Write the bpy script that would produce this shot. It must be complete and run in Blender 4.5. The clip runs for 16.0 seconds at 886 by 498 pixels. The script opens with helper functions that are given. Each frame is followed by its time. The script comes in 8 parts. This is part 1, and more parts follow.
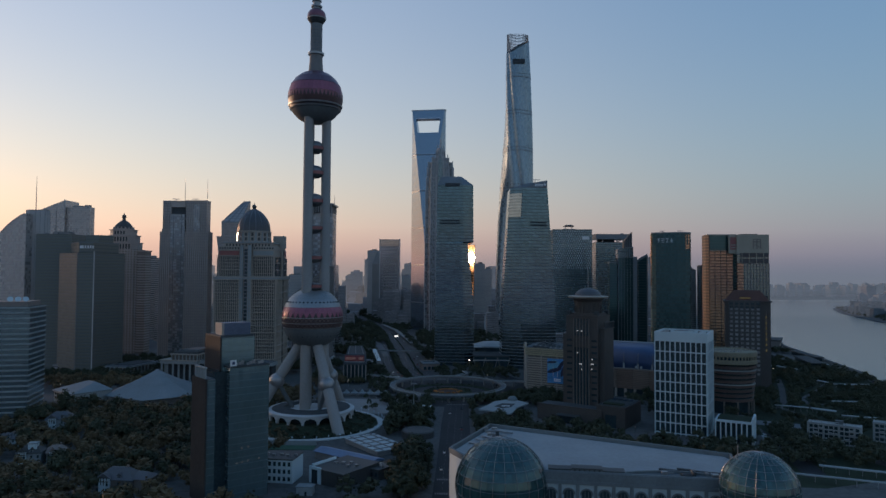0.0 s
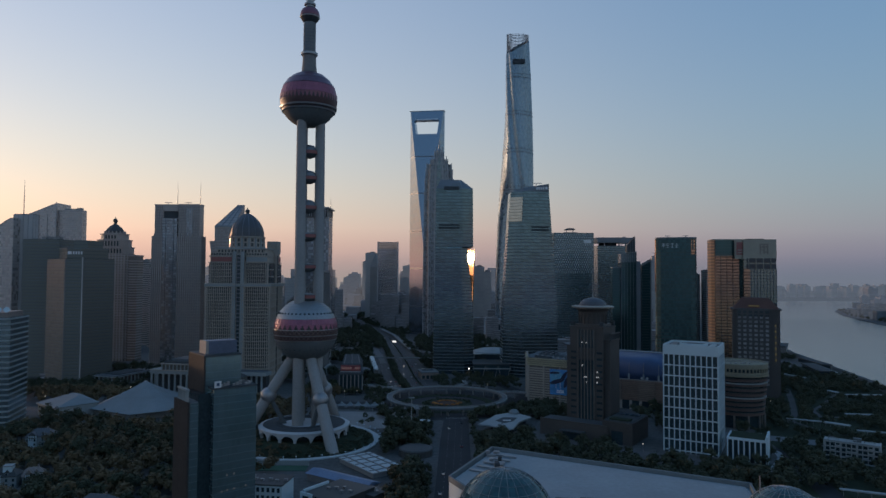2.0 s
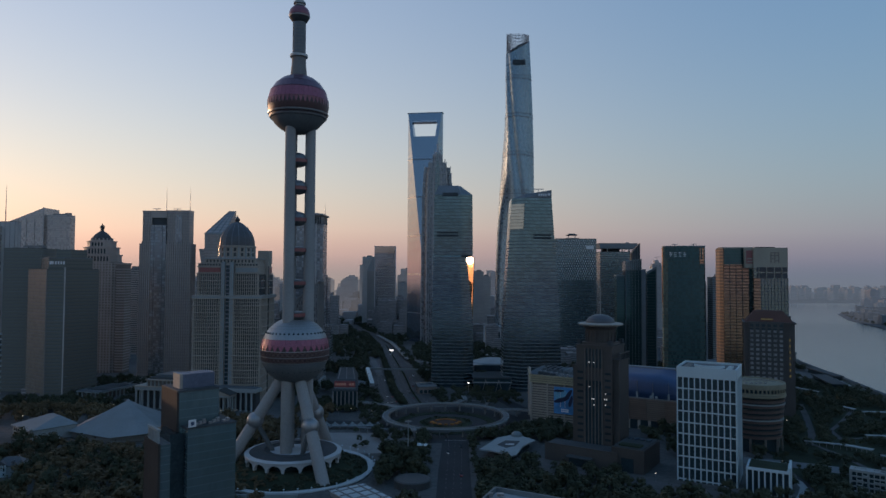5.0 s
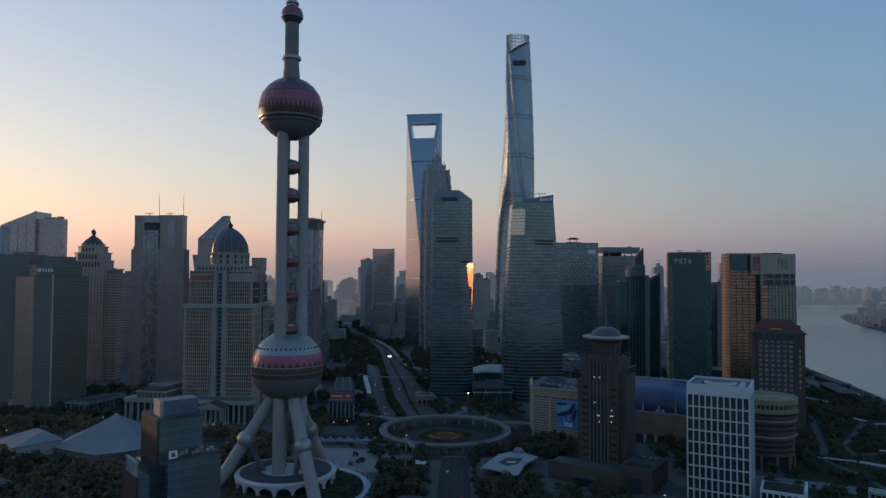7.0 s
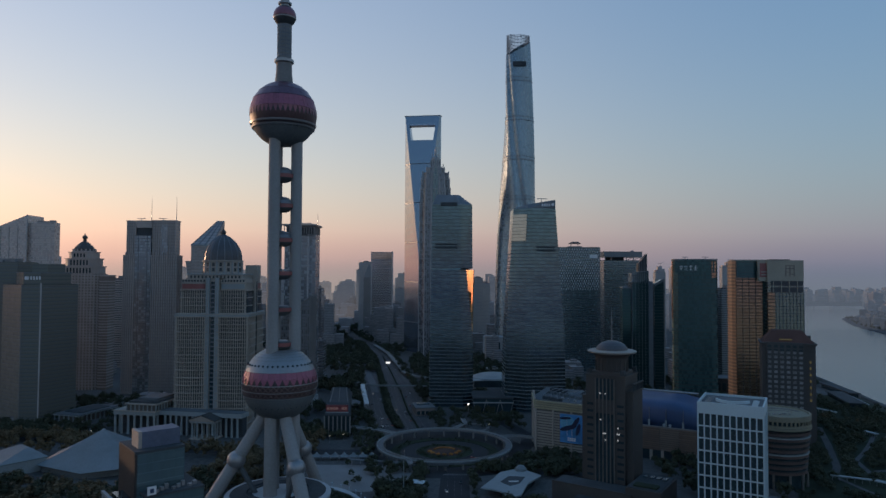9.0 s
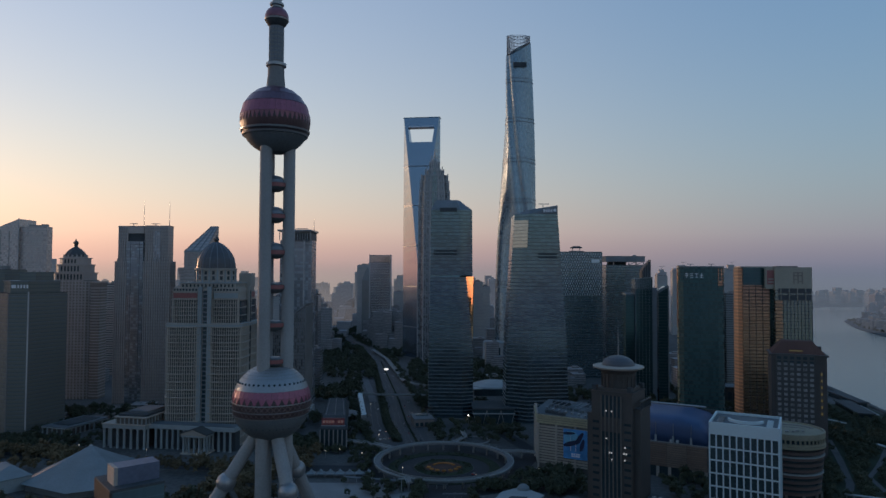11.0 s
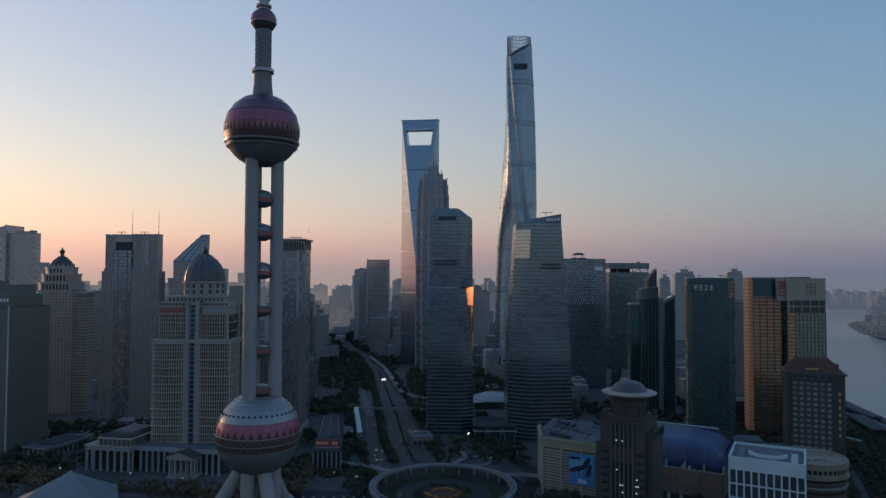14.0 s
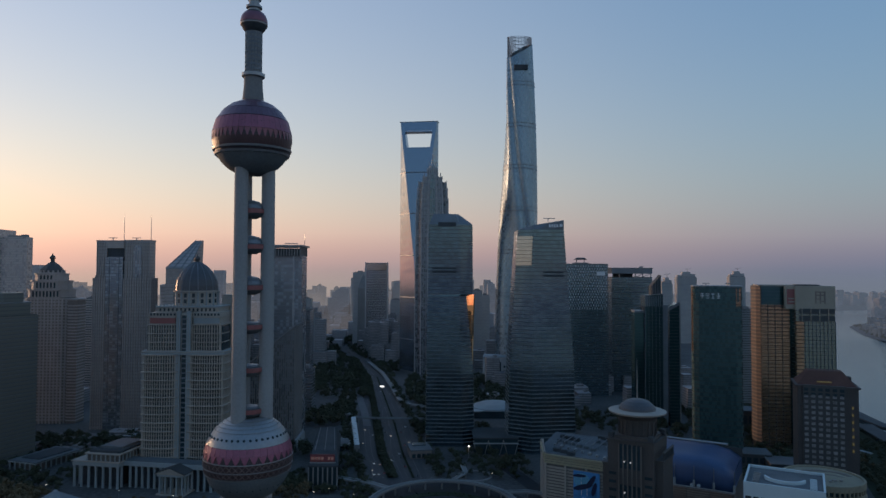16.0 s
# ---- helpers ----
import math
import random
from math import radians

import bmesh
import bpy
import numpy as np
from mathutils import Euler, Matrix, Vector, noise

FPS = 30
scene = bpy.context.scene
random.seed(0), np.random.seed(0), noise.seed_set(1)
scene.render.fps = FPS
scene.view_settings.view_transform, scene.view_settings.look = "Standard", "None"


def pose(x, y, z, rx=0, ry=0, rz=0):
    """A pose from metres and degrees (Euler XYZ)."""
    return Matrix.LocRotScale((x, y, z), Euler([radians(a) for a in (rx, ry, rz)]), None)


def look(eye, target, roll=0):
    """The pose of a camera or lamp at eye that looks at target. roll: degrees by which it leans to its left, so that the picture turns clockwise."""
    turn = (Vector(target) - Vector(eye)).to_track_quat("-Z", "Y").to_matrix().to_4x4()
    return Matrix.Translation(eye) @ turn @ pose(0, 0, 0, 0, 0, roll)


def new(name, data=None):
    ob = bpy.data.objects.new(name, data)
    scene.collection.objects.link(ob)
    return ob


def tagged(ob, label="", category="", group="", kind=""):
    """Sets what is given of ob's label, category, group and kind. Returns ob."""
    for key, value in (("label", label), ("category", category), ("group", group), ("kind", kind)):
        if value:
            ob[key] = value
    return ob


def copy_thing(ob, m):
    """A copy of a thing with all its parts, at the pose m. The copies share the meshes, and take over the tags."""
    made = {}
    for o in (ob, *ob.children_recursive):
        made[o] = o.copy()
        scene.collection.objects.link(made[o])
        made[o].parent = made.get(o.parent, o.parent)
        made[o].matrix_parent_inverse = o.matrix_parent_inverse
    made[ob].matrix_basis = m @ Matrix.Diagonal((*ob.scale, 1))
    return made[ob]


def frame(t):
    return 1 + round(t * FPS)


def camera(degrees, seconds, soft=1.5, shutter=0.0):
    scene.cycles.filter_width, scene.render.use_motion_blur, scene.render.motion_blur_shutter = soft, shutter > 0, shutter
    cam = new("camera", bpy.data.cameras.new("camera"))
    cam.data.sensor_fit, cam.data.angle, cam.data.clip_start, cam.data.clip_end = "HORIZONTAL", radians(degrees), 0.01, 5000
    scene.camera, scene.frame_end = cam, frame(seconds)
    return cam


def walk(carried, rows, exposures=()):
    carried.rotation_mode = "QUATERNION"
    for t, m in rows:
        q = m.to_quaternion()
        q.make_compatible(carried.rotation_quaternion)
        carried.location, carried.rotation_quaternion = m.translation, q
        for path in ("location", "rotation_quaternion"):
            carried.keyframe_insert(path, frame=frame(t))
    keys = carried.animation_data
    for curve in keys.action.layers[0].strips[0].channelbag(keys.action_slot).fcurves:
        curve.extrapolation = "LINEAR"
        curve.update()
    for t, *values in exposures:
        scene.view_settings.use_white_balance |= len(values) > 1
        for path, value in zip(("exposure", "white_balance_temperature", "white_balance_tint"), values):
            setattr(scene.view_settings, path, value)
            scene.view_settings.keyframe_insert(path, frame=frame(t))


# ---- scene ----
cam = camera(67.0, 16.0)
# seconds, x, y, z, pitch, roll, yaw
ROWS = [
    (0.0, 0.121, 1.079, 124.149, 2.123, -0.375, 0.087),
    (1.0, 0.064, 12.759, 127.936, 2.127, -0.362, 0.037),
    (2.0, 0.009, 24.148, 131.860, 2.127, -0.350, -0.011),
    (3.0, -0.044, 35.268, 135.908, 2.124, -0.338, -0.058),
    (4.0, -0.095, 46.145, 140.065, 2.118, -0.326, -0.103),
    (5.0, -0.144, 56.804, 144.317, 2.109, -0.315, -0.147),
    (6.0, -0.191, 67.269, 148.650, 2.098, -0.304, -0.189),
    (7.0, -0.236, 77.565, 153.051, 2.085, -0.293, -0.230),
    (8.0, -0.279, 87.718, 157.504, 2.071, -0.283, -0.269),
    (9.0, -0.320, 97.750, 161.996, 2.055, -0.273, -0.307),
    (10.0, -0.359, 107.688, 166.513, 2.037, -0.263, -0.344),
    (11.0, -0.396, 117.556, 171.040, 2.019, -0.253, -0.380),
    (12.0, -0.431, 127.379, 175.564, 2.000, -0.244, -0.415),
    (13.0, -0.464, 137.182, 180.070, 1.981, -0.235, -0.448),
    (14.0, -0.495, 146.989, 184.544, 1.962, -0.227, -0.481),
    (15.0, -0.524, 156.825, 188.972, 1.944, -0.219, -0.513),
    (16.0, -0.550, 166.715, 193.341, 1.926, -0.211, -0.543),
]
walk(cam, [(t, pose(x, y, z, 90 + pitch, roll, yaw)) for t, x, y, z, pitch, roll, yaw in ROWS])

# ---- light ----
SUN_AZ, SUN_EL = -54.0, 3.0     # degrees from the +y axis (negative: towards -x), and above the horizon
world = bpy.data.worlds.new("sky")
scene.world = world
world.use_nodes = True
wn, wl = world.node_tree.nodes, world.node_tree.links
wn.clear()
sky = wn.new("ShaderNodeTexSky")
sky.sky_type, sky.sun_disc = "NISHITA", False
sky.sun_elevation, sky.sun_rotation = radians(SUN_EL), radians(SUN_AZ)
sky.air_density, sky.dust_density, sky.ozone_density, sky.altitude = 2.0, 0.3, 5.0, 0
grey = wn.new("ShaderNodeRGBToBW")
haze = wn.new("ShaderNodeMix")     # hazy air washes out much of the colour
haze.data_type, haze.inputs[0].default_value = "RGBA", 0.45
split, joined = wn.new("ShaderNodeSeparateColor"), wn.new("ShaderNodeCombineColor")
# hazy air mixes the sky's colours: weights of red, green and blue, and an even veil
for k, (wr_, wg_, wb_, veil) in enumerate(((1.19, 0.07, -0.13, -0.03), (0.185, 0.822, -0.145, 0.097), (0.045, 0.013, 0.6, 0.259))):
    total = None
    for i, weight in enumerate((wr_, wg_, wb_)):
        times = wn.new("ShaderNodeMath")
        times.operation, times.inputs[1].default_value = "MULTIPLY_ADD", weight
        times.inputs[2].default_value = veil
        wl.new(split.outputs[i], times.inputs[0])
        if total:
            wl.new(total, times.inputs[2])
        total = times.outputs[0]
    wl.new(total, joined.inputs[k])
bg = wn.new("ShaderNodeBackground")
bg.inputs[1].default_value = 0.11
wout = wn.new("ShaderNodeOutputWorld")
wl.new(sky.outputs[0], grey.inputs[0])
wl.new(grey.outputs[0], haze.inputs[6])
wl.new(sky.outputs[0], haze.inputs[7])
wl.new(haze.outputs[2], split.inputs[0])
# away from the sun the air is cooler and clearer
way = wn.new("ShaderNodeTexCoord")
facing = wn.new("ShaderNodeVectorMath")
facing.operation = "DOT_PRODUCT"
facing.inputs[1].default_value = (math.sin(radians(SUN_AZ)), math.cos(radians(SUN_AZ)), 0.0)
wl.new(way.outputs["Generated"], facing.inputs[0])
turned = wn.new("ShaderNodeMapRange")
turned.interpolation_type = "SMOOTHSTEP"
turned.inputs["From Min"].default_value, turned.inputs["From Max"].default_value = -0.08, 0.62
wl.new(facing.outputs["Value"], turned.inputs["Value"])
cool = wn.new("ShaderNodeMix")
cool.data_type = "RGBA"
cool.inputs[6].default_value, cool.inputs[7].default_value = (0.79, 0.94, 1.01, 1.0), (1.01, 1.0, 0.995, 1.0)
wl.new(turned.outputs["Result"], cool.inputs[0])
tinted = wn.new("ShaderNodeMix")
tinted.data_type, tinted.blend_type = "RGBA", "MULTIPLY"
tinted.inputs[0].default_value = 1.0
wl.new(joined.outputs[0], tinted.inputs[6])
wl.new(cool.outputs[2], tinted.inputs[7])
wl.new(tinted.outputs[2], bg.inputs[0])
wl.new(bg.outputs[0], wout.inputs[0])
sun = new("sun", bpy.data.lights.new("sun", "SUN"))
sun.data.energy, sun.data.angle, sun.data.color = 0.2, radians(0.7), (1.0, 0.6, 0.36)
sun_from = Vector((math.sin(radians(SUN_AZ)) * math.cos(radians(SUN_EL)), math.cos(radians(SUN_AZ)) * math.cos(radians(SUN_EL)), math.sin(radians(SUN_EL))))
sun.matrix_world = look(sun_from * 100, (0, 0, 0))
scene.view_settings.exposure = 3.0


# ---- materials ----
def nodes_of(name):
    m = bpy.data.materials.new(name)
    m.use_nodes = True
    nt = m.node_tree
    return m, nt.nodes, nt.links, nt.nodes["Principled BSDF"]


def rgba(c):
    return (*c, 1.0)


def math_node(n, l, op, a, b=None):
    k = n.new("ShaderNodeMath")
    k.operation = op
    for i, v in enumerate((a, b)):
        if v is None:
            continue
        if isinstance(v, (int, float)):
            k.inputs[i].default_value = v
        else:
            l.new(v, k.inputs[i])
    return k.outputs[0]


def mix_colour(n, l, fac, a, b, mode="MIX"):
    k = n.new("ShaderNodeMix")
    k.data_type, k.blend_type = "RGBA", mode
    for i, v in ((0, fac), (6, a), (7, b)):
        if isinstance(v, (int, float)):
            k.inputs[i].default_value = v
        elif isinstance(v, tuple):
            k.inputs[i].default_value = rgba(v)
        else:
            l.new(v, k.inputs[i])
    return k.outputs[2]


def noise_of(n, l, vec, scale, detail=3.0):
    k = n.new("ShaderNodeTexNoise")
    k.inputs["Scale"].default_value, k.inputs["Detail"].default_value = scale, detail
    l.new(vec, k.inputs["Vector"])
    return k.outputs[0]


def ramp(n, l, v, lo, hi):
    k = n.new("ShaderNodeMapRange")
    k.inputs["From Min"].default_value, k.inputs["From Max"].default_value = lo, hi
    l.new(v, k.inputs["Value"])
    return k.outputs[0]


def plain(name, col, rough=0.7, metal=0.0, vary=0.25, fine=0.8, coarse=0.06, bump=0.0, dark=None):
    """A solid surface: base colour broken by grain and by large stains, in metres."""
    m, n, l, b = nodes_of(name)
    pos = n.new("ShaderNodeNewGeometry").outputs["Position"]
    a = noise_of(n, l, pos, fine, 4)
    c = noise_of(n, l, pos, coarse, 2)
    k = math_node(n, l, "ADD", math_node(n, l, "MULTIPLY", a, 0.5), math_node(n, l, "MULTIPLY", c, 0.5))
    rnd = n.new("ShaderNodeObjectInfo").outputs["Random"]
    k = math_node(n, l, "ADD", k, math_node(n, l, "MULTIPLY", math_node(n, l, "SUBTRACT", rnd, 0.5), 0.15))
    lo = dark or tuple(v * (1 - vary) for v in col)
    hi = tuple(min(1, v * (1 + vary)) for v in col)
    l.new(mix_colour(n, l, ramp(n, l, k, 0.3, 0.7), lo, hi), b.inputs["Base Color"])
    b.inputs["Roughness"].default_value, b.inputs["Metallic"].default_value = rough, metal
    b.inputs["Specular IOR Level"].default_value = 0.2 if rough >= 0.75 else 0.5
    if bump:
        bp = n.new("ShaderNodeBump")
        bp.inputs["Strength"].default_value, bp.inputs["Distance"].default_value = bump, 0.3
        l.new(a, bp.inputs["Height"])
        l.new(bp.outputs[0], b.inputs["Normal"])
    return m


def curtain(name, col, rough=0.12, metal=0.75, floor=4.0, pane=3.0, spandrel=0.3, line=(0.05, 0.055, 0.06), vary=0.15, warp=0.05, drop=0.5):
    """Curtain wall: coated glass panes, each a little different, with spandrel lines floor by floor."""
    m, n, l, b = nodes_of(name)
    pos = n.new("ShaderNodeNewGeometry").outputs["Position"]
    sep = n.new("ShaderNodeSeparateXYZ")
    l.new(pos, sep.inputs[0])
    fz = math_node(n, l, "FRACT", math_node(n, l, "DIVIDE", sep.outputs[2], floor))
    mask = math_node(n, l, "LESS_THAN", fz, spandrel)
    dv = n.new("ShaderNodeVectorMath")
    dv.operation = "DIVIDE"
    l.new(pos, dv.inputs[0])
    dv.inputs[1].default_value = (pane, pane, floor)
    fl = n.new("ShaderNodeVectorMath")
    fl.operation = "FLOOR"
    l.new(dv.outputs[0], fl.inputs[0])
    wnz = n.new("ShaderNodeTexWhiteNoise")
    l.new(fl.outputs[0], wnz.inputs["Vector"])
    big = noise_of(n, l, pos, 0.02, 2)
    k = math_node(n, l, "ADD", math_node(n, l, "MULTIPLY", wnz.outputs[0], 0.6), math_node(n, l, "MULTIPLY", big, 0.4))
    lo, hi = tuple(v * (1 - vary) for v in col), tuple(min(1, v * (1 + vary)) for v in col)
    glass = mix_colour(n, l, k, lo, hi)
    l.new(mix_colour(n, l, math_node(n, l, "MULTIPLY", mask, 0.7), glass, line), b.inputs["Base Color"])
    l.new(math_node(n, l, "SUBTRACT", metal, math_node(n, l, "MULTIPLY", mask, metal * drop)), b.inputs["Metallic"])
    l.new(math_node(n, l, "ADD", rough * 0.7, math_node(n, l, "MULTIPLY", wnz.outputs[0], rough * 0.6)), b.inputs["Roughness"])
    bp = n.new("ShaderNodeBump")
    bp.inputs["Strength"].default_value, bp.inputs["Distance"].default_value = warp, 0.4
    l.new(noise_of(n, l, pos, 0.25, 2), bp.inputs["Height"])
    l.new(bp.outputs[0], b.inputs["Normal"])
    return m


def glow(name, col, strength):
    m, n, l, b = nodes_of(name)
    b.inputs["Base Color"].default_value = rgba((0.05, 0.05, 0.05))
    b.inputs["Emission Color"].default_value, b.inputs["Emission Strength"].default_value = rgba(col), strength
    return m


M_ASPHALT = plain("asphalt", (0.035, 0.036, 0.039), 0.8, vary=0.25, fine=1.5, coarse=0.03)
M_GROUND = plain("city_ground", (0.085, 0.085, 0.083), 0.9, vary=0.5, fine=0.25, coarse=0.012)
M_PAVING = plain("paving", (0.085, 0.085, 0.087), 0.8, vary=0.25)
M_PALE_PAVING = plain("pale_paving", (0.42, 0.45, 0.46), 0.75, vary=0.15)
M_GRASS = plain("grass", (0.03, 0.04, 0.024), 0.95, vary=0.4, fine=0.6, coarse=0.05)
M_LEAF = plain("foliage", (0.05, 0.056, 0.035), 0.85, vary=0.45, fine=0.35, coarse=0.02, bump=0.5, dark=(0.028, 0.033, 0.021))
M_BARK = plain("bark", (0.09, 0.07, 0.05), 0.9)
M_CONCRETE = plain("concrete", (0.22, 0.215, 0.21), 0.75, vary=0.2, coarse=0.03)
M_STONE = plain("beige_stone", (0.34, 0.305, 0.265), 0.75, vary=0.18, coarse=0.03)
# lighter than bare concrete: haze over the far left towers, in the colour
M_HAZY_CONCRETE = plain("haze_lifted_concrete", (0.44, 0.42, 0.41), 0.75, vary=0.2, coarse=0.03)
M_WORN_STONE = plain("worn_stone", (0.14, 0.128, 0.115), 0.75, vary=0.25)
M_PALE_STONE = plain("pale_stone", (0.245, 0.275, 0.28), 0.7, vary=0.15)
M_BROWN = plain("brown_granite", (0.05, 0.052, 0.052), 0.6, vary=0.2)
M_RED_STONE = plain("red_granite", (0.2, 0.16, 0.14), 0.6, vary=0.2)
M_HOTEL = plain("hotel_granite", (0.055, 0.051, 0.05), 0.6, vary=0.2)
M_ROOF_TILE = plain("dark_red_roof_tile", (0.095, 0.052, 0.043), 0.85, vary=0.25)
# concrete paled to stand in for haze over distant towers
M_FAR_CONCRETE = plain("haze_paled_concrete", (0.4, 0.375, 0.365), 0.8, vary=0.15, coarse=0.03)
M_TERRACOTTA = plain("terracotta_louvre", (0.2, 0.14, 0.11), 0.7, vary=0.2)
M_HALL_STONE = plain("weathered_hall_stone", (0.145, 0.168, 0.176), 0.75, vary=0.2)
M_WHITE = plain("white_cladding", (0.45, 0.55, 0.585), 0.5, vary=0.06)
M_SIGN_WHITE = plain("white_soffit_panel", (0.75, 0.77, 0.8), 0.4, vary=0.05)
M_STEEL = plain("grey_steel", (0.28, 0.285, 0.29), 0.4, metal=0.6, vary=0.15)
M_DARK = plain("dark_roof", (0.058, 0.065, 0.07), 0.8, vary=0.3)
M_ROOF = plain("grey_roof", (0.115, 0.13, 0.138), 0.8, vary=0.25, coarse=0.05)
M_SLATE = plain("dome_slate", (0.07, 0.072, 0.08), 0.45, vary=0.2)
M_PINK = plain("pink_glass_panel", (0.27, 0.085, 0.13), 0.45, metal=0.2, vary=0.2)
M_RED = plain("red_band", (0.25, 0.085, 0.08), 0.5, vary=0.2)
M_MEMBRANE = plain("white_membrane", (0.15, 0.18, 0.192), 0.6, vary=0.2)
M_BLUE = plain("blue_roof_sheet", (0.03, 0.06, 0.135), 0.45, vary=0.2)
M_SPANDREL = plain("spandrel_metal", (0.15, 0.17, 0.19), 0.45, metal=0.3)
M_WIN = plain("window_glass", (0.026, 0.043, 0.05), 0.15, vary=0.4)
G_BLUE = curtain("blue_curtain_wall", (0.1, 0.155, 0.185), rough=0.15, metal=0.85, floor=4.2, pane=2.6, spandrel=0.3, line=(0.1, 0.125, 0.135), vary=0.42, drop=0.5)
G_SMOOTH = curtain("smooth_blue_curtain_wall", (0.25, 0.305, 0.37), rough=0.09, metal=0.85, floor=4.2, pane=4.0, spandrel=0.15, line=(0.18, 0.225, 0.28), vary=0.04, warp=0.02, drop=0.1)
# raised warm grey puts the far left group's haze into the glass colour
G_WARM = curtain("warm_grey_curtain_wall", (0.47, 0.43, 0.41), rough=0.3, metal=0.6, floor=3.9, pane=2.8, spandrel=0.25, line=(0.3, 0.275, 0.265), vary=0.04)
G_SLATE = curtain("slate_blue_curtain_wall", (0.14, 0.205, 0.23), rough=0.22, floor=4.0, pane=2.5, line=(0.07, 0.095, 0.1), vary=0.06)
# tan glass standing in for warm reflections and sunlight on facades
G_TAN_LIGHT = curtain("tan_light_wall", (0.5, 0.43, 0.36), rough=0.1, floor=4.0, pane=4.0, spandrel=0.12, line=(0.2, 0.17, 0.14), vary=0.15)
G_PALE = curtain("pale_curtain_wall", (0.23, 0.295, 0.335), rough=0.32, metal=0.6, floor=4.3, pane=3.0, spandrel=0.2, line=(0.16, 0.21, 0.24), vary=0.05, warp=0.02, drop=0.15)
G_DARK = curtain("dark_green_curtain_wall", (0.045, 0.12, 0.125), rough=0.12, metal=0.7, floor=4.0, pane=2.5)
G_GREY = curtain("grey_curtain_wall", (0.36, 0.37, 0.39), floor=3.9, pane=2.5, line=(0.16, 0.16, 0.16))
G_GOLD = curtain("gold_curtain_wall", (0.38, 0.24, 0.15), rough=0.12, floor=4.0, pane=2.5, line=(0.12, 0.085, 0.06), vary=0.3)
G_MIRROR = curtain("mirror_teal_curtain_wall", (0.2, 0.29, 0.31), rough=0.14, metal=0.7, floor=3.8, pane=1.9, spandrel=0.1, line=(0.1, 0.14, 0.15), vary=0.1, warp=0.03)
G_GREEN = curtain("deep_green_curtain_wall", (0.035, 0.095, 0.1), rough=0.3, metal=0.4, floor=4.0, pane=2.5, line=(0.02, 0.045, 0.05), vary=0.1)
G_DIM = curtain("dim_green_curtain_wall", (0.14, 0.148, 0.13), rough=0.45, metal=0.15, floor=4.0, pane=2.5, line=(0.08, 0.095, 0.095), vary=0.05)
G_STONE_GLASS = curtain("stone_and_glass_wall", (0.33, 0.295, 0.28), rough=0.45, metal=0.25, floor=4.1, pane=3.2, spandrel=0.4, line=(0.2, 0.185, 0.18), vary=0.2)
G_PORTAL = curtain("silver_portal_glass", (0.3, 0.33, 0.36), rough=0.25, metal=0.6, floor=4.1, pane=3.5, spandrel=0.35, line=(0.17, 0.17, 0.18), vary=0.3)
G_STEEL = curtain("dark_steel_wall", (0.2, 0.22, 0.245), rough=0.3, metal=0.6, floor=4.0, pane=2.0, spandrel=0.3, line=(0.09, 0.1, 0.11), vary=0.2)
G_OLIVE_GOLD = curtain("olive_gold_curtain_wall", (0.2, 0.235, 0.2), rough=0.15, floor=4.0, pane=3.9, spandrel=0.12, line=(0.1, 0.11, 0.1), vary=0.12)
# amber tint gives the glint its colour
G_SUNLIT = curtain("amber_glint_glass", (0.6, 0.39, 0.21), rough=0.02, metal=0.95, floor=4.2, pane=2.4, spandrel=0.1, line=(0.12, 0.08, 0.05), vary=0.35, warp=0.012, drop=0.3)
G_TEAL = curtain("teal_curtain_wall", (0.15, 0.212, 0.235), rough=0.2, floor=3.8, pane=1.9, spandrel=0.12, line=(0.06, 0.085, 0.095), vary=0.03, drop=0.3)


# ---- building helpers ----
def part(name, bm, material, parent, label=""):
    me = bpy.data.meshes.new(name)
    bm.normal_update()
    bm.to_mesh(me)
    bm.free()
    me.materials.append(material)
    ob = new(name, me)
    ob.parent = parent
    if label:
        tagged(ob, label)
    return ob


def again(name, me, parent, m):
    """Another piece on the same mesh."""
    ob = new(name, me)
    ob.parent = parent
    ob.matrix_basis = m
    return ob


def thing(name, label, category, x=0.0, y=0.0, z=0.0, rz=0.0, group="", kind=""):
    ob = new(name)
    ob.empty_display_size = 1.0
    ob.matrix_basis = pose(x, y, z, 0, 0, rz)
    return tagged(ob, label, category, group, kind)


def solo(name, bm, material, label, category, group="", kind=""):
    return tagged(part(name, bm, material, None), label, category, group, kind)


def rect(w, d, cx=0.0, cy=0.0):
    return [(cx - w / 2, cy - d / 2), (cx + w / 2, cy - d / 2), (cx + w / 2, cy + d / 2), (cx - w / 2, cy + d / 2)]


def disc(r, k=32, cx=0.0, cy=0.0, turn=0.0):
    return [(cx + r * math.cos(turn + 2 * math.pi * i / k), cy + r * math.sin(turn + 2 * math.pi * i / k)) for i in range(k)]


def loft(bm, keys, caps=True):
    """Rings of (z, points) or of 3D points, joined by quads. Points run anticlockwise seen from above."""
    rings = []
    for z, pts in keys:
        rings.append([bm.verts.new((p[0], p[1], p[2] if len(p) > 2 else z)) for p in pts])
    k = len(rings[0])
    for a, b in zip(rings, rings[1:]):
        for i in range(k):
            bm.faces.new((a[i], a[(i + 1) % k], b[(i + 1) % k], b[i]))
    if caps:
        bm.faces.new(list(reversed(rings[0])))
        bm.faces.new(rings[-1])
    return bm


def slab(pts, z0, z1, bm=None):
    return loft(bm or bmesh.new(), [(z0, pts), (z1, pts)])


def box(w, d, z0, z1, cx=0.0, cy=0.0, bm=None):
    return slab(rect(w, d, cx, cy), z0, z1, bm)


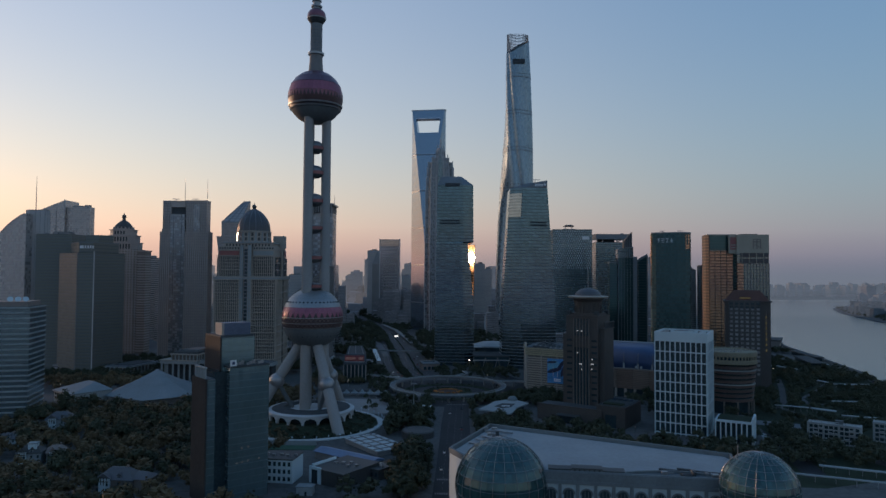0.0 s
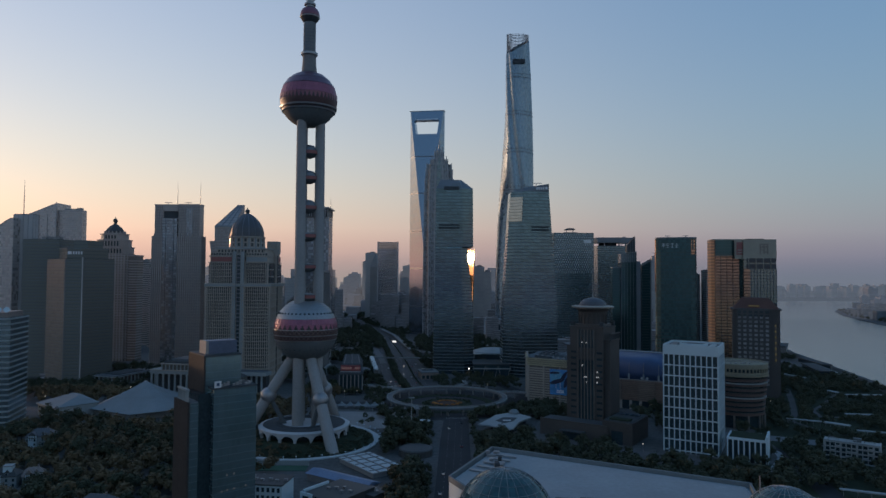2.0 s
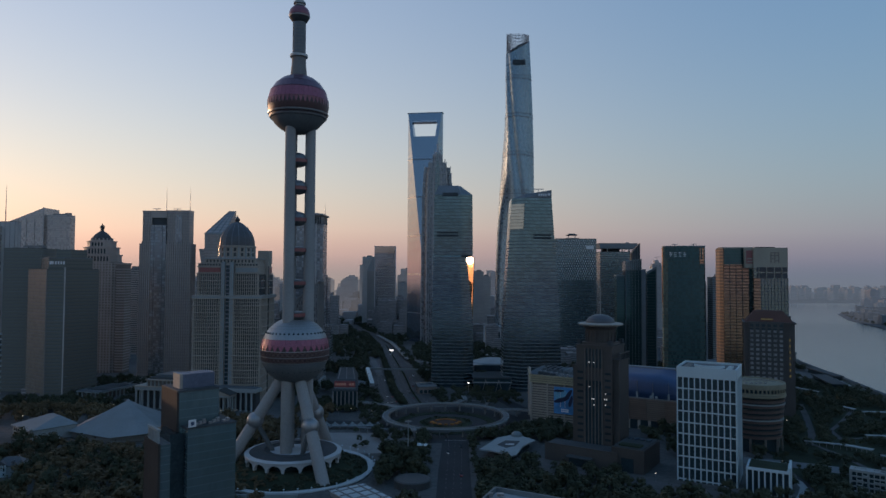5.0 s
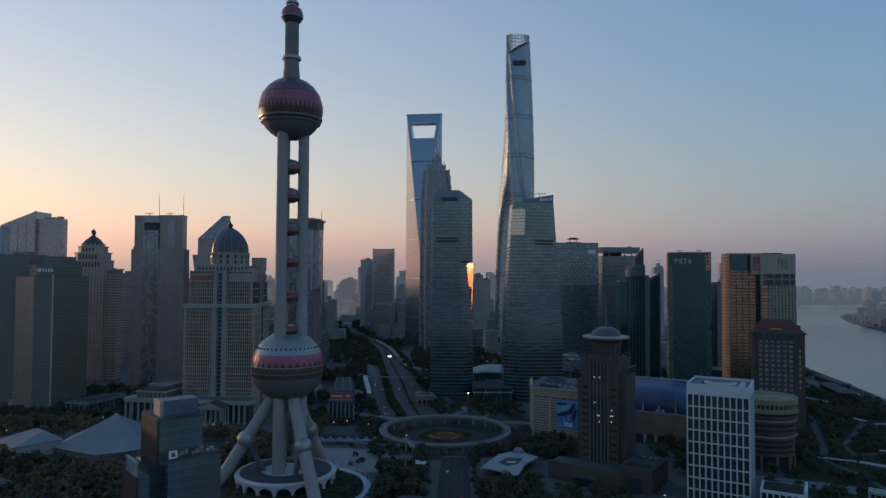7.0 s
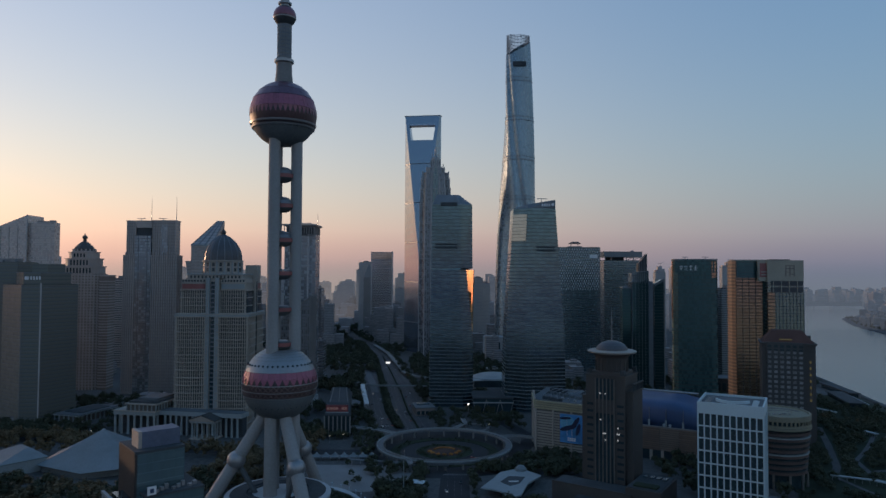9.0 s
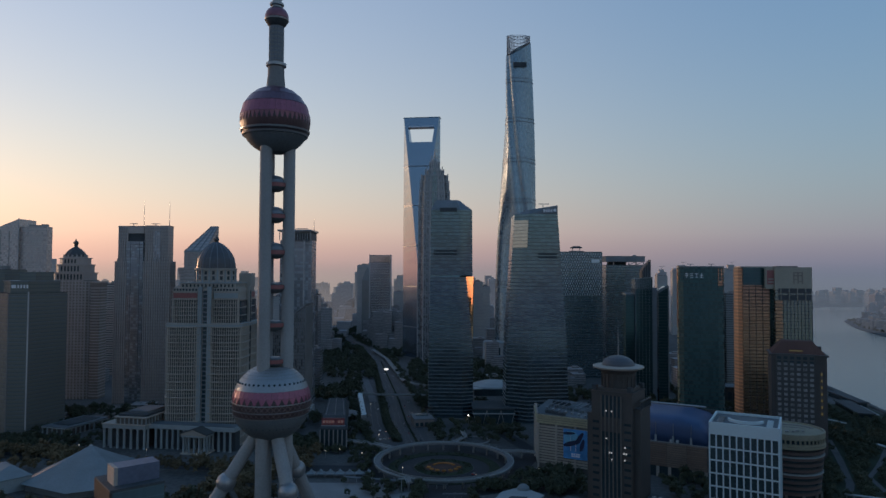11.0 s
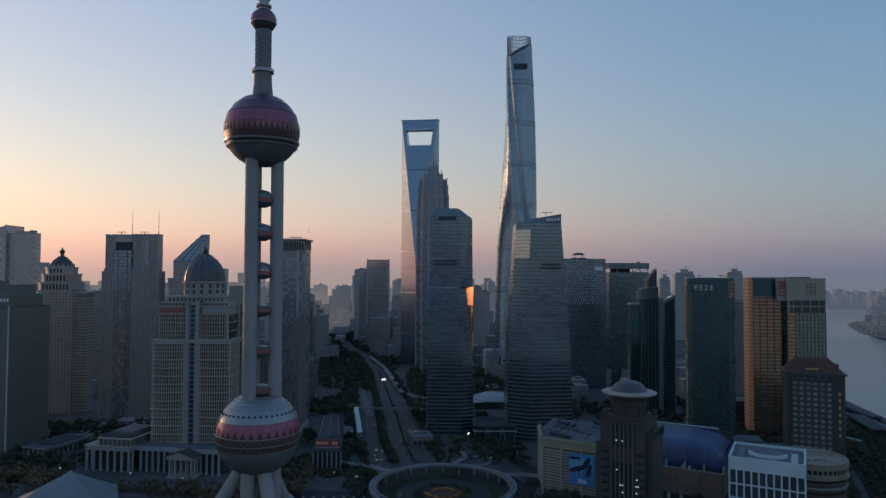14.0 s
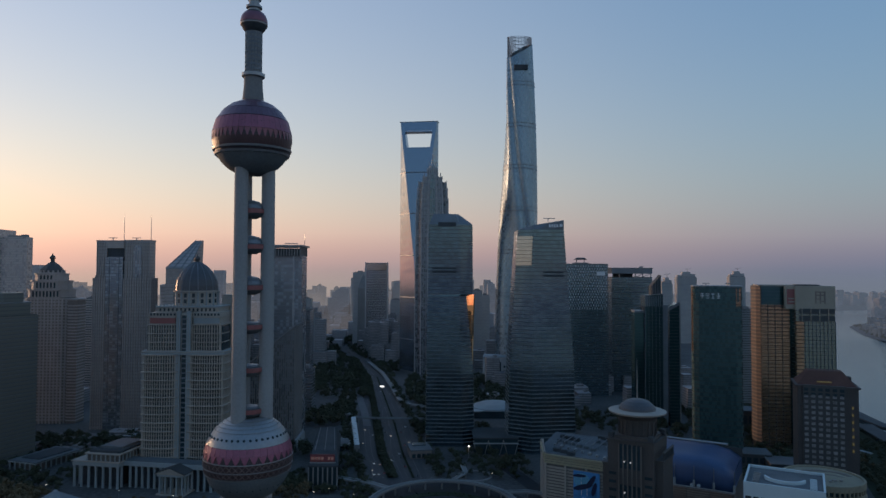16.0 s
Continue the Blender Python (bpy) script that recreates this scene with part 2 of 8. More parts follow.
def revolve(profile, k=48, bm=None, cx=0.0, cy=0.0, caps=True):
    """A turned body: (radius, z) from the bottom up."""
    return loft(bm or bmesh.new(), [(z, disc(max(r, 0.01), k, cx, cy)) for r, z in profile], caps)


def rod(bm, a, b, ra, rb=None, k=10):
    a, b = Vector(a), Vector(b)
    q = (b - a).to_track_quat("Z", "Y").to_matrix()
    rb = ra if rb is None else rb
    return loft(bm, [(0, [tuple(a + q @ Vector((ra * math.cos(t), ra * math.sin(t), 0))) for t in [2 * math.pi * i / k for i in range(k)]]),
                     (0, [tuple(b + q @ Vector((rb * math.cos(t), rb * math.sin(t), 0))) for t in [2 * math.pi * i / k for i in range(k)]])])


def outline(keys, z):
    for (za, a), (zb, b) in zip(keys, keys[1:]):
        if za <= z <= zb and zb > za:
            f = (z - za) / (zb - za)
            return [(p[0] + (q[0] - p[0]) * f, p[1] + (q[1] - p[1]) * f) for p, q in zip(a, b)]
    return list(keys[-1][1])


def grown(pts, e):
    cx, cy = sum(p[0] for p in pts) / len(pts), sum(p[1] for p in pts) / len(pts)
    out = []
    for x, y in pts:
        dx, dy = x - cx, y - cy
        out.append((x + e * (1 if dx > 0 else -1) * min(1, abs(dx) / 3), y + e * (1 if dy > 0 else -1) * min(1, abs(dy) / 3)))
    return out


def tower(name, label, x, y, rz, keys, glass, bands=None, piers=None, roof=M_DARK, clutter=True, category="skyscraper", skip=0.0, band_top=9999.0):
    """A tower: body lofted through keys, floor bands (step, height, proud, material) and upright piers
    (pitch, width, proud, material), a parapet and plant on the roof."""
    t = thing(name, label, category, x, y, 0, rz)
    part("body", loft(bmesh.new(), keys), glass, t)
    if bands:
        step, hh, proud, bm_mat = bands
        cache, z = {}, max(keys[0][0], skip) + step
        while z < min(keys[-1][0] - 0.5, band_top):
            pts = grown(outline(keys, z), proud)
            key = tuple((round(p[0], 2), round(p[1], 2)) for p in pts)
            if key in cache:
                again("floor_band", cache[key], t, pose(0, 0, z))
            else:
                ob = part("floor_band", slab(pts, 0, hh), bm_mat, t)
                ob.location = (0, 0, z)
                cache[key] = ob.data
            z += step
    if piers:
        pitch, width, proud, p_mat = piers
        for (za, a), (zb, b) in zip(keys, keys[1:]):
            if zb - za < 6:
                continue
            k = len(a)
            for i in range(k):
                p, q, p2, q2 = Vector(a[i]), Vector(a[(i + 1) % k]), Vector(b[i]), Vector(b[(i + 1) % k])
                run = (q - p).length
                if run < pitch * 0.8:
                    continue
                cnt = max(1, round(run / pitch))
                ang = math.atan2(q.y - p.y, q.x - p.x)
                for j in range(cnt + 1):
                    f = j / cnt
                    lo, hi = p + (q - p) * f, p2 + (q2 - p2) * f
                    s = rect(width, proud * 2)
                    c, sn = math.cos(ang), math.sin(ang)
                    turn = [(u * c - v * sn, u * sn + v * c) for u, v in s]
                    part("pier", loft(bmesh.new(), [(za, [(lo.x + u, lo.y + v) for u, v in turn]), (zb, [(hi.x + u, hi.y + v) for u, v in turn])]), p_mat, t)
    top_z, top = keys[-1]
    if roof:
        part("roof", slab(grown(top, -0.6), top_z, top_z + 0.5), roof, t)
        if clutter:
            xs, ys = [p[0] for p in top], [p[1] for p in top]
            w, d, cx, cy = max(xs) - min(xs), max(ys) - min(ys), (max(xs) + min(xs)) / 2, (max(ys) + min(ys)) / 2
            part("plant_room", box(w * 0.4, d * 0.4, top_z + 0.5, top_z + 4.5, cx + w * 0.05, cy), M_CONCRETE, t)
            for i in range(3):
                part("roof_unit", box(w * 0.1, d * 0.1, top_z + 0.5, top_z + 2.2, cx + w * (0.3 - 0.3 * i), cy - d * 0.32), M_STEEL, t)
    return t


def straight(w, d, z1, z0=0.0, cham=0.0):
    if cham:
        a, b, c = w / 2, d / 2, cham
        pts = [(-a + c, -b), (a - c, -b), (a, -b + c), (a, b - c), (a - c, b), (-a + c, b), (-a, b - c), (-a, -b + c)]
    else:
        pts = rect(w, d)
    return [(z0, pts), (z1, pts)]


# ---- ground, water and distance ----
def sheet(name, pts, z, material, label, category, kind="structure"):
    bm = bmesh.new()
    bm.faces.new([bm.verts.new((x, y, z)) for x, y in pts])
    return solo(name, bm, material, label, category, kind=kind)


sheet("ground", [(-6000, -2500), (6000, -2500), (6000, 5200), (-6000, 5200)], 0.0, M_GROUND, "dark mixed city ground of paving and planting", "ground")
RIVER = [(430, -2400), (455, 500), (490, 734), (538, 864), (570, 1013), (600, 1175), (700, 1500), (980, 2300), (1500, 3450), (2600, 3700), (2650, 3250), (1900, 2950), (1490, 2575), (1330, 2250), (1168, 1770), (1120, 1400), (1150, 900), (1300, -2400)]


def water_material():
    m, n, l, b = nodes_of("river_water")
    pos = n.new("ShaderNodeNewGeometry").outputs["Position"]
    b.inputs["Base Color"].default_value = rgba((0.03, 0.075, 0.1))
    b.inputs["Roughness"].default_value, b.inputs["IOR"].default_value = 0.2, 1.33
    bp = n.new("ShaderNodeBump")
    bp.inputs["Strength"].default_value, bp.inputs["Distance"].default_value = 0.35, 0.5
    l.new(math_node(n, l, "ADD", noise_of(n, l, pos, 0.12, 4), noise_of(n, l, pos, 0.01, 2)), bp.inputs["Height"])
    l.new(bp.outputs[0], b.inputs["Normal"])
    return m


WATER = water_material()
sheet("river", [(-6000, -2400), (429, -2400), (440, 60), (250, 40), (-150, 30), (-600, 130), (-1300, 520), (-3000, 1000), (-6000, 1100)], 0.25, WATER, "calm wide grey river bend reflecting the sky", "river")
sheet("river", RIVER, 0.25, WATER, "calm wide grey river water reflecting the sky", "river")


FAR_BANK = [(1120, 1400), (1168, 1770), (1330, 2250), (1490, 2575), (1900, 2950), (2650, 3250)]


def bank_edge(y):
    for (xa, ya), (xb, yb) in zip(FAR_BANK, FAR_BANK[1:]):
        if y <= yb:
            return xa + (xb - xa) * (y - ya) / (yb - ya)
    return FAR_BANK[-1][0]


def far_city():
    rnd = random.Random(5)
    bm, low = bmesh.new(), bmesh.new()
    for i in range(2600):
        d = 1900 + 2900 * rnd.random() ** 0.8
        x = (rnd.random() * 2 - 1) * (0.8 * d)
        if x > 0.33 * d and d < 4000 and x < 0.62 * d:
            continue
        if x > 0.3 * d and d < 2700:
            continue
        if abs(x + 0.158 * d) < 24 and d < 2900:
            continue
        h = rnd.choice((18, 22, 30, 40, 55, 70, 90, 110)) * (0.7 + 0.6 * rnd.random())
        if x > 0.3 * d:
            h = min(h, 30 + 22 * rnd.random()) if d < 3200 else 30 + 55 * rnd.random() ** 2
        elif rnd.random() < 0.04:
            h += 70
        w, dp = 18 + 30 * rnd.random(), 18 + 25 * rnd.random()
        box(w, dp, 0, h, x, d, bm)
        if rnd.random() < 0.4:
            box(w * 0.5, dp * 0.5, h, h + 6, x, d, bm)
    # low blocks on the far bank
    for i in range(560):
        y = 1500 + 1500 * rnd.random()
        x = bank_edge(y) + 45 + 420 * rnd.random()
        box(14 + 22 * rnd.random(), 12 + 16 * rnd.random(), 0, 8 + 26 * rnd.random() ** 2, x, y, low)
    solo("waterside_blocks", low, plain("grey_blue_walls", (0.15, 0.17, 0.185), 0.8, vary=0.35), "low grey waterside blocks among trees", "city", kind="stuff")
    # warm pale walls with soft lines: distance haze put into the facade colour
    return solo("distant_city", bm, curtain("haze_paled_facades", (0.4, 0.38, 0.38), rough=0.8, metal=0.0, floor=3.6, pane=9.0, spandrel=0.45, line=(0.24, 0.23, 0.235), vary=0.25), "distant city blocks of concrete towers paled to imitate haze", "city", kind="stuff")


far_city()


# ---- television tower ----
M_SHAFT = plain("pale_shaft_concrete", (0.265, 0.265, 0.262), 0.75, vary=0.15, coarse=0.03)
M_HALL = plain("painted_concrete", (0.4, 0.415, 0.425), 0.75, vary=0.15)


def pearl_tower(x, y):
    t = thing("television_tower", "grey concrete television tower with pink glass spheres on splayed legs", "tower", x, y)
    cols = [(9.4 * math.cos(radians(a)), 9.4 * math.sin(radians(a))) for a in (8, 128, 248)]
    for cx, cy in cols:
        part("shaft", revolve([(4.5, 0), (4.2, 62), (3.8, 255)], 20, None, cx, cy), M_SHAFT, t)
    # splayed legs with a ball half way
    for a in (-54, 66, 186):
        c, s = math.cos(radians(a)), math.sin(radians(a))
        leg = part("leg", rod(bmesh.new(), (7 * c, 7 * s, 70), (50 * c, 50 * s, 0), 4.0, 4.4, 16), M_SHAFT, t)
        mid = Vector((28 * c, 28 * s, 36))
        bm = bmesh.new()
        bmesh.ops.create_uvsphere(bm, u_segments=24, v_segments=14, radius=6.2, matrix=Matrix.Translation(mid))
        part("leg_ball", bm, M_STEEL, leg)
        part("strut", rod(bmesh.new(), tuple(mid), (12 * c, 12 * s, 8), 1.7, 1.7, 10), M_ROOF, leg)

    def ball(name, r, zc, a0, a1, material, steps=10, k=60, parent=None, label="", e=0.0):
        prof = []
        for i in range(steps + 1):
            la = radians(a0 + (a1 - a0) * i / steps)
            prof.append(((r + e) * math.cos(la), zc + (r + e) * math.sin(la)))
        return part(name, revolve(prof, k), material, parent or t, label)

    def panels(parent, r, zc, la0, la1, cnt, material, gap=0.12, tri=False):
        """One row of separate facets round a ball, sharing one mesh."""
        bm = bmesh.new()
        w = 2 * math.pi / cnt * (1 - gap) / 2
        pts = []
        for la, f in ((la0, 1.0), (la1, 0.12 if tri else 1.0)):
            for s in (-1, 1):
                for e in (0.0, 0.35):
                    pts.append(((r + e) * math.cos(la) * math.cos(s * w * f), (r + e) * math.cos(la) * math.sin(s * w * f), zc + (r + e) * math.sin(la)))
        v = [bm.verts.new(p) for p in pts]
        for q in ((1, 3, 7, 5), (0, 1, 5, 4), (2, 6, 7, 3), (0, 2, 3, 1), (4, 5, 7, 6)):
            bm.faces.new([v[i] for i in q])
        first = part("panel", bm, material, parent)
        for i in range(1, cnt):
            again("panel", first.data, parent, pose(0, 0, 0, 0, 0, 360 * i / cnt))

    # lower ball
    dark_pink = plain("dark_pink_glass_panel", (0.2, 0.075, 0.1), 0.3, metal=0.3)
    low = ball("lower_ball", 24.6, 87, -62, 66, plain("dark_ball_shell", (0.045, 0.03, 0.033), 0.5), 26, 64)
    ball("cap", 24.6, 87, 22.5, 66, M_STEEL, 8, 64, low, "pale ribbed metal cap", 0.3)
    for i in range(40):
        a = 2 * math.pi * i / 40
        la = radians(33)
        bm = bmesh.new()
        bmesh.ops.create_uvsphere(bm, u_segments=8, v_segments=5, radius=0.8, matrix=Matrix.Translation((24.8 * math.cos(la) * math.cos(a), 24.8 * math.cos(la) * math.sin(a), 87 + 24.8 * math.sin(la))))
        part("porthole", bm, M_WIN, low)
    for i in range(4):
        la = 42 + 6 * i
        ball("cap_seam", 24.6, 87, la, la + 0.5, M_CONCRETE, 1, 64, low, e=0.45)
    panels(low, 24.6, 87, radians(12.6), radians(22.2), 40, M_PINK, 0.03)
    panels(low, 24.6, 87, radians(12.4), radians(2.6), 32, M_PINK, 0.02, True)
    ball("lattice_band", 24.6, 87, -16, 2, plain("dark_red_lattice", (0.06, 0.033, 0.032), 0.5), 5, 64, low, e=0.05)
    ball("underside", 24.6, 87, -62, -17, M_ROOF, 8, 64, low, e=0.3)
    bar_mat = plain("lattice_steel", (0.16, 0.11, 0.1), 0.5)
    for la0, la1 in ((-6.8, 1.8), (-15.8, -7.2)):
        for s in (-1, 1):
            w, p = math.pi / 44 * s, []
            for la, a in ((la0, -w), (la1, w)):
                p.append((24.9 * math.cos(radians(la)) * math.cos(a), 24.9 * math.cos(radians(la)) * math.sin(a), 87 + 24.9 * math.sin(radians(la))))
            first = part("lattice_bar", rod(bmesh.new(), p[0], p[1], 0.22, k=4), bar_mat, low)
            for i in range(1, 44):
                again("lattice_bar", first.data, low, pose(0, 0, 0, 0, 0, 360 * i / 44))
    for i in range(32):
        a, la = 2 * math.pi * i / 32, radians(-34)
        part("underside_light", box(0.5, 0.5, -0.3, 0.3), M_WIN, low).location = (24.9 * math.cos(la) * math.cos(a), 24.9 * math.cos(la) * math.sin(a), 87 + 24.9 * math.sin(la))
    for la in (2.2, -8, -17):
        ball("ring", 24.6, 87, la, la + 1.2, M_STEEL, 1, 64, low, e=0.6)

    # upper ball
    up = ball("upper_ball", 22.4, 270.5, -70, 80, plain("dark_upper_shell", (0.05, 0.035, 0.04), 0.5), 26, 64)
    purple = plain("purple_grey_panel", (0.15, 0.085, 0.115), 0.3, metal=0.25)
    for n_row, (la0, la1) in enumerate(((58, 72), (43, 57), (26, 42), (6, 25))):
        panels(up, 22.4, 270.5, radians(la0), radians(la1), 40 if n_row > 1 else 30, (purple, purple, purple, M_PINK)[n_row], 0.03)
    panels(up, 22.4, 270.5, radians(5.5), radians(-6), 44, dark_pink, 0.0, True)
    ball("lattice_band", 22.4, 270.5, -20, -5, plain("black_red_lattice", (0.07, 0.03, 0.03), 0.5), 4, 64, up, e=0.2)
    for la in (-20, -27):
        ball("ring", 22.4, 270.5, la, la + 3.0, M_STEEL, 2, 64, up, e=1.1)
    ball("underside", 22.4, 270.5, -70, -28, M_ROOF, 8, 64, up, e=0.2)
    for i in range(24):
        a = 2 * math.pi * i / 24
        bm = box(0.4, 0.4, 259.2, 260.4, 20.3 * math.cos(a), 20.3 * math.sin(a))
        part("post", bm, M_STEEL, up)

    # small balls between the shafts
    for z, dome in ((228, 1), (207.5, 1), (184, 1), (161.5, 0), (137, 0), (113.5, 0)):
        p = part("cabin", revolve([(3.0, z - 4.5), (6.0, z - 3.2), (7.9, z - 1.6), (7.9, z + 1.2)], 28), M_ROOF, t, "small round cabin with a red band")
        part("red_band", revolve([(8.1, z - 1.5), (8.1, z + 1.0)], 28), M_RED, p)
        if dome:
            part("dome", revolve([(7.2, z + 1.4), (6.6, z + 3.4), (4.6, z + 5.3), (1.5, z + 6.2)], 28), M_SPANDREL, p)
        else:
            part("dome", revolve([(6.4, z + 1.4), (5.0, z + 2.2), (1.5, z + 2.6)], 28), M_SPANDREL, p)
    # mast
    mast = part("mast", revolve([(6.4, 290), (5.4, 300), (5.2, 307), (4.6, 309), (4.6, 334)], 28), M_CONCRETE, t)
    part("collar", revolve([(6.3, 306.4), (6.6, 306.6), (6.6, 308.4), (6.3, 308.6)], 28), M_STEEL, mast)
    for i in range(16):
        a = 2 * math.pi * i / 16
        part("mast_rib", box(0.4, 0.4, 309, 333, 4.7 * math.cos(a), 4.7 * math.sin(a)), M_SPANDREL, mast)
    for i in range(9):
        part("mast_hoop", revolve([(4.95, 310.5 + 2.6 * i), (4.95, 311.3 + 2.6 * i)], 24), M_SPANDREL, mast)
    top = ball("top_ball", 7.6, 339, -60, 70, M_DARK, 14, 36)
    ball("panel_band", 7.6, 339, -5, 40, dark_pink, 6, 36, top, e=0.15)
    ball("ring", 7.6, 339, -14, -8, M_STEEL, 2, 36, top, e=0.4)
    part("antenna", revolve([(3.4, 345), (3.4, 347), (4.6, 347.3), (4.6, 348.6), (3.0, 349), (3.0, 352), (4.0, 352.2), (4.0, 353.4), (2.2, 354), (2.0, 400), (1.2, 401), (1.0, 468)], 20), M_STEEL, t)
    # round hall at the foot with a scalloped rim
    hall = part("base_hall", revolve([(29, 6), (29, 12)], 48), M_WIN, t)
    part("hall_roof", revolve([(33.0, 11.4), (34.8, 11.5), (35.2, 13.1), (34.2, 13.8), (31.6, 14.0)], 72), M_HALL, hall)
    part("roof_terrace", revolve([(31.8, 13.8), (31.6, 14.2), (22, 14.6), (21.6, 15.3), (20.6, 15.3), (20.2, 14.6), (17.2, 14.7), (17, 12.0), (0.05, 12.0)], 64), M_DARK, hall)
    part("grass_mound", revolve([(51, 0.2), (45, 3.2), (38, 6.2), (28, 6.4)], 56), M_GRASS, hall)
    part("court_floor", revolve([(16.8, 12.1), (16.6, 12.4)], 40), M_DARK, hall)
    arch = bmesh.new()
    prof = [(-0.9, 6.0), (0.9, 6.0), (1.1, 8.5), (2.6, 10.4), (5.95, 11.55), (-5.95, 11.55), (-2.6, 10.4), (-1.1, 8.5)]
    a = [arch.verts.new((u, -34.5, w)) for u, w in prof]
    bk = [arch.verts.new((u * 0.96, -32.6, w)) for u, w in prof]
    arch.faces.new(a)
    arch.faces.new(list(reversed(bk)))
    for i in range(8):
        arch.faces.new((a[i], bk[i], bk[(i + 1) % 8], a[(i + 1) % 8]))
    first = part("rim_arch", arch, M_HALL, hall)
    for i in range(1, 18):
        again("rim_arch", first.data, hall, pose(0, 0, 0, 0, 0, 20 * i))
    return t


pearl_tower(-108.3, 556.0)


# ---- the twisted tower ----
def twisted_tower(x, y):
    t = thing("twisted_tower", "tall twisting pale blue glass skyscraper with an open slanted crown", "skyscraper", x, y)
    K = 96

    def ring(z, e=0.0):
        f = z / 632.0
        r = 23.6 + 25 * (1 - min(f, 1)) ** 1.25 + e
        ph = radians(222 + (535 - z) * 0.235)
        pts = []
        for i in range(K):
            d = 2 * math.pi * i / K - math.pi
            a = ph + d
            rr = r * (1 + 0.10 * math.cos(3 * d)) - 0.2 * r * math.exp(-(d / 0.19) ** 2)
            pts.append((rr * math.cos(a), rr * math.sin(a)))
        return pts

    zs = [0, 40] + [40 + 10 * i for i in range(1, 54)]
    part("body", loft(bmesh.new(), [(z, ring(z)) for z in zs]), G_PALE, t)
    # joints between the nine zones
    for z in (70, 148, 227, 306, 385, 464, 543):
        part("zone_joint", slab(ring(z, 0.5), z, z + 1.6), M_SPANDREL, t)
        part("zone_joint", slab(ring(z + 8, 0.5), z + 7, z + 8.2), M_SPANDREL, t)
    # crown: outer skin with a rim sloping up from one side, round an open lattice drum
    lo, hi = ring(570), ring(628)

    def slope(p):
        return 615 + 14 * p[0] / 24 + 10 * p[1] / 24

    bm = bmesh.new()
    loft(bm, [(569, lo), (0, [(p[0], p[1], slope(p)) for p in hi]), (0, [(p[0] * 0.975, p[1] * 0.975, slope(p)) for p in hi]), (570, [(p[0] * 0.975, p[1] * 0.975) for p in lo])], False)
    part("crown", bm, G_PALE, t)
    part("crown_deck", slab(ring(588, -1.5), 586, 588), M_DARK, t)
    drum = [(p[0] * 0.93, p[1] * 0.93) for p in hi]
    crest = [641 + 11 * max(0.0, p[1] / 22) for p in drum]
    rim = [c - 60 * max(0.0, math.cos(math.atan2(p[1], p[0]) - radians(268))) ** 2 for c, p in zip(crest, drum)]
    for i in range(0, K, 2):
        part("crown_rib", rod(bmesh.new(), (*drum[i], 588), (*drum[i], rim[i]), 0.5, k=4), M_SPANDREL, t)
    for z in (600, 607, 614, 621, 628, 635, 642, 648):
        hoop = bmesh.new()
        for i in range(0, K, 2):
            j = (i + 2) % K
            if min(rim[i], rim[j]) > z - 1:
                rod(hoop, (*drum[i], z), (*drum[j], z), 0.5, k=4)
        part("crown_hoop", hoop, M_SPANDREL, t)
    part("crown_gap", box(26, 2.0, 572, 581, 0, -24.4), M_DARK, t)
    return t


twisted_tower(156.0, 1430.0)


# ---- the tower with a trapezoid opening ----
def opener_tower(x, y, rz=0.0):
    t = thing("wedge_tower", "blue glass wedge skyscraper with a trapezoid opening at its top", "skyscraper", x, y, 0, rz)
    H, S = 491.0, 38.2

    def half(z):
        return 0.6 + 36.2 * min(1.0, max(0.0, (z - 190) / 301))

    def cut(z):
        return S - half(z) * (S - 8.0) / 36.8

    def ring(z):
        c, k = cut(z), half(z)
        return [(-S, -0.4), (-k, -c), (k, -c), (S, -0.4), (S, 0.4), (k, c), (-k, c), (-S, 0.4)]

    zs = [H * 0.895 * i / 30 for i in range(31)]
    part("body", loft(bmesh.new(), [(z, ring(z)) for z in zs]), G_SMOOTH, t)
    z0, z1 = H * 0.895, H - 20.0
    c0, c1, k0, k1 = cut(z0), cut(z1), half(z0), half(z1)
    for s in (-1, 1):
        a = [(-S, -0.4), (-k0, -c0), (-23.5, -c0), (-23.5, c0), (-k0, c0), (-S, 0.4)]
        b = [(-S, -0.4), (-k1, -c1), (-27.6, -c1), (-27.6, c1), (-k1, c1), (-S, 0.4)]
        if s > 0:
            a, b = [(-p[0], -p[1]) for p in a], [(-p[0], -p[1]) for p in b]
        part("side_pillar", loft(bmesh.new(), [(z0, a), (z1, b)]), G_SMOOTH, t)
    part("top_beam", loft(bmesh.new(), [(z1, ring(z1)), (H, ring(H))]), G_SMOOTH, t)
    part("roof_rail", box(2 * S + 0.6, 2 * cut(H) + 0.4, H, H + 1.2), M_DARK, t)
    for i in range(16):
        part("soffit_light", box(2.2, 0.8, z1 + 0.2, z1 + 2.6, -25 + 50 * i / 15, -cut(H - 10) - 0.5), M_SIGN_WHITE, t)
    for i in (0, 1, 2, 3, 4):
        z = 60 + 82 * i
        part("service_band", slab([(p[0] * 1.004, p[1] * 1.006) for p in ring(z)], z, z + 2), M_SPANDREL, t)
    return t


opener_tower(-36.0, 1500.0, -9.0)


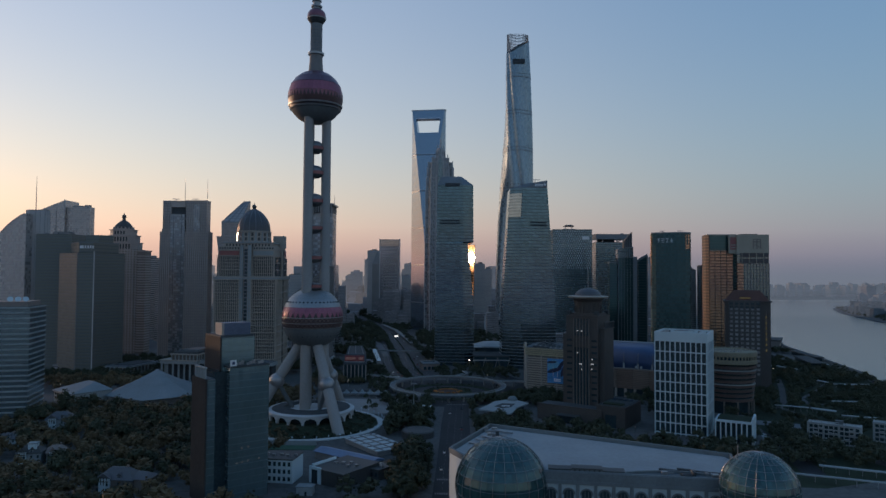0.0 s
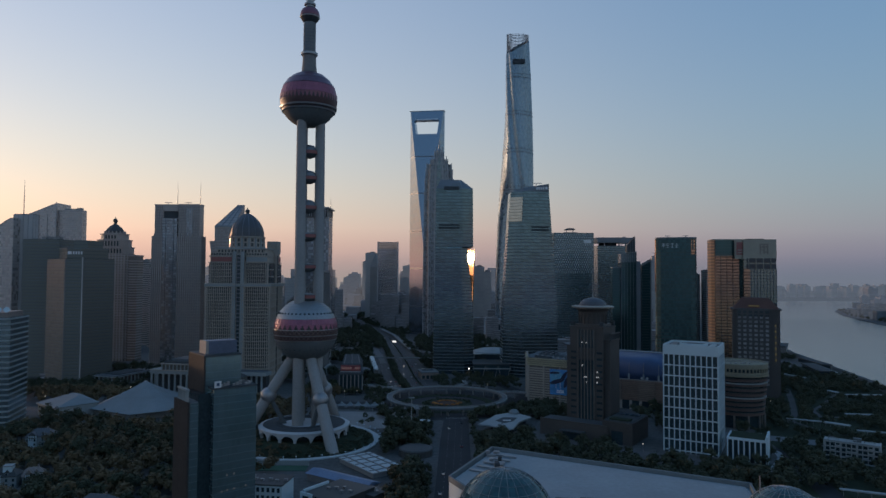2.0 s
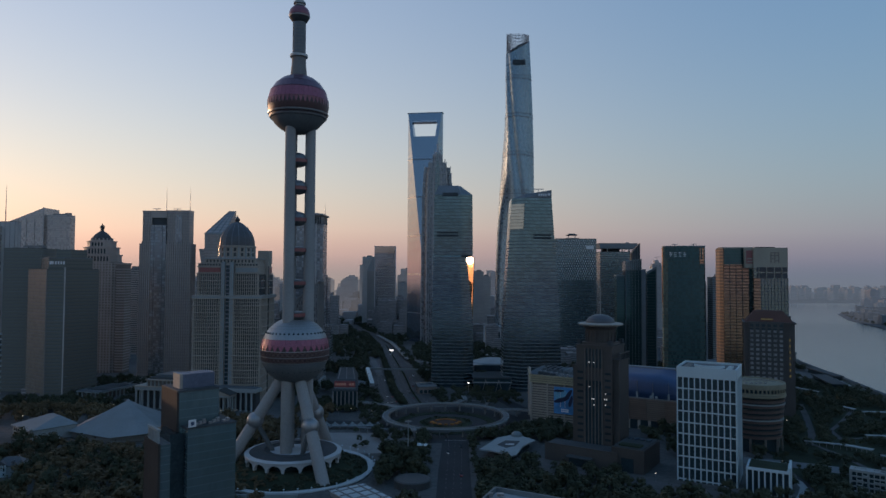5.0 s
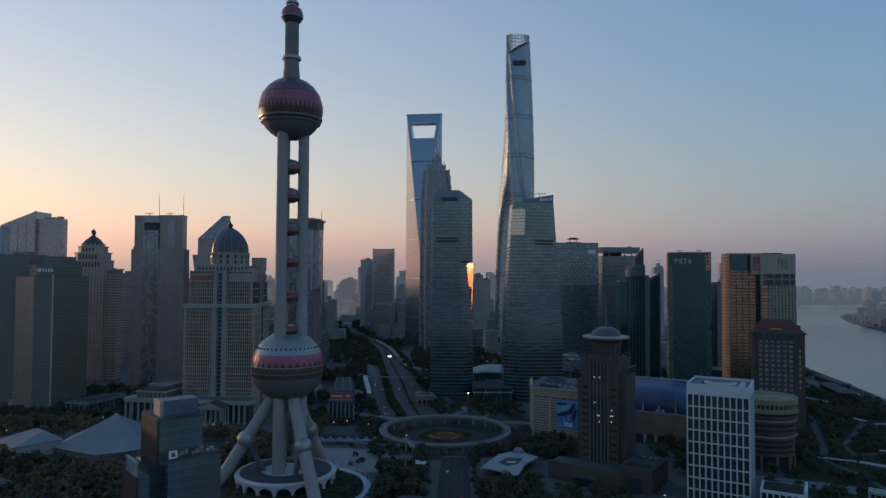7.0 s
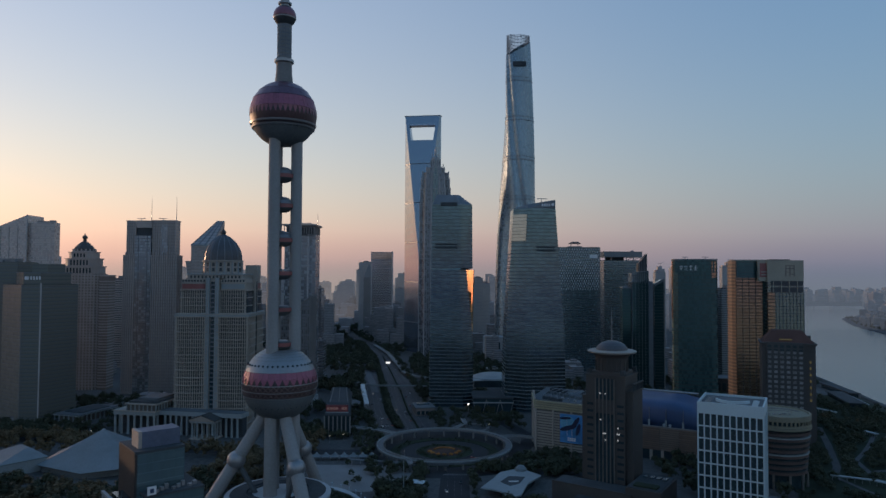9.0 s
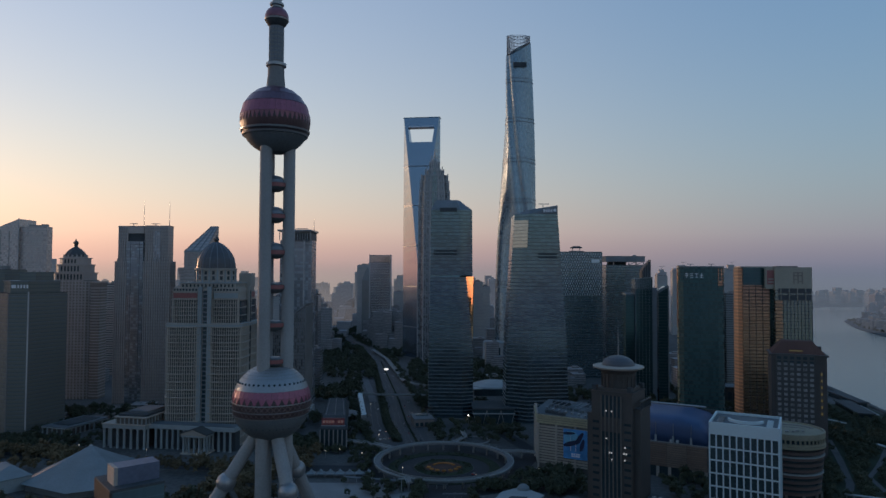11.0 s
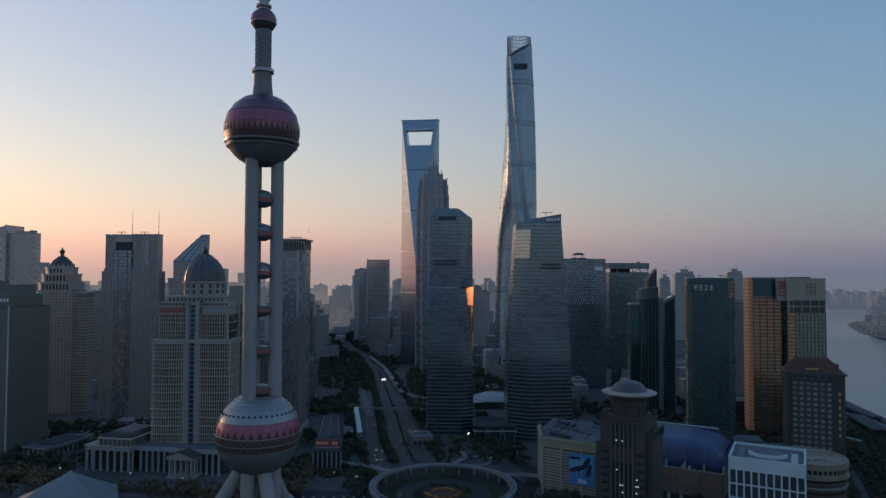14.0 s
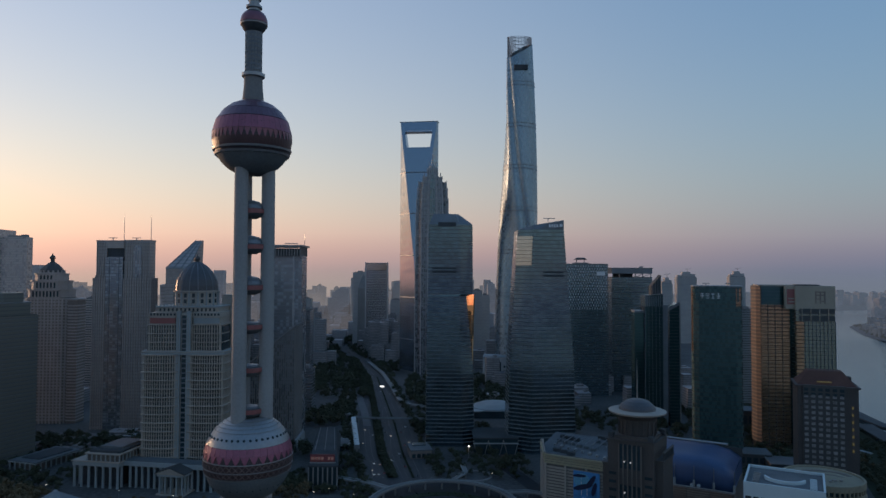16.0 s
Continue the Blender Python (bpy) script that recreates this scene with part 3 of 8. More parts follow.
# ---- stepped pagoda-like tower ----
def pagoda_tower(x, y):
    t = thing("stepped_tower", "stepped grey steel and stone skyscraper with a spired crown", "skyscraper", x, y)

    def cross(w):
        a, c = w / 2, w * 0.17
        return [(-a + c, -a), (a - c, -a), (a - c, -a + c * 0.5), (a - c * 0.5, -a + c), (a, -a + c), (a, a - c), (a - c * 0.5, a - c), (a - c, a - c * 0.5), (a - c, a), (-a + c, a), (-a + c, a - c * 0.5), (-a + c * 0.5, a - c), (-a, a - c), (-a, -a + c), (-a + c * 0.5, -a + c), (-a + c, -a + c * 0.5)]

    tiers = ((0, 130, 64), (130, 200, 63), (200, 260, 62), (260, 300, 61), (300, 328, 59), (328, 348, 56), (348, 361, 52), (361, 371, 36), (371, 388, 19))
    for z0, z1, w in tiers:
        seg = part("tier", slab(cross(w), z0, z1), G_STEEL, t)
        part("cornice", slab(cross(w + 1.8), z1 - 1.6, z1 - 0.4), M_STEEL, seg)
        for sx, sy in ((0, -1), (1, 0), (-1, 0)):
            bx, by = (0, sy * w / 2) if sy else (sx * w / 2, 0)
            part("dark_bay", box(w * 0.16 if sy else 0.7, 0.7 if sy else w * 0.16, z0, z1 + 2.5, bx, by), G_SLATE, seg)
            for e in (-1, 1):
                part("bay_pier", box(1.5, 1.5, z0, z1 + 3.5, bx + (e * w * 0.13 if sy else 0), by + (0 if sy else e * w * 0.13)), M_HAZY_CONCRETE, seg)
        # pale strips, here and on the bays, imitate light along the edges
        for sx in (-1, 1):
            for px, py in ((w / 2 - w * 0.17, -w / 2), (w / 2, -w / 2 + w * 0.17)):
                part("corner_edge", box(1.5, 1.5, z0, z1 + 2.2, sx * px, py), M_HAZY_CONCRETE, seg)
        m = max(2, int(w / 7))
        for i in range(m + 1):
            u = -w * 0.33 + w * 0.66 * i / m
            for sx, sy in ((0, -1), (1, 0), (-1, 0)):
                px, py = (u, sy * w / 2) if sy else (sx * w / 2, u)
                part("mullion", box(0.9, 0.9, z0, z1 + 1.5, px, py), M_STEEL, seg)
    part("spire", revolve([(6, 388), (5, 394), (2.2, 398), (1.6, 408), (0.4, 416)], 10), M_STEEL, t)
    for s in (-1, 1):
        part("pinnacle", box(1.5, 1.5, 388, 401, s * 6.5, -6.5), M_STEEL, t)
        part("pinnacle", box(1.8, 1.8, 361, 378, s * 15, -17), M_STEEL, t)
    return t


pagoda_tower(-9.0, 1435.0)

# ---- the two glass office towers with sloped shoulders ----
BAND = (4.2, 0.7, 0.3, plain("pale_spandrel", (0.15, 0.175, 0.188), 0.5))
M_SIGN = plain("pale_sign", (0.7, 0.7, 0.7), 0.5, vary=0.05)


def bars(parent, x, y, z, w, h, count, material, rows=1):
    """Writing that cannot be read, as plain bars on a wall that faces -y."""
    for r in range(rows):
        for i in range(count):
            u = x + (i + 0.5) * w / count - w / 2
            part("sign_bar", box(w / count * 0.72, 0.3, z + h * r / rows, z + h * (r + 0.75) / rows, u, y), material, parent)


def north_tower():
    def plan(xr, k, f):
        return [(-27 + 2.5 * f, -24 + 2 * f), (k, -26 + 2 * f), (xr, -20 - f), (xr, 26 - 2 * f), (-27 + 2.5 * f, 26 - 2 * f)]

    t = tower("office_tower", "blue glass office tower with a chamfered top and banded floors", 15.0, 938.0, 0,
              [(0, plan(26.5, 14, 0)), (80, plan(25.8, 12, 0.2)), (166, plan(17.6, 9, 0.55)), (168, plan(25.2, 12, 0.58)), (246, plan(24.5, 10, 1))], G_BLUE, BAND, band_top=176.0, clutter=False)
    part("roof_cap", loft(bmesh.new(), [(246, plan(24.5, 10, 1)), (258, [(-19, -19), (5, -21), (9, -17), (10, 20), (-19, 20)])]), M_SPANDREL, t)
    # added wing whose glazed flank leans a little to mirror the sun's glint
    foot, lean = [(16.5, 47.6), (27.4, 25.2), (28.6, 26.4), (28.6, 48.0)], Vector((0.9, 0.435)) * 0.03 * 166
    part("glint_wing", loft(bmesh.new(), [(0, [(u - lean.x * 0.72, v - lean.y * 0.72) for u, v in foot]), (166, [(u + lean.x * 0.28, v + lean.y * 0.28) for u, v in foot])]), G_SUNLIT, t, "amber mirror flank added for the sun glint")
    part("rear_shaft", box(9, 18, 166.6, 244, 18.5, 34), G_BLUE, t)
    part("louvre_slot", box(20, 0.8, 244, 248.5, -4, -23.9), M_DARK, t)
    part("plant_band", box(27, 0.8, 192, 194.5, -7, -25.0), M_DARK, t)
    part("plant_band", box(27, 0.8, 196, 198, -7, -24.9), M_DARK, t)
    return t


def south_tower():
    t = tower("office_tower", "broad tapering blue glass office tower with a slanted roofline", 113.0, 908.0, 0,
              [(0, [(-36, -14), (-12, -27), (36, -21), (36, 25), (-36, 25)]), (90, [(-34, -14), (-11, -26), (34, -20.5), (34, 25), (-34, 25)]),
               (239, [(-25, -12), (-8.5, -22), (24, -19), (25, 22), (-25, 22)])], G_BLUE, BAND, clutter=False, band_top=186.0)
    bm = bmesh.new()
    a = [(-25, -12), (-8.5, -22), (24, -19), (25, 22), (-25, 22)]
    hi = [(-22, -9, 240), (-8.5, -20, 244), (24, -19, 249.5), (25, 22, 249.5), (-22, 20, 241)]
    loft(bm, [(239, a), (0, hi)])
    part("sloped_top", bm, M_SPANDREL, t)
    # tan panel paints the warm sky reflection on the left facet
    part("tan_reflection_panel", loft(bmesh.new(), [(200, [(-28.0, -13.3), (-11.6, -22.9), (-11.2, -22.0), (-27.6, -12.4)]), (232, [(-25.4, -13.0), (-10.2, -22.0), (-9.8, -21.1), (-25.0, -12.1)])]), G_TAN_LIGHT, t)
    part("sign_plate", box(17, 0.5, 240.5, 246.5, 14.5, -20.3), M_SPANDREL, t)
    bars(t, 12.5, -20.8, 241.5, 11, 4.2, 4, M_SIGN)
    part("sign_emblem", revolve([(1.9, 0), (1.9, 0.3)], 6), M_SIGN, t).matrix_basis = pose(20.5, -20.6, 243.6, 90, 0, 0)
    crane = part("roof_crane", box(0.8, 0.8, 249, 253, 10, 0), M_STEEL, t)
    part("jib", box(13, 0.6, 252.4, 253.2, 11, 0), M_STEEL, crane)
    part("plant_band", box(22, 0.8, 188, 190.5, 12, -22.2), M_DARK, t)
    part("plant_band", box(22, 0.8, 192, 194, 12, -22.1), M_DARK, t)
    return t


north_tower()
south_tower()


# ---- right hand group ----
def grid_tower():
    t = tower("office_tower", "grey office tower with a fine window grid and roof canopy", 233.0, 1243.0, 0, straight(71, 56, 206), G_SLATE, (4.2, 0.4, 0.2, M_SPANDREL), None, clutter=False)
    m = plain("pale_fin", (0.6, 0.6, 0.6), 0.5)
    first = None
    for r in range(16):
        for c in range(17):
            px, pz = -33.5 + 4.0 * c + (2.0 if r % 2 else 0.0), 135 + 4.4 * r
            if first is None:
                ob = part("fin", box(0.8, 0.8, 0, 3.0), m, t)
                ob.location = (px, -28.2, pz)
                first = ob.data
            else:
                again("fin", first, t, pose(px, -28.2, pz))
    part("sign_plate", box(13, 0.5, 188, 194, 24, -28.3), M_SIGN, t)
    part("canopy_post", box(1, 1, 206, 213, -8, 0), M_STEEL, t)
    part("canopy_post", box(1, 1, 206, 213, 4, 0), M_STEEL, t)
    part("canopy", loft(bmesh.new(), [(213, rect(18, 14, -2, 0)), (214, rect(18, 14, -2, 0)), (216.5, rect(9, 7, -2, 0))]), M_DARK, t)
    part("canopy_base", box(22, 18, 206, 208.5, -2, 0), M_CONCRETE, t)
    return t


grid_tower()


def framed_slab():
    t = tower("office_tower", "dark glass slab tower with an open roof frame", 317.0, 1275.0, 0, straight(66, 44, 185), G_SLATE, (4.0, 0.4, 0.15, M_SPANDREL), clutter=False)
    part("roof_plate", box(66, 46, 191, 200), M_SPANDREL, t)
    part("roof_lip", box(66.6, 46.6, 199.4, 200.6), M_CONCRETE, t)
    for px in (-31, -20, 6, 18, 31):
        for py in (-21, 21):
            part("roof_post", box(1.2, 1.2, 185, 191, px, py), M_STEEL, t)
    for e in (6, 18):
        part("roof_brace", rod(bmesh.new(), (e, -21, 185.4), (e + 12, -21, 190.8), 0.5, 0.5, 5), M_STEEL, t)
    part("plant_room", box(24, 34, 185, 191, -8, 4), M_DARK, t)
    for i in range(9):
        part("bright_window_strip", box(18, 0.3, 136 + 5 * i, 137.6 + 5 * i, 10, -22.3), M_SPANDREL, t)
    part("roof_rail", box(6, 1, 200.6, 203, 20, -6), M_STEEL, t)
    return t


framed_slab()


def split_tower():
    t = tower("office_tower", "dark glass office tower with pale edge fins and stepped top", 277.0, 1030.0, -8, [(0, rect(22, 36)), (150, rect(22, 36))], G_DARK, (4.0, 0.5, 0.2, M_DARK), (4.4, 0.4, 0.4, M_SPANDREL), clutter=False)
    part("side_wing", box(12, 30, 0, 142, -17.1, 3), G_DARK, t)
    part("wing_coping", box(12.6, 30.6, 142, 144, -17.1, 3), M_SPANDREL, t)
    screen = part("glass_screen", loft(bmesh.new(), [(150, rect(22.4, 34)), (0, [(-11.2, -17, 163.5), (11.2, -17, 166), (11.2, 17, 166), (-11.2, 17, 163.5)])]), G_TEAL, t)
    for i in range(9):
        part("screen_mullion", box(0.4, 0.5, 150, 164 + 0.25 * i, -10.8 + 2.7 * i, -17.4), M_SPANDREL, screen)
    part("screen_rail", rod(bmesh.new(), (-11.2, -17.3, 163.7), (11.2, -17.3, 166.2), 0.5, 0.5, 5), M_STEEL, screen)
    part("crest", loft(bmesh.new(), [(160, rect(12, 20, 5, 4)), (0, [(-1, -6, 176), (11, -6, 190), (11, 14, 190), (-1, 14, 176)])]), M_DARK, t)
    for i in range(4):
        part("crest_rib", rod(bmesh.new(), (0.5 + 3.2 * i, -6.4, 162), (0.5 + 3.2 * i, -6.4, 178.6 + 3.6 * i), 0.4, 0.4, 5), M_SPANDREL, t)
    part("corner_fin", box(5.4, 3, 0, 152, 13.9, -16), M_SPANDREL, t, "broad pale steel edge fin")
    return t


split_tower()


def slant_tower():
    t = thing("office_tower", "dark glass tower with a slanted roof and pale frame", "skyscraper", 301.5, 1026, 0, -8)
    a = rect(12, 34)
    part("body", loft(bmesh.new(), [(0, a), (0, [(a[0][0], a[0][1], 147), (a[1][0], a[1][1], 154), (a[2][0], a[2][1], 154), (a[3][0], a[3][1], 147)])]), G_DARK, t)
    part("roof_edge", loft(bmesh.new(), [(0, [(-6.2, -17.4, 145), (6.2, -17.4, 152.2), (6.2, -16.6, 152.2), (-6.2, -16.6, 145)]), (0, [(-6.2, -17.4, 149), (6.2, -17.4, 156.2), (6.2, -16.6, 156.2), (-6.2, -16.6, 149)])]), M_SPANDREL, t)
    part("corner_fin", box(1.4, 1.4, 0, 155, 6.6, -17.0), M_CONCRETE, t)
    for i in range(36):
        part("floor_band", box(12.3, 34.3, 4 + 4 * i, 4.5 + 4 * i), M_DARK, t)
    return t


slant_tower()


def round_front_tower():
    pts = [(-24.5, -14), (-23, -18), (-18, -20.5), (-8, -22.3), (0, -22.8), (8, -22.3), (18, -20.5), (23, -18), (24.5, -14), (24.5, 12), (-24.5, 12)]
    t = tower("office_tower", "dark green glass tower with a rounded front and roof sign", 298.0, 881.0, -19, [(0, pts), (165, pts), (178, pts)], G_GREEN, (4.0, 0.6, 0.2, M_BROWN), clutter=False)
    part("sign_wall", slab([(-21, -19.9), (-8, -22.9), (0, -23.4), (8, -22.9), (21, -19.9), (21, -17), (-21, -17)], 163, 178.6), G_GREEN, t)
    for i in range(4):
        u = -14.5 + 5.2 * i
        for k, (w, z0, z1) in enumerate(((3.6, 170.6, 171.4), (3.6, 168.6, 169.4), (0.8, 166.4, 172), (3.0, 166.4, 167.2))):
            if (i + k) % 4 != 3:
                part("sign_bar", box(w, 0.4, z0, z1, u, -23.4 + 0.02 * u * u / 4), M_SIGN, t)
    part("parapet", slab(grown(pts, 0.4), 178, 179.5), M_SPANDREL, t)
    # gold strips paint the reflections along the left edge and right top
    part("gold_glint_edge", slab([(-25.0, -14.6), (-24.0, -16.6), (-23.4, -16.0), (-24.2, -14.0)], 110, 177), G_GOLD, t)
    part("gold_glint_corner", slab([(18.2, -20.9), (22.8, -18.4), (22.8, -17.4), (18, -19.9)], 158, 177), G_GOLD, t)
    for px in (-10, 12):
        part("window_crane", box(7, 0.6, 181.5, 182.2, px, -8), M_STEEL, t)
        part("crane_post", box(0.8, 0.8, 178.4, 181.6, px, -6), M_STEEL, t)
    return t


round_front_tower()


def gold_towers():
    """A glass and stone pair; the nearer one carries two emblems on a stone crown."""
    honey = plain("honey_stone", (0.34, 0.3, 0.235), 0.6, vary=0.12)
    t = tower("office_tower", "gold tinted glass and beige stone tower with dark recesses", 413.0, 910.0, -8, [(0, rect(40, 40)), (153, rect(40, 40))], G_OLIVE_GOLD, (4.0, 0.35, 0.12, M_SPANDREL), clutter=False)
    crown = part("stone_top", box(40.6, 40.6, 153, 179), honey, t)
    part("dark_recess", box(36, 0.8, 141, 147, 1.5, -20.3), M_WIN, t)
    part("dark_recess", box(36, 0.8, 149, 154.5, 1.5, -20.4), M_WIN, t)
    for px in (-14, -5, 4, 13):
        part("recess_post", box(0.7, 1.0, 140, 155, px, -20.6), honey, t)
    part("emblem", box(11.5, 0.4, 159, 175.5, -22.2, -17.2), M_RED, crown)
    part("emblem_plate", box(14.5, 6, 154, 179, -22.0, -14), honey, crown)
    for pz in (161, 164.5):
        part("emblem_line", box(9, 0.3, pz, pz + 1.4, -22.2, -17.5), M_STONE, crown)
    ink = M_RED_STONE
    for u, w, z0, z1 in ((0, 10, 172, 173.2), (0, 10, 168.6, 169.8), (-4.6, 1.2, 160, 173.2), (4.6, 1.2, 160, 173.2), (0, 1.2, 160, 172), (-2.4, 4.4, 164.6, 165.6), (2.4, 3.4, 162, 163)):
        part("emblem", box(w, 0.4, z0, z1, 5 + u, -20.5), ink, crown)
    # gold strip paints the lit left edge of the olive front
    part("gold_lit_edge", box(7.5, 0.8, 0, 141, -16.1, -20.2), G_GOLD, t)
    for i in range(9):
        part("fin", box(0.45, 0.9, 0, 141, -11 + 3.9 * i, -20.3), M_SPANDREL, t)
    part("roof_unit", box(22, 18, 179, 180.4, -2, 0), M_DARK, t)
    t2 = thing("office_tower", "gold glass tower with curved pale floor stripes", "skyscraper", 372.0, 925.0, 0, -8)
    part("body", box(30, 18, 0, 158, 5, -10), G_GOLD, t2)
    part("dark_flank", box(9, 18, 0, 178, 21.0, -8), G_DARK, t2)
    part("dark_portal", box(27, 16, 158, 178.6, 3.4, -9.4), G_DARK, t2)
    part("top_frame", box(38, 18, 178.6, 180, 6, -9), M_STONE, t2)
    prow = [(-15.6, -2), (-15.4, -8), (-14.0, -14.5), (-10.5, -19.3), (-9, -17), (-9, -2)]
    part("curved_prow", slab(prow, 0, 179), M_HOTEL, t2)
    lip = part("floor_stripe", slab([(p[0] - 0.6, p[1] - 0.5) for p in prow[:4]] + [(-9.4, -17), (-9, -3)], 0, 1.5), M_TERRACOTTA, t2)
    lip.location = (0, 0, 3)
    for i in range(1, 43):
        again("floor_stripe", lip.data, t2, pose(0, 0, 3 + 4.1 * i))
    for px in (-3, 4.5, 12):
        part("pier", box(0.8, 0.8, 0, 158, px, -19.2), M_HOTEL, t2)
    for i in range(38):
        part("floor_line", box(29, 0.4, 4 + 4.1 * i, 4.4 + 4.1 * i, 5.2, -19.1), M_HOTEL, t2)
    return t


gold_towers()
for bx, by, bw, bh in ((402, 1130, 14, 128), (420, 1150, 16, 134), (442, 1130, 23, 141), (345, 1330, 18, 128), (368, 1350, 16, 112), (420, 1420, 18, 118), (543, 1750, 25, 166), (683, 2000, 54, 180), (831, 2020, 44, 182), (480, 1680, 26, 150), (90, 1700, 26, 150), (112, 1750, 24, 138), (62, 1650, 26, 118), (74, 1820, 22, 166), (50, 1900, 26, 150), (-110, 1960, 26, 118), (-180, 2250, 60, 150), (-250, 2300, 44, 172), (-120, 2450, 50, 160), (-205, 1950, 34, 190), (-330, 1500, 30, 120), (-300, 1700, 30, 130), (-260, 1560, 26, 96)):
    # from 1500 m on, paler walls and bands imitate haze
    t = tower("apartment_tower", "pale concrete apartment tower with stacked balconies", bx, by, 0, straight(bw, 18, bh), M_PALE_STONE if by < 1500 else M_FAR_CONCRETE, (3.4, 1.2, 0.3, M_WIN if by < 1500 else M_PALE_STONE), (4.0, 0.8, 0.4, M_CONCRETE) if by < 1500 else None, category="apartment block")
    if bx > 500:
        for f, w, z in ((-0.3, 0.3, 6), (0.0, 0.4, 15), (0.33, 0.25, 9)):
            part("top_step", box(bw * w, 12, bh, bh + z, bw * f, 0), M_FAR_CONCRETE, t)
        part("roof_crane", rod(bmesh.new(), (bw * 0.1, 0, bh + 15), (bw * 0.1, 0, bh + 24), 0.6, 0.5, 5), M_STEEL, t)
        part("crane_jib", rod(bmesh.new(), (bw * 0.1 - 7, 0, bh + 22), (bw * 0.1 + 9, 0, bh + 24), 0.4, 0.4, 5), M_STEEL, t)


# ---- left hand group ----
M_WARM_STONE = plain("warm_grey_stone", (0.38, 0.325, 0.295), 0.7, vary=0.2)


def twin_slabs():
    """Front at y = 990; a glazed portal runs down between two stone slabs."""
    t = thing("office_tower", "pair of grey stone slab towers with roof masts", "skyscraper", -384.0, 1010.0)
    part("lower_body", box(72, 18, 0, 184, -1, -11), G_STONE_GLASS, t)
    left = part("left_slab", box(12.5, 16, 184, 229.5, -27.6, -10), G_STONE_GLASS, t)
    part("portal_beam", box(21, 16, 220.5, 229.5, -10.9, -10), M_WARM_STONE, left)
    part("portal_lintel", box(21, 1.2, 210, 220.5, -10.9, -15.5), M_DARK, left)
    part("portal_glass", box(21, 16, 0.5, 210, -10.9, -12.6), G_PORTAL, left)
    right = part("right_slab", box(31, 16, 184, 230, 15.8, -10), G_STONE_GLASS, t)
    part("slab_recess", box(9, 0.8, 184, 224, 16.5, -18.1), G_PORTAL, right)
    part("parapet", box(32, 17, 229.4, 230.8, 15.8, -10), M_WARM_STONE, right)
    part("parapet", box(34.5, 17, 229.0, 230.2, -17.2, -10), M_WARM_STONE, left)
    for i in range(50):
        part("floor_band", box(21.4, 0.5, 5 + 4.1 * i, 5.9 + 4.1 * i, -10.9, -20.8), M_SPANDREL, t)
    m = None
    for px, zz in [(-36.4 + 2.85 * i, 184 + 3.5 * (i % 2)) for i in range(6)] + [(1.2 + 3.0 * i, 184 + 3.5 * (i % 2)) for i in range(12)]:
        if m is None:
            ob = part("pier", box(0.9, 1.0, 0, 187), M_WARM_STONE, t)
            ob.location = (px, -20.2, zz - 187)
            m = ob.data
        else:
            again("pier", m, t, pose(px, -20.2, zz - 187))
    for i in range(4):
        again("pier", m, t, pose(35.2, -18 + 4.6 * i, -3, 0, 0, 90))
    for px in [-33.4 + 2.9 * i for i in range(5)] + [1.0 + 3.0 * i for i in range(11)]:
        part("slab_pier", box(0.7, 0.8, 184, 229, px, -18.2), M_WARM_STONE, right if px > 0 else left)
    for px in (-16.8, -5.2):
        part("portal_mullion", box(0.6, 0.6, 0.5, 210, px, -20.8), M_SPANDREL, left)
    for px in (-4.4, 29):
        part("mast", revolve([(0.5, 229), (0.35, 246), (0.12, 263)], 6, None, px, -10), M_STEEL, t)
    for px in (-18, 11):
        part("roof_crane", box(11, 0.6, 233.2, 234.0, px, -10), M_STEEL, t)
        part("crane_post", box(0.8, 0.8, 229.4, 233.4, px, -10), M_STEEL, t)
    return t


twin_slabs()


def wedge_roof_tower():
    """A sloping glazed roof climbs from the eave in front to a short ridge at the back."""
    t = thing("office_tower", "sloping wedge roofed glass office tower", "skyscraper", -305.0, 980.0)
    part("body", box(26, 48, 0, 196, 0, -1), G_STONE_GLASS, t)
    ridge = [(5.6, 19, 230.5), (14.0, 19, 230.5), (14.0, 23, 230.5), (5.6, 23, 230.5)]
    wedge = part("roof_wedge", loft(bmesh.new(), [(196, rect(26, 48, 0, -1)), (0, ridge)]), G_STONE_GLASS, t)
    part("eave", box(26.8, 48.8, 195.2, 196.6, 0, -1), M_PALE_STONE, t)
    for a, b in (((-13, -25, 196.6), (5.6, 19, 230.8)), ((13, -25, 196.6), (14, 19, 230.8)), ((-4, -25, 196.6), (8.4, 19, 230.8)), ((4.5, -25, 196.6), (11.2, 19, 230.8))):
        part("roof_rib", rod(bmesh.new(), a, b, 0.4, k=5), M_SPANDREL, wedge)
    part("shoulder", loft(bmesh.new(), [(0, rect(7, 40, -15.5, 0)), (156, rect(7, 40, -15.5, 0)), (176, rect(10, 40, -17, 0))]), G_STONE_GLASS, t)
    m = None
    for i in range(46):
        if m is None:
            ob = part("floor_band", box(26.6, 48.6, 0, 0.9, 0, -1), M_WARM_STONE, t)
            ob.location = (0, 0, 4.2)
            m = ob.data
        else:
            again("floor_band", m, t, pose(0, 0, 4.2 + 4.2 * i))
    return t


wedge_roof_tower()


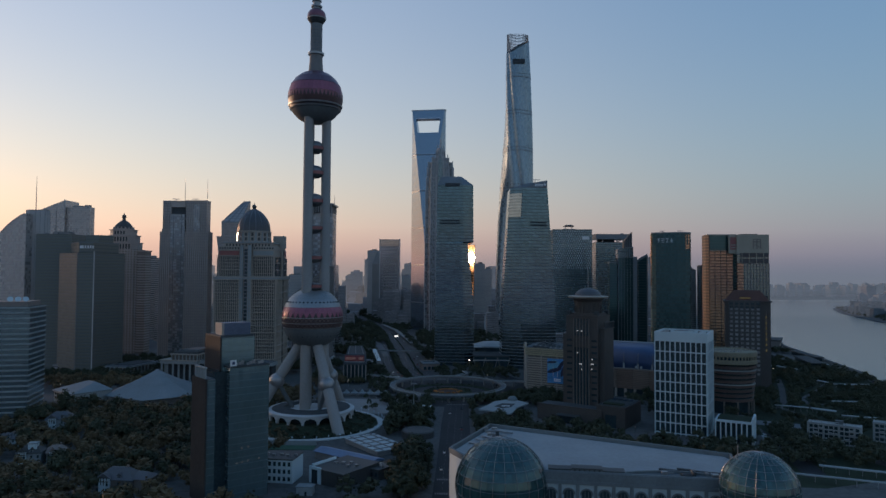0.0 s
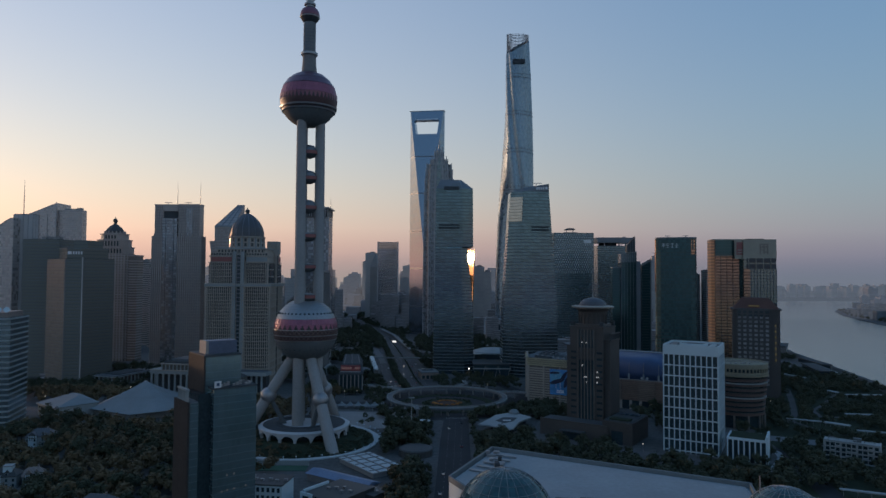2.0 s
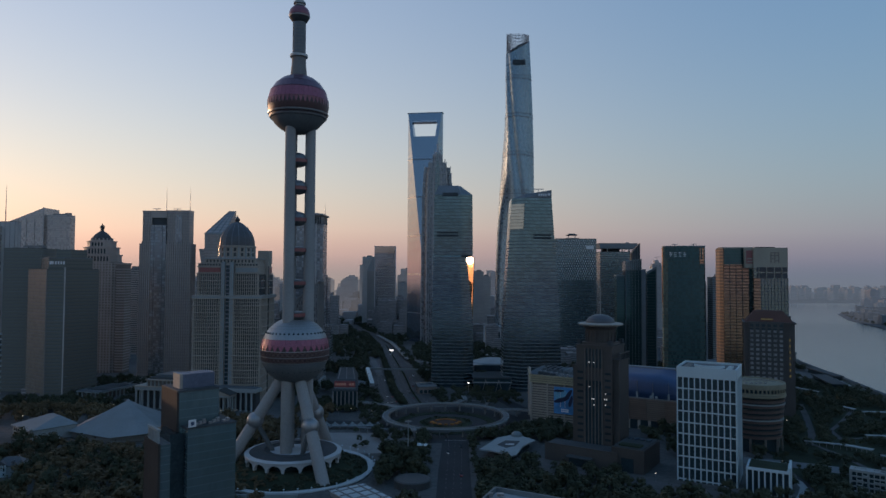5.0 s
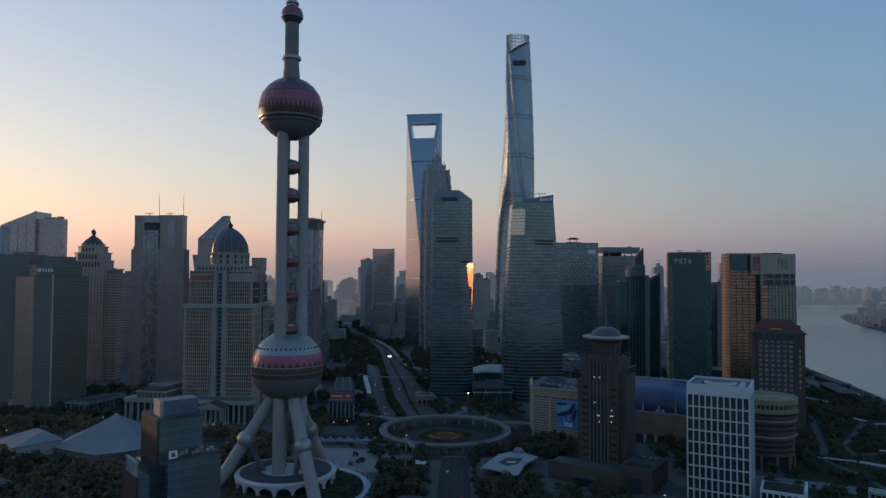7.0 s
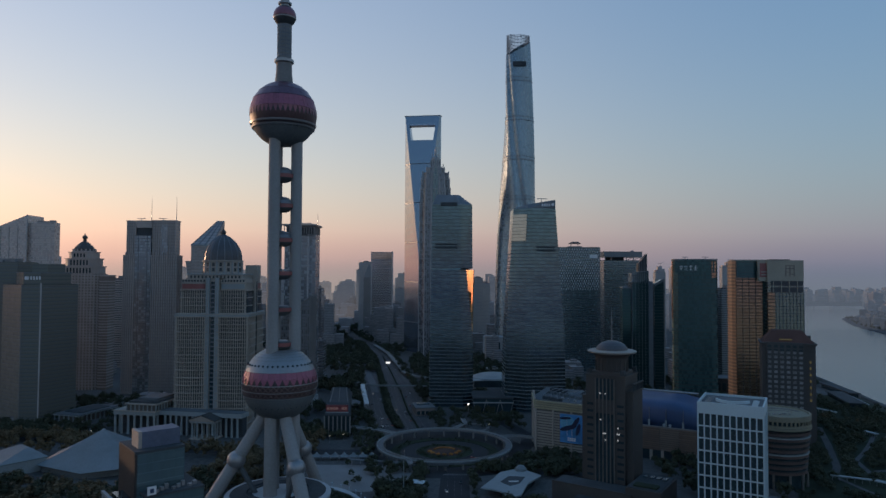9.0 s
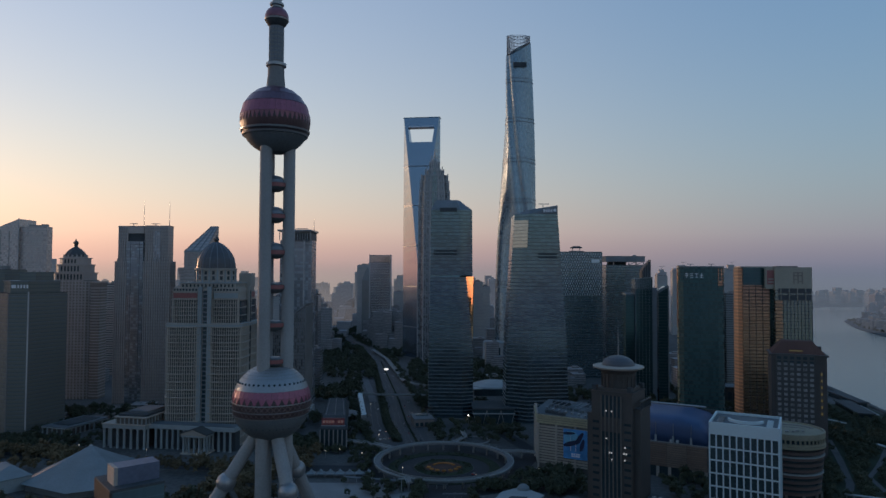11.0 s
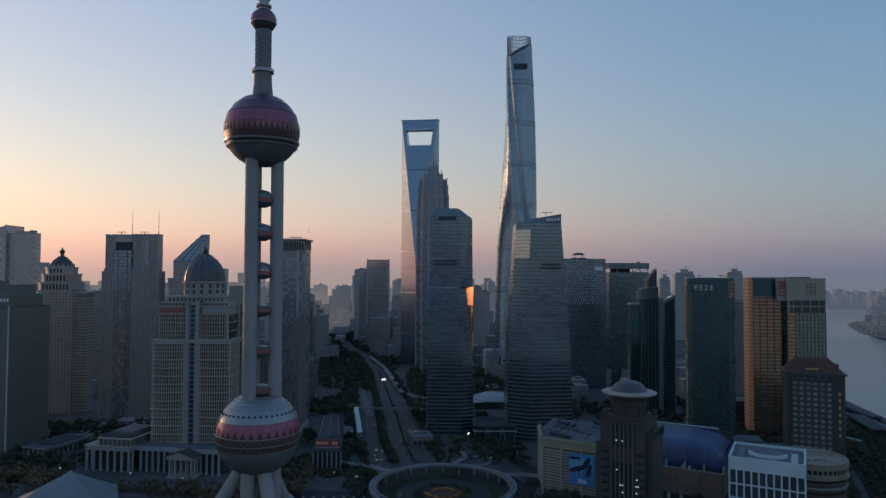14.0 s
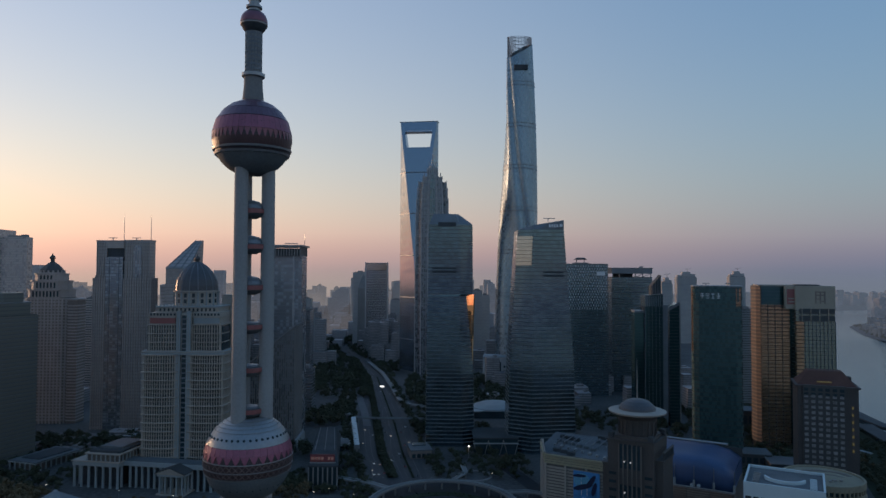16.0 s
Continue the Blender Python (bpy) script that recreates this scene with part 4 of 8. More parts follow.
def pyramid_roof_tower():
    t = tower("office_tower", "red granite office tower stepping up to a domed roof", -496.0, 1035.0, 0, straight(56, 30, 158, cham=6), M_RED_STONE, (3.9, 1.6, 0.4, M_WARM_STONE), (4.4, 1.8, 0.6, M_WARM_STONE), clutter=False)
    steps = ((52, 29, 158, 169, 7), (46, 28, 169, 180, 8), (37, 27, 180, 189, 8))
    for w, d, z0, z1, ch in steps:
        pts = straight(w, d, 0, cham=ch)[0][1]
        s = part("crown_step", slab(pts, z0, z1), M_WARM_STONE, t)
        part("cornice", slab(grown(pts, 1.0), z1 - 1.4, z1), M_WARM_STONE, s)
        n_w = int((w - 2 * ch) / 4.4)
        for i in range(n_w):
            part("step_window", box(2.0, 0.5, z0 + 1.5, z1 - 2.4, (i - (n_w - 1) / 2) * 4.4, -d / 2 - 0.1), M_WIN, s)
    roof = part("dome_roof", revolve([(14.6, 189), (14.0, 193), (11.2, 197), (7.6, 200.4), (3.6, 203.4)], 8), M_HOTEL, t)
    part("roof_collar", revolve([(15.2, 188.6), (15.2, 190.2), (14.6, 190.4)], 16), M_WARM_STONE, roof)
    for i in range(16):
        a = 2 * math.pi * (i + 0.5) / 16
        part("dormer", box(1.6, 1.4, 190.2, 193.0, 14.0 * math.cos(a), 14.0 * math.sin(a)), M_WARM_STONE, roof)
    part("lantern", revolve([(3.0, 203), (2.4, 204), (2.4, 207.4), (3.2, 208.0), (3.4, 209.4), (2.6, 211.4), (1.0, 212.6), (0.3, 215)], 12), M_BROWN, t)
    wing = part("lower_wing", box(12, 20, 0, 155, 34, -3), M_RED_STONE, t)
    part("wing_cornice", box(14, 22, 155, 157, 34, -3), M_WARM_STONE, wing)
    for i in range(38):
        part("floor_band", box(12.6, 20.6, 3 + 3.9 * i, 4.8 + 3.9 * i, 34, -3), M_WARM_STONE, wing)
    return t


pyramid_roof_tower()


def dark_corner_tower():
    foot = [(-42, -2), (-5, -28), (14, -25), (32, 16), (6, 40), (-42, 30)]
    t = tower("office_tower", "dark green glass tower with a pale corner strip and roof sign", -445.0, 850.0, 0, [(0, foot), (147, foot)], G_DIM, (4.0, 0.5, 0.15, M_SPANDREL), clutter=False)
    upper = [(-30, 2), (-4.5, -26), (12, -23.5), (26, 12), (4, 34), (-30, 28)]
    crown = part("top_storey", slab(upper, 147, 160), G_DIM, t)
    part("parapet", slab(grown(upper, 0.5), 159.4, 160.6), M_SPANDREL, crown)
    part("plant_room", slab([(-4, -12), (12, -10), (20, 10), (2, 20)], 160.6, 170), G_DIM, t)
    for i in range(5):
        part("sign_bar", box(1.7 if i else 4.6, 0.3, 152.6, 156.2, -1.2 + 2.9 * i + (1.6 if i else 0), -26.0 + 0.42 * i), M_SIGN, t)
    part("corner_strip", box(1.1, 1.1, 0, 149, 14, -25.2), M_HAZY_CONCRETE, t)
    part("corner_strip", box(0.8, 0.8, 0, 147, -5, -28.1), M_CONCRETE, t)
    tower("office_tower", "dark green glass tower with flat roof", -505.0, 885.0, 0, straight(46, 40, 172), G_DIM, (4.0, 0.5, 0.15, M_SPANDREL))
    return t


dark_corner_tower()


def far_left_group():
    t = thing("office_tower", "tall grey glass tower with a curved slanting roof", "skyscraper", -728.0, 1305.0)
    a = rect(62, 50, -31, 0)
    part("body", loft(bmesh.new(), [(0, a), (0, [(-62, -25, 236), (0, -25, 261), (0, 25, 261), (-62, 25, 236)])]), G_WARM, t)
    part("side_block", box(46, 16, 0, 248, 23.4, -12), G_WARM, t)
    part("roof_cap", box(20, 10, 248, 251, 22, -12), M_CONCRETE, t)
    part("roof_cap", box(9, 8, 248, 252.4, 38, -12), M_CONCRETE, t)
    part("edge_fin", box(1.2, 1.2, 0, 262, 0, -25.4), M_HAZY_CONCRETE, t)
    for px in (-46, -31, -16):
        part("wall_joint", box(0.8, 0.6, 0, 240, px, -25.2), M_CONCRETE, t)
    for i in range(57):
        part("floor_band", box(46.4, 16.4, 4.3 + 4.3 * i, 4.9 + 4.3 * i, 23.4, -12), M_CONCRETE, t)
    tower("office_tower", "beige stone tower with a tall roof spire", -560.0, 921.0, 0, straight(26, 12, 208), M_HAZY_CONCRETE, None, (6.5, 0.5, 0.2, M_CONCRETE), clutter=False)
    solo("roof_spire", revolve([(0.7, 208.5), (0.5, 230), (0.12, 256)], 6, None, -564, 922), M_STEEL, "thin steel mast on the beige tower roof", "mast")
    t = thing("office_tower", "grey glass tower with a rounded shoulder", "skyscraper", -600.0, 915.0)

    def foot(x0):
        return rect(36 - x0, 36, (36 + x0) / 2, 4)

    part("body", loft(bmesh.new(), [(z, foot(x0)) for z, x0 in ((0, -26), (120, -24), (150, -16), (165, -6), (176, 2), (185, 10), (192, 18), (198, 26), (202, 33))]), G_WARM, t)
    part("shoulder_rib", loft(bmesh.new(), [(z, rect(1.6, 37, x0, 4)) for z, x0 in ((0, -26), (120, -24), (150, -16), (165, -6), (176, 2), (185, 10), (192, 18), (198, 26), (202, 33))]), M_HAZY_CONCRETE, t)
    tower("office_tower", "slim warm stone tower between larger blocks", -545.0, 1250.0, 0, straight(24, 26, 150), M_WARM_STONE, (3.8, 1.2, 0.2, M_WIN))
    tower("office_tower", "slim warm stone tower between larger blocks", -512.0, 1220.0, 0, straight(16, 26, 140), M_WARM_STONE, (3.8, 1.2, 0.2, M_WIN))


far_left_group()


def lattice_crown_tower():
    t = tower("office_tower", "grey glass office tower with lattice crown and mast", -180.5, 978.0, 0, straight(40, 30, 211), G_PORTAL, (4.0, 0.5, 0.2, M_SPANDREL), None, clutter=False)
    part("crown_core", box(32, 38, 211, 220), M_DARK, t)
    for i in range(13):
        part("crown_post", box(0.9, 0.9, 211, 222, -19 + 38 * i / 12, -22), M_STEEL, t)
    for i in range(10):
        part("crown_post", box(0.9, 0.9, 211, 222, 19, -20 + 40 * i / 9), M_STEEL, t)
    part("crown_plate", box(43, 49, 222, 224), M_STEEL, t)
    part("mast", revolve([(0.5, 224), (0.15, 240)], 6, None, 18, 10), M_STEEL, t)
    part("roof_crane", box(16, 0.7, 226, 227, 4, 0), M_STEEL, t)
    f = thing("office_building", "fan-fronted office block with a steep sloping roof", "office building", -181.0, 930.0)
    a = rect(48, 40)
    part("body", loft(bmesh.new(), [(0, a), (0, [(-24, -20, 92), (24, -20, 131), (24, 20, 131), (-24, 20, 92)])]), G_STEEL, f)
    part("roof", loft(bmesh.new(), [(0, [(-25, -21, 92), (25, -21, 132.4), (25, 21, 132.4), (-25, 21, 92)]), (0, [(-25, -21, 94), (25, -21, 134.4), (25, 21, 134.4), (-25, 21, 94)])]), M_CONCRETE, f)
    for i in range(21):
        px = -24 + 2.4 * i
        part("fin", box(0.7, 1.2, 8, 92 + 39 * (px + 24) / 48, px, -20.5), M_CONCRETE, f)
        part("fin", box(1.2, 0.7, 8, 131, 24.5, -20 + 2 * i), M_CONCRETE, f)
    part("edge_strip", box(1.4, 1.0, 0, 211, 12, -0.3), M_HAZY_CONCRETE, t).location = (0, -23.2, 0)
    part("podium", box(56, 46, 0, 8), M_PALE_STONE, f)
    tower("office_tower", "slim grey glass tower with vertical ribs", -190.0, 1150.0, 0, straight(14, 30, 137), G_GREY, (4.0, 0.5, 0.2, M_SPANDREL))
    tower("office_tower", "grey office block beside the avenue trees", -178.0, 1080.0, 0, straight(22, 24, 62), G_GREY, (4.0, 0.5, 0.2, M_SPANDREL))
    return t


lattice_crown_tower()


def gold_lit_tower():
    t = tower("office_tower", "slim dark glass tower with gold sunlight coloured onto its top", -143.0, 1775.0, 0, straight(52, 36, 213), G_GREY, (4.0, 0.6, 0.25, M_HAZY_CONCRETE), clutter=False)
    # tan plate paints the low sun's gold on the top storeys
    part("gold_lit_top", box(50, 1.0, 196, 211, 0, -18.4), G_TAN_LIGHT, t)
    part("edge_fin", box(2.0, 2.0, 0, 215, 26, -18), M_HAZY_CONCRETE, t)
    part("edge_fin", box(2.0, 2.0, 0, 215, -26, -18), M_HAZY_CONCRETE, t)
    tower("office_tower", "grey stepped tower with a pointed top", -187.0, 1880.0, 0, [(0, rect(26, 30)), (150, rect(26, 30)), (164, rect(18, 20)), (184, rect(3, 3))], M_CONCRETE, None, clutter=False)
    return t


gold_lit_tower()


def bay(x0, x1, y0, depth, bulge, e=0.0, k=7):
    """Plan of a wing whose front swells outwards; e makes it wider all round."""
    front = [(x0 - e + (x1 - x0 + 2 * e) * i / k, y0 - e - bulge * math.sin(math.pi * i / k)) for i in range(k + 1)]
    side = [(x1 + e + bulge * 0.6 * math.sin(math.pi * i / 5), y0 + depth * i / 5) for i in range(1, 5)]
    left = [(x0 - e - bulge * 0.6 * math.sin(math.pi * i / 5), y0 + depth * i / 5) for i in range(4, 0, -1)]
    return front + side + [(x1 + e, y0 + depth + e), (x0 - e, y0 + depth + e)] + left


def domed_block():
    """The beige block with a slate dome; its front stands at y = 787."""
    t = thing("tower_block", "beige stone tower block with gridded windows and slate dome", "tower block", -233.0, 787.0)

    def wing(x0, x1, z0, z1, y0, depth, storeys, pitch=2.3, bulge=1.8, mat=M_STONE):
        w = part("wing", slab(bay(x0, x1, y0, depth, bulge), z0, z1), M_WIN, t)
        fl = (z1 - z0) / storeys
        first = second = None
        for i in range(storeys + 1):
            z = z0 + i * fl
            deep = i % 2 == 0 or i == storeys
            if first is None:
                first = part("floor_band", slab(bay(x0, x1, y0, depth, bulge, 0.3), -0.35, 0.35), mat, w)
                first.location = (0, 0, z)
                second = part("balcony_lip", slab(bay(x0, x1, y0, depth, bulge, 2.1), -0.5, 0.4), mat, w)
                second.location = (0, 0, z)
            else:
                again("floor_band", first.data, w, pose(0, 0, z))
                if deep:
                    again("balcony_lip", second.data, w, pose(0, 0, z))
        col = part("pier", box(0.85, 1.5, 0, z1 - z0), mat, w)
        end = part("corner_pier", box(2.0, 2.0, 0, z1 - z0), mat, w)
        n_p = max(2, round((x1 - x0) / pitch))
        spots = []
        for i in range(1, n_p):
            f = i / n_p
            spots.append((x0 + (x1 - x0) * f, y0 - 0.35 - bulge * math.sin(math.pi * f)))
        n_q = max(2, round(depth / 2.8))
        for i in range(1, n_q):
            f = i / n_q
            sw = bulge * 0.6 * math.sin(math.pi * f) + 0.35
            spots += [(x0 - sw, y0 + depth * f), (x1 + sw, y0 + depth * f)]
        col.location = (*spots[0], z0)
        for px, py in spots[1:]:
            again("pier", col.data, w, pose(px, py, z0))
        end.location = (x0, y0, z0)
        again("corner_pier", end.data, w, pose(x1, y0, z0))
        return w

    wing(-36.0, -7.0, 0, 116, 0, 26, 30)
    wing(7.0, 36.0, 0, 116, 0, 26, 30)
    wing(-36.0, -4.0, 0, 116, 34, 26, 30)
    wing(4.0, 36.0, 0, 116, 34, 26, 30)
    for sx in (-1, 1):
        bay_side = part("side_bay", box(3.0, 8.0, 0, 156, sx * 35.5, 30), M_STONE, t)
        part("window_strip", box(0.5, 3.0, 4, 152, sx * 37.1, 30), M_WIN, bay_side)
    part("core", box(70, 54, 0, 142, 0, 31), M_WIN, t)
    cornice = part("cornice", slab(bay(-37.4, 37.4, -0.6, 62, 1.4, 0.6), 116, 119.4), M_PALE_STONE, t)
    part("cornice_lip", slab(bay(-38.4, 38.4, -1.0, 63, 1.6, 0.6), 118.4, 119.0), M_STONE, cornice)
    wing(-32.5, -7.0, 119.4, 143.5, 3, 22, 6)
    wing(7.0, 32.5, 119.4, 143.5, 3, 22, 6)
    wing(-32.5, 32.5, 119.4, 143.5, 36, 22, 6)
    for a, b in ((-32.5, -8.0), (8.0, 32.5)):
        up = part("attic", slab(bay(a, b, 3, 54, 1.4, 0.4), 143.6, 154.6), M_STONE, t)
        part("frieze", slab(bay(a + 1, b - 1, 2.3, 40, 1.4, 0.5), 144.6, 149.6), M_RED if a < 0 else M_PALE_STONE, up)
        if a > 0:
            part("red_panel", box(0.8, 24, 144.4, 150, 33.9, 44), M_RED, up)
        part("ledge", slab(bay(a, b, 3, 54, 1.4, 1.4), 150.0, 151.2), M_STONE, up)
        for i in range(8):
            f = (i + 0.5) / 8
            part("attic_window", box(1.7, 0.5, 151.8, 153.8, a + (b - a) * f, 2.5 - 1.4 * math.sin(math.pi * f)), M_WIN, up)
    # centre strip between the wings
    strip = part("centre_bay", box(13.4, 56, 0, 154, 0, 29), M_STONE, t)
    part("window_strip", box(3.8, 0.5, 4, 152, 0, 0.8), M_WIN, strip)
    for px in (-4.6, 4.6):
        part("pier", box(3.6, 3.0, 0, 156, px, 0.4), M_PALE_STONE, strip)
        part("pier_groove", box(0.35, 0.3, 4, 150, px, -1.2), M_STONE, strip)
    for i in range(33):
        part("floor_band", box(3.8, 0.8, 4 + 4.5 * i, 5.2 + 4.5 * i, 0, 0.6), M_SPANDREL, strip)
    part("attic_link", box(20, 44, 143.6, 155.4, 0, 30), M_STONE, t)
    low = part("upper_block", box(56, 46, 154.6, 160, 0, 31), M_STONE, t)
    part("ledge", box(59, 49, 159, 160.2, 0, 31), M_PALE_STONE, low)
    for i in range(14):
        part("attic_window", box(1.5, 0.5, 155.4, 158.2, -25 + 50 * i / 13, 7.9), M_WIN, low)
    for i in range(18):
        part("balustrade_post", box(0.7, 0.7, 160.2, 162.2, -28 + 56 * i / 17, 7.2), M_PALE_STONE, low)
    part("stair_house", box(13, 14, 154.6, 169.6, 27.5, 50), M_STONE, t)
    drum = part("drum", revolve([(20.0, 160), (20.0, 172.6), (21.4, 173), (21.4, 174.4)], 16, None, 0, 32), M_STONE, t)
    for i in range(16):
        a = 2 * math.pi * (i + 0.5) / 16
        for zz in (162.5, 168):
            ob = part("drum_window", box(2.6, 0.6, zz, zz + 3.8), M_WIN, drum)
            ob.matrix_basis = pose(19.7 * math.cos(a), 32 + 19.7 * math.sin(a), 0, 0, 0, math.degrees(a) + 90)
        c = part("drum_pier", box(1.2, 1.2, 160, 173), M_PALE_STONE, drum)
        a += math.pi / 16
        c.matrix_basis = pose(20.2 * math.cos(a), 32 + 20.2 * math.sin(a), 0, 0, 0, math.degrees(a))
    prof = [(19.4, 174.4), (19.2, 179), (18.0, 184.5), (15.4, 190), (11.6, 195), (6.8, 199.2), (2.4, 201.6)]
    dome = part("dome", revolve(prof, 32, None, 0, 32), M_SLATE, t)
    for i in range(16):
        a = 2 * math.pi * i / 16
        bm = bmesh.new()
        for (r0, z0), (r1, z1) in zip(prof, prof[1:]):
            rod(bm, ((r0 + 0.2) * math.cos(a), 32 + (r0 + 0.2) * math.sin(a), z0), ((r1 + 0.2) * math.cos(a), 32 + (r1 + 0.2) * math.sin(a), z1), 0.38, k=4)
        part("dome_rib", bm, M_SPANDREL, dome)
    part("finial", revolve([(2.6, 201.2), (2.0, 203), (3.0, 204.2), (2.6, 206), (0.8, 207.4), (0.2, 209.5)], 12, None, 0, 32), M_BROWN, dome)
    # colonnaded podium
    p = thing("colonnade", "pale stone colonnaded podium with a gabled portico", "podium", -262.0, 771.0, 0, -11)
    part("hall", box(86, 9, 0, 19, 26, 9.5), M_DARK, p)
    part("entablature", box(90, 15, 19, 23, 26, 7), M_PALE_STONE, p)
    part("podium_roof", box(88, 13, 23, 23.6, 26, 7), M_ROOF, p)
    part("end_hall", box(38, 26, 0, 19, -41, 12), M_DARK, p)
    part("end_entablature", box(46, 32, 19, 22.6, -41, 8.4), M_PALE_STONE, p)
    part("end_cornice", box(47.4, 33.4, 22.6, 23.4, -41, 8.4), M_STONE, p)
    pav = part("end_pavilion", box(31, 44, 23.4, 29.4, -34, 16), M_WORN_STONE, p)
    part("pavilion_eave", box(35, 48, 29.4, 30.6, -34, 16), M_STONE, pav)
    part("pavilion_roof", box(30, 42, 30.6, 32.4, -34, 16), M_DARK, pav)
    part("pavilion_attic", box(22, 30, 32.4, 34.4, -33, 18), M_ROOF, pav)
    for i in range(8):
        part("pavilion_post", box(1.0, 0.8, 23.4, 29.4, -50 + 4.6 * i, -6.4), M_PALE_STONE, pav)
    for i in range(9):
        part("pavilion_post", box(0.8, 1.0, 23.4, 29.4, -17.6, -2 + 4.8 * i), M_PALE_STONE, pav)
    col = None
    spots = [(-12 + 6.0 * i, 0.8) for i in range(14)] + [(-62.6 + 7.2 * i, -6.4) for i in range(7)] + [(-62.6, 0.6 + 6.6 * i) for i in range(4)] + [(-19.4, -1.0)]
    for px, py in spots:
        if col is None:
            c = part("column", revolve([(1.5, 0), (1.2, 1), (1.05, 17), (1.5, 19)], 10), M_PALE_STONE, p)
            c.location = (px, py, 0)
            col = c.data
        else:
            again("column", col, p, pose(px, py, 0))
    # portico
    part("portico_floor", box(26, 18, 0, 1.2, 36.6, -6), M_STONE, p)
    small = Matrix.Diagonal((0.8, 0.8, 0.84, 1))
    for i in range(5):
        again("column", col, p, pose(26 + 5.3 * i, -13, 0) @ small)
    for i in range(2):
        for j in range(2):
            again("column", col, p, pose(26 + 21.2 * i, -8.4 + 4.8 * j, 0) @ small)
    part("portico_beam", box(25.4, 15, 16, 17.8, 36.6, -7), M_PALE_STONE, p)
    g = bmesh.new()
    loft(g, [(17.8, rect(27, 16, 36.6, -7)), (18.6, rect(27, 16, 36.6, -7)), (0, [(36.5, -15, 23), (36.7, -15, 23), (36.7, 1, 23), (36.5, 1, 23)])])
    part("gable", g, M_STONE, p)
    rf = bmesh.new()
    for e in (-1, 1):
        loft(rf, [(0, [(36.6 + e * 14.2, -15.6, 18.3), (36.6, -15.6, 23.4), (36.6, 1.2, 23.4), (36.6 + e * 14.2, 1.2, 18.3)]), (0, [(36.6 + e * 14.2, -15.6, 18.9), (36.6, -15.6, 24.0), (36.6, 1.2, 24.0), (36.6 + e * 14.2, 1.2, 18.9)])])
    part("portico_roof", rf, M_BROWN, p)
    return t


domed_block()


def low_colonnade():
    t = thing("colonnade_hall", "low flat roofed hall ringed by pale columns", "hall", -391.0, 848.0, 0, -18)
    part("hall", box(26, 46, 0, 7.4), M_WORN_STONE, t)
    part("roof", box(34, 55, 7.4, 9), M_ROOF, t)
    part("fascia", box(34.5, 55.5, 7.2, 8.2), M_PALE_STONE, t)
    part("roof_step", box(22, 40, 9, 9.8, 0, 2), M_DARK, t)
    for i in range(6):
        part("column", box(1.1, 1.1, 0, 7.4, -16 + 6.4 * i, -26.6), M_PALE_STONE, t)
    for i in range(1, 10):
        part("column", box(1.1, 1.1, 0, 7.4, 16, -26.6 + 5.9 * i), M_PALE_STONE, t)
    return t


low_colonnade()


def tents():
    t = thing("exhibition_hall", "white box hall with a folded pitched roof", "hall", -347.0, 650.0, 0, -38)
    part("hall", box(39, 36, 0, 10), M_PALE_STONE, t)
    roof = part("roof", loft(bmesh.new(), [(10, rect(41, 38)), (10.8, rect(41, 38)), (0, [(-14, 9, 16.5), (2, 9, 16.5), (2, 12, 16.5), (-14, 12, 16.5)])]), M_MEMBRANE, t)
    part("gutter", box(41.4, 0.5, 9.6, 10.6, 0, -19.1), M_PALE_STONE, roof)
    for i in range(3):
        for j in range(2):
            part("window", box(2.2, 0.4, 2.6 + 3.6 * j, 4.8 + 3.6 * j, -16 + 4 * i, -18.1), M_WIN, t)
    t = thing("tent_hall", "broad grey tensile roof rising to one peak", "hall", -290.0, 668.0)
    part("hall", slab([(-31, -22), (12, -41), (46, -26), (24, 30), (-33, 12)], 0, 5.2), M_CONCRETE, t)
    bm = bmesh.new()
    peak = Vector((-2, 20, 25))
    base = [Vector(p) for p in ((-34, -24, 6), (12, -44, 5), (36, -40, 7), (52, -28, 8), (44, 4, 8), (27, 38, 9), (-14, 36, 10), (-38, 14, 7))]
    rows = []
    for f in (0.0, 0.2, 0.4, 0.6, 0.8, 0.96):
        rows.append((0, [tuple(b + (peak - b) * f - Vector((0, 0, 0.8 * math.sin(math.pi * f)))) for b in base]))
    loft(bm, rows)
    roof = part("membrane_roof", bm, M_MEMBRANE, t)
    part("peak_cap", revolve([(2.0, 23.6), (1.6, 24.6), (0.2, 25.4)], 8, None, -2, 20), M_STEEL, roof)
    return t


tents()


def striped_offices():
    t = thing("office_building", "office building with white spandrel stripes and roof dishes", "office building", -407.0, 578.0, 0, 14)
    part("body", box(104, 40, 0, 94), G_TEAL, t)
    b = None
    for i in range(21):
        if b is None:
            b = part("floor_band", box(105, 41, 0, 1.3), M_PALE_STONE, t)
            b.location = (0, 0, 4.4)
        else:
            again("floor_band", b.data, t, pose(0, 0, 4.4 * (i + 1)))
    part("top_storey", box(92, 34, 94, 98, 2, 2), M_RED_STONE, t)
    for i in range(3):
        dish = part("dish", revolve([(0.4, 0), (1.6, 0.5), (2.4, 1.4)], 14), M_WHITE, t)
        dish.matrix_basis = pose(34 + 6 * i, -12, 99.5, 60, 0, 20)
        part("dish_mount", box(0.6, 0.6, 98, 100, 34 + 6 * i, -12), M_STEEL, t)
    return t


striped_offices()


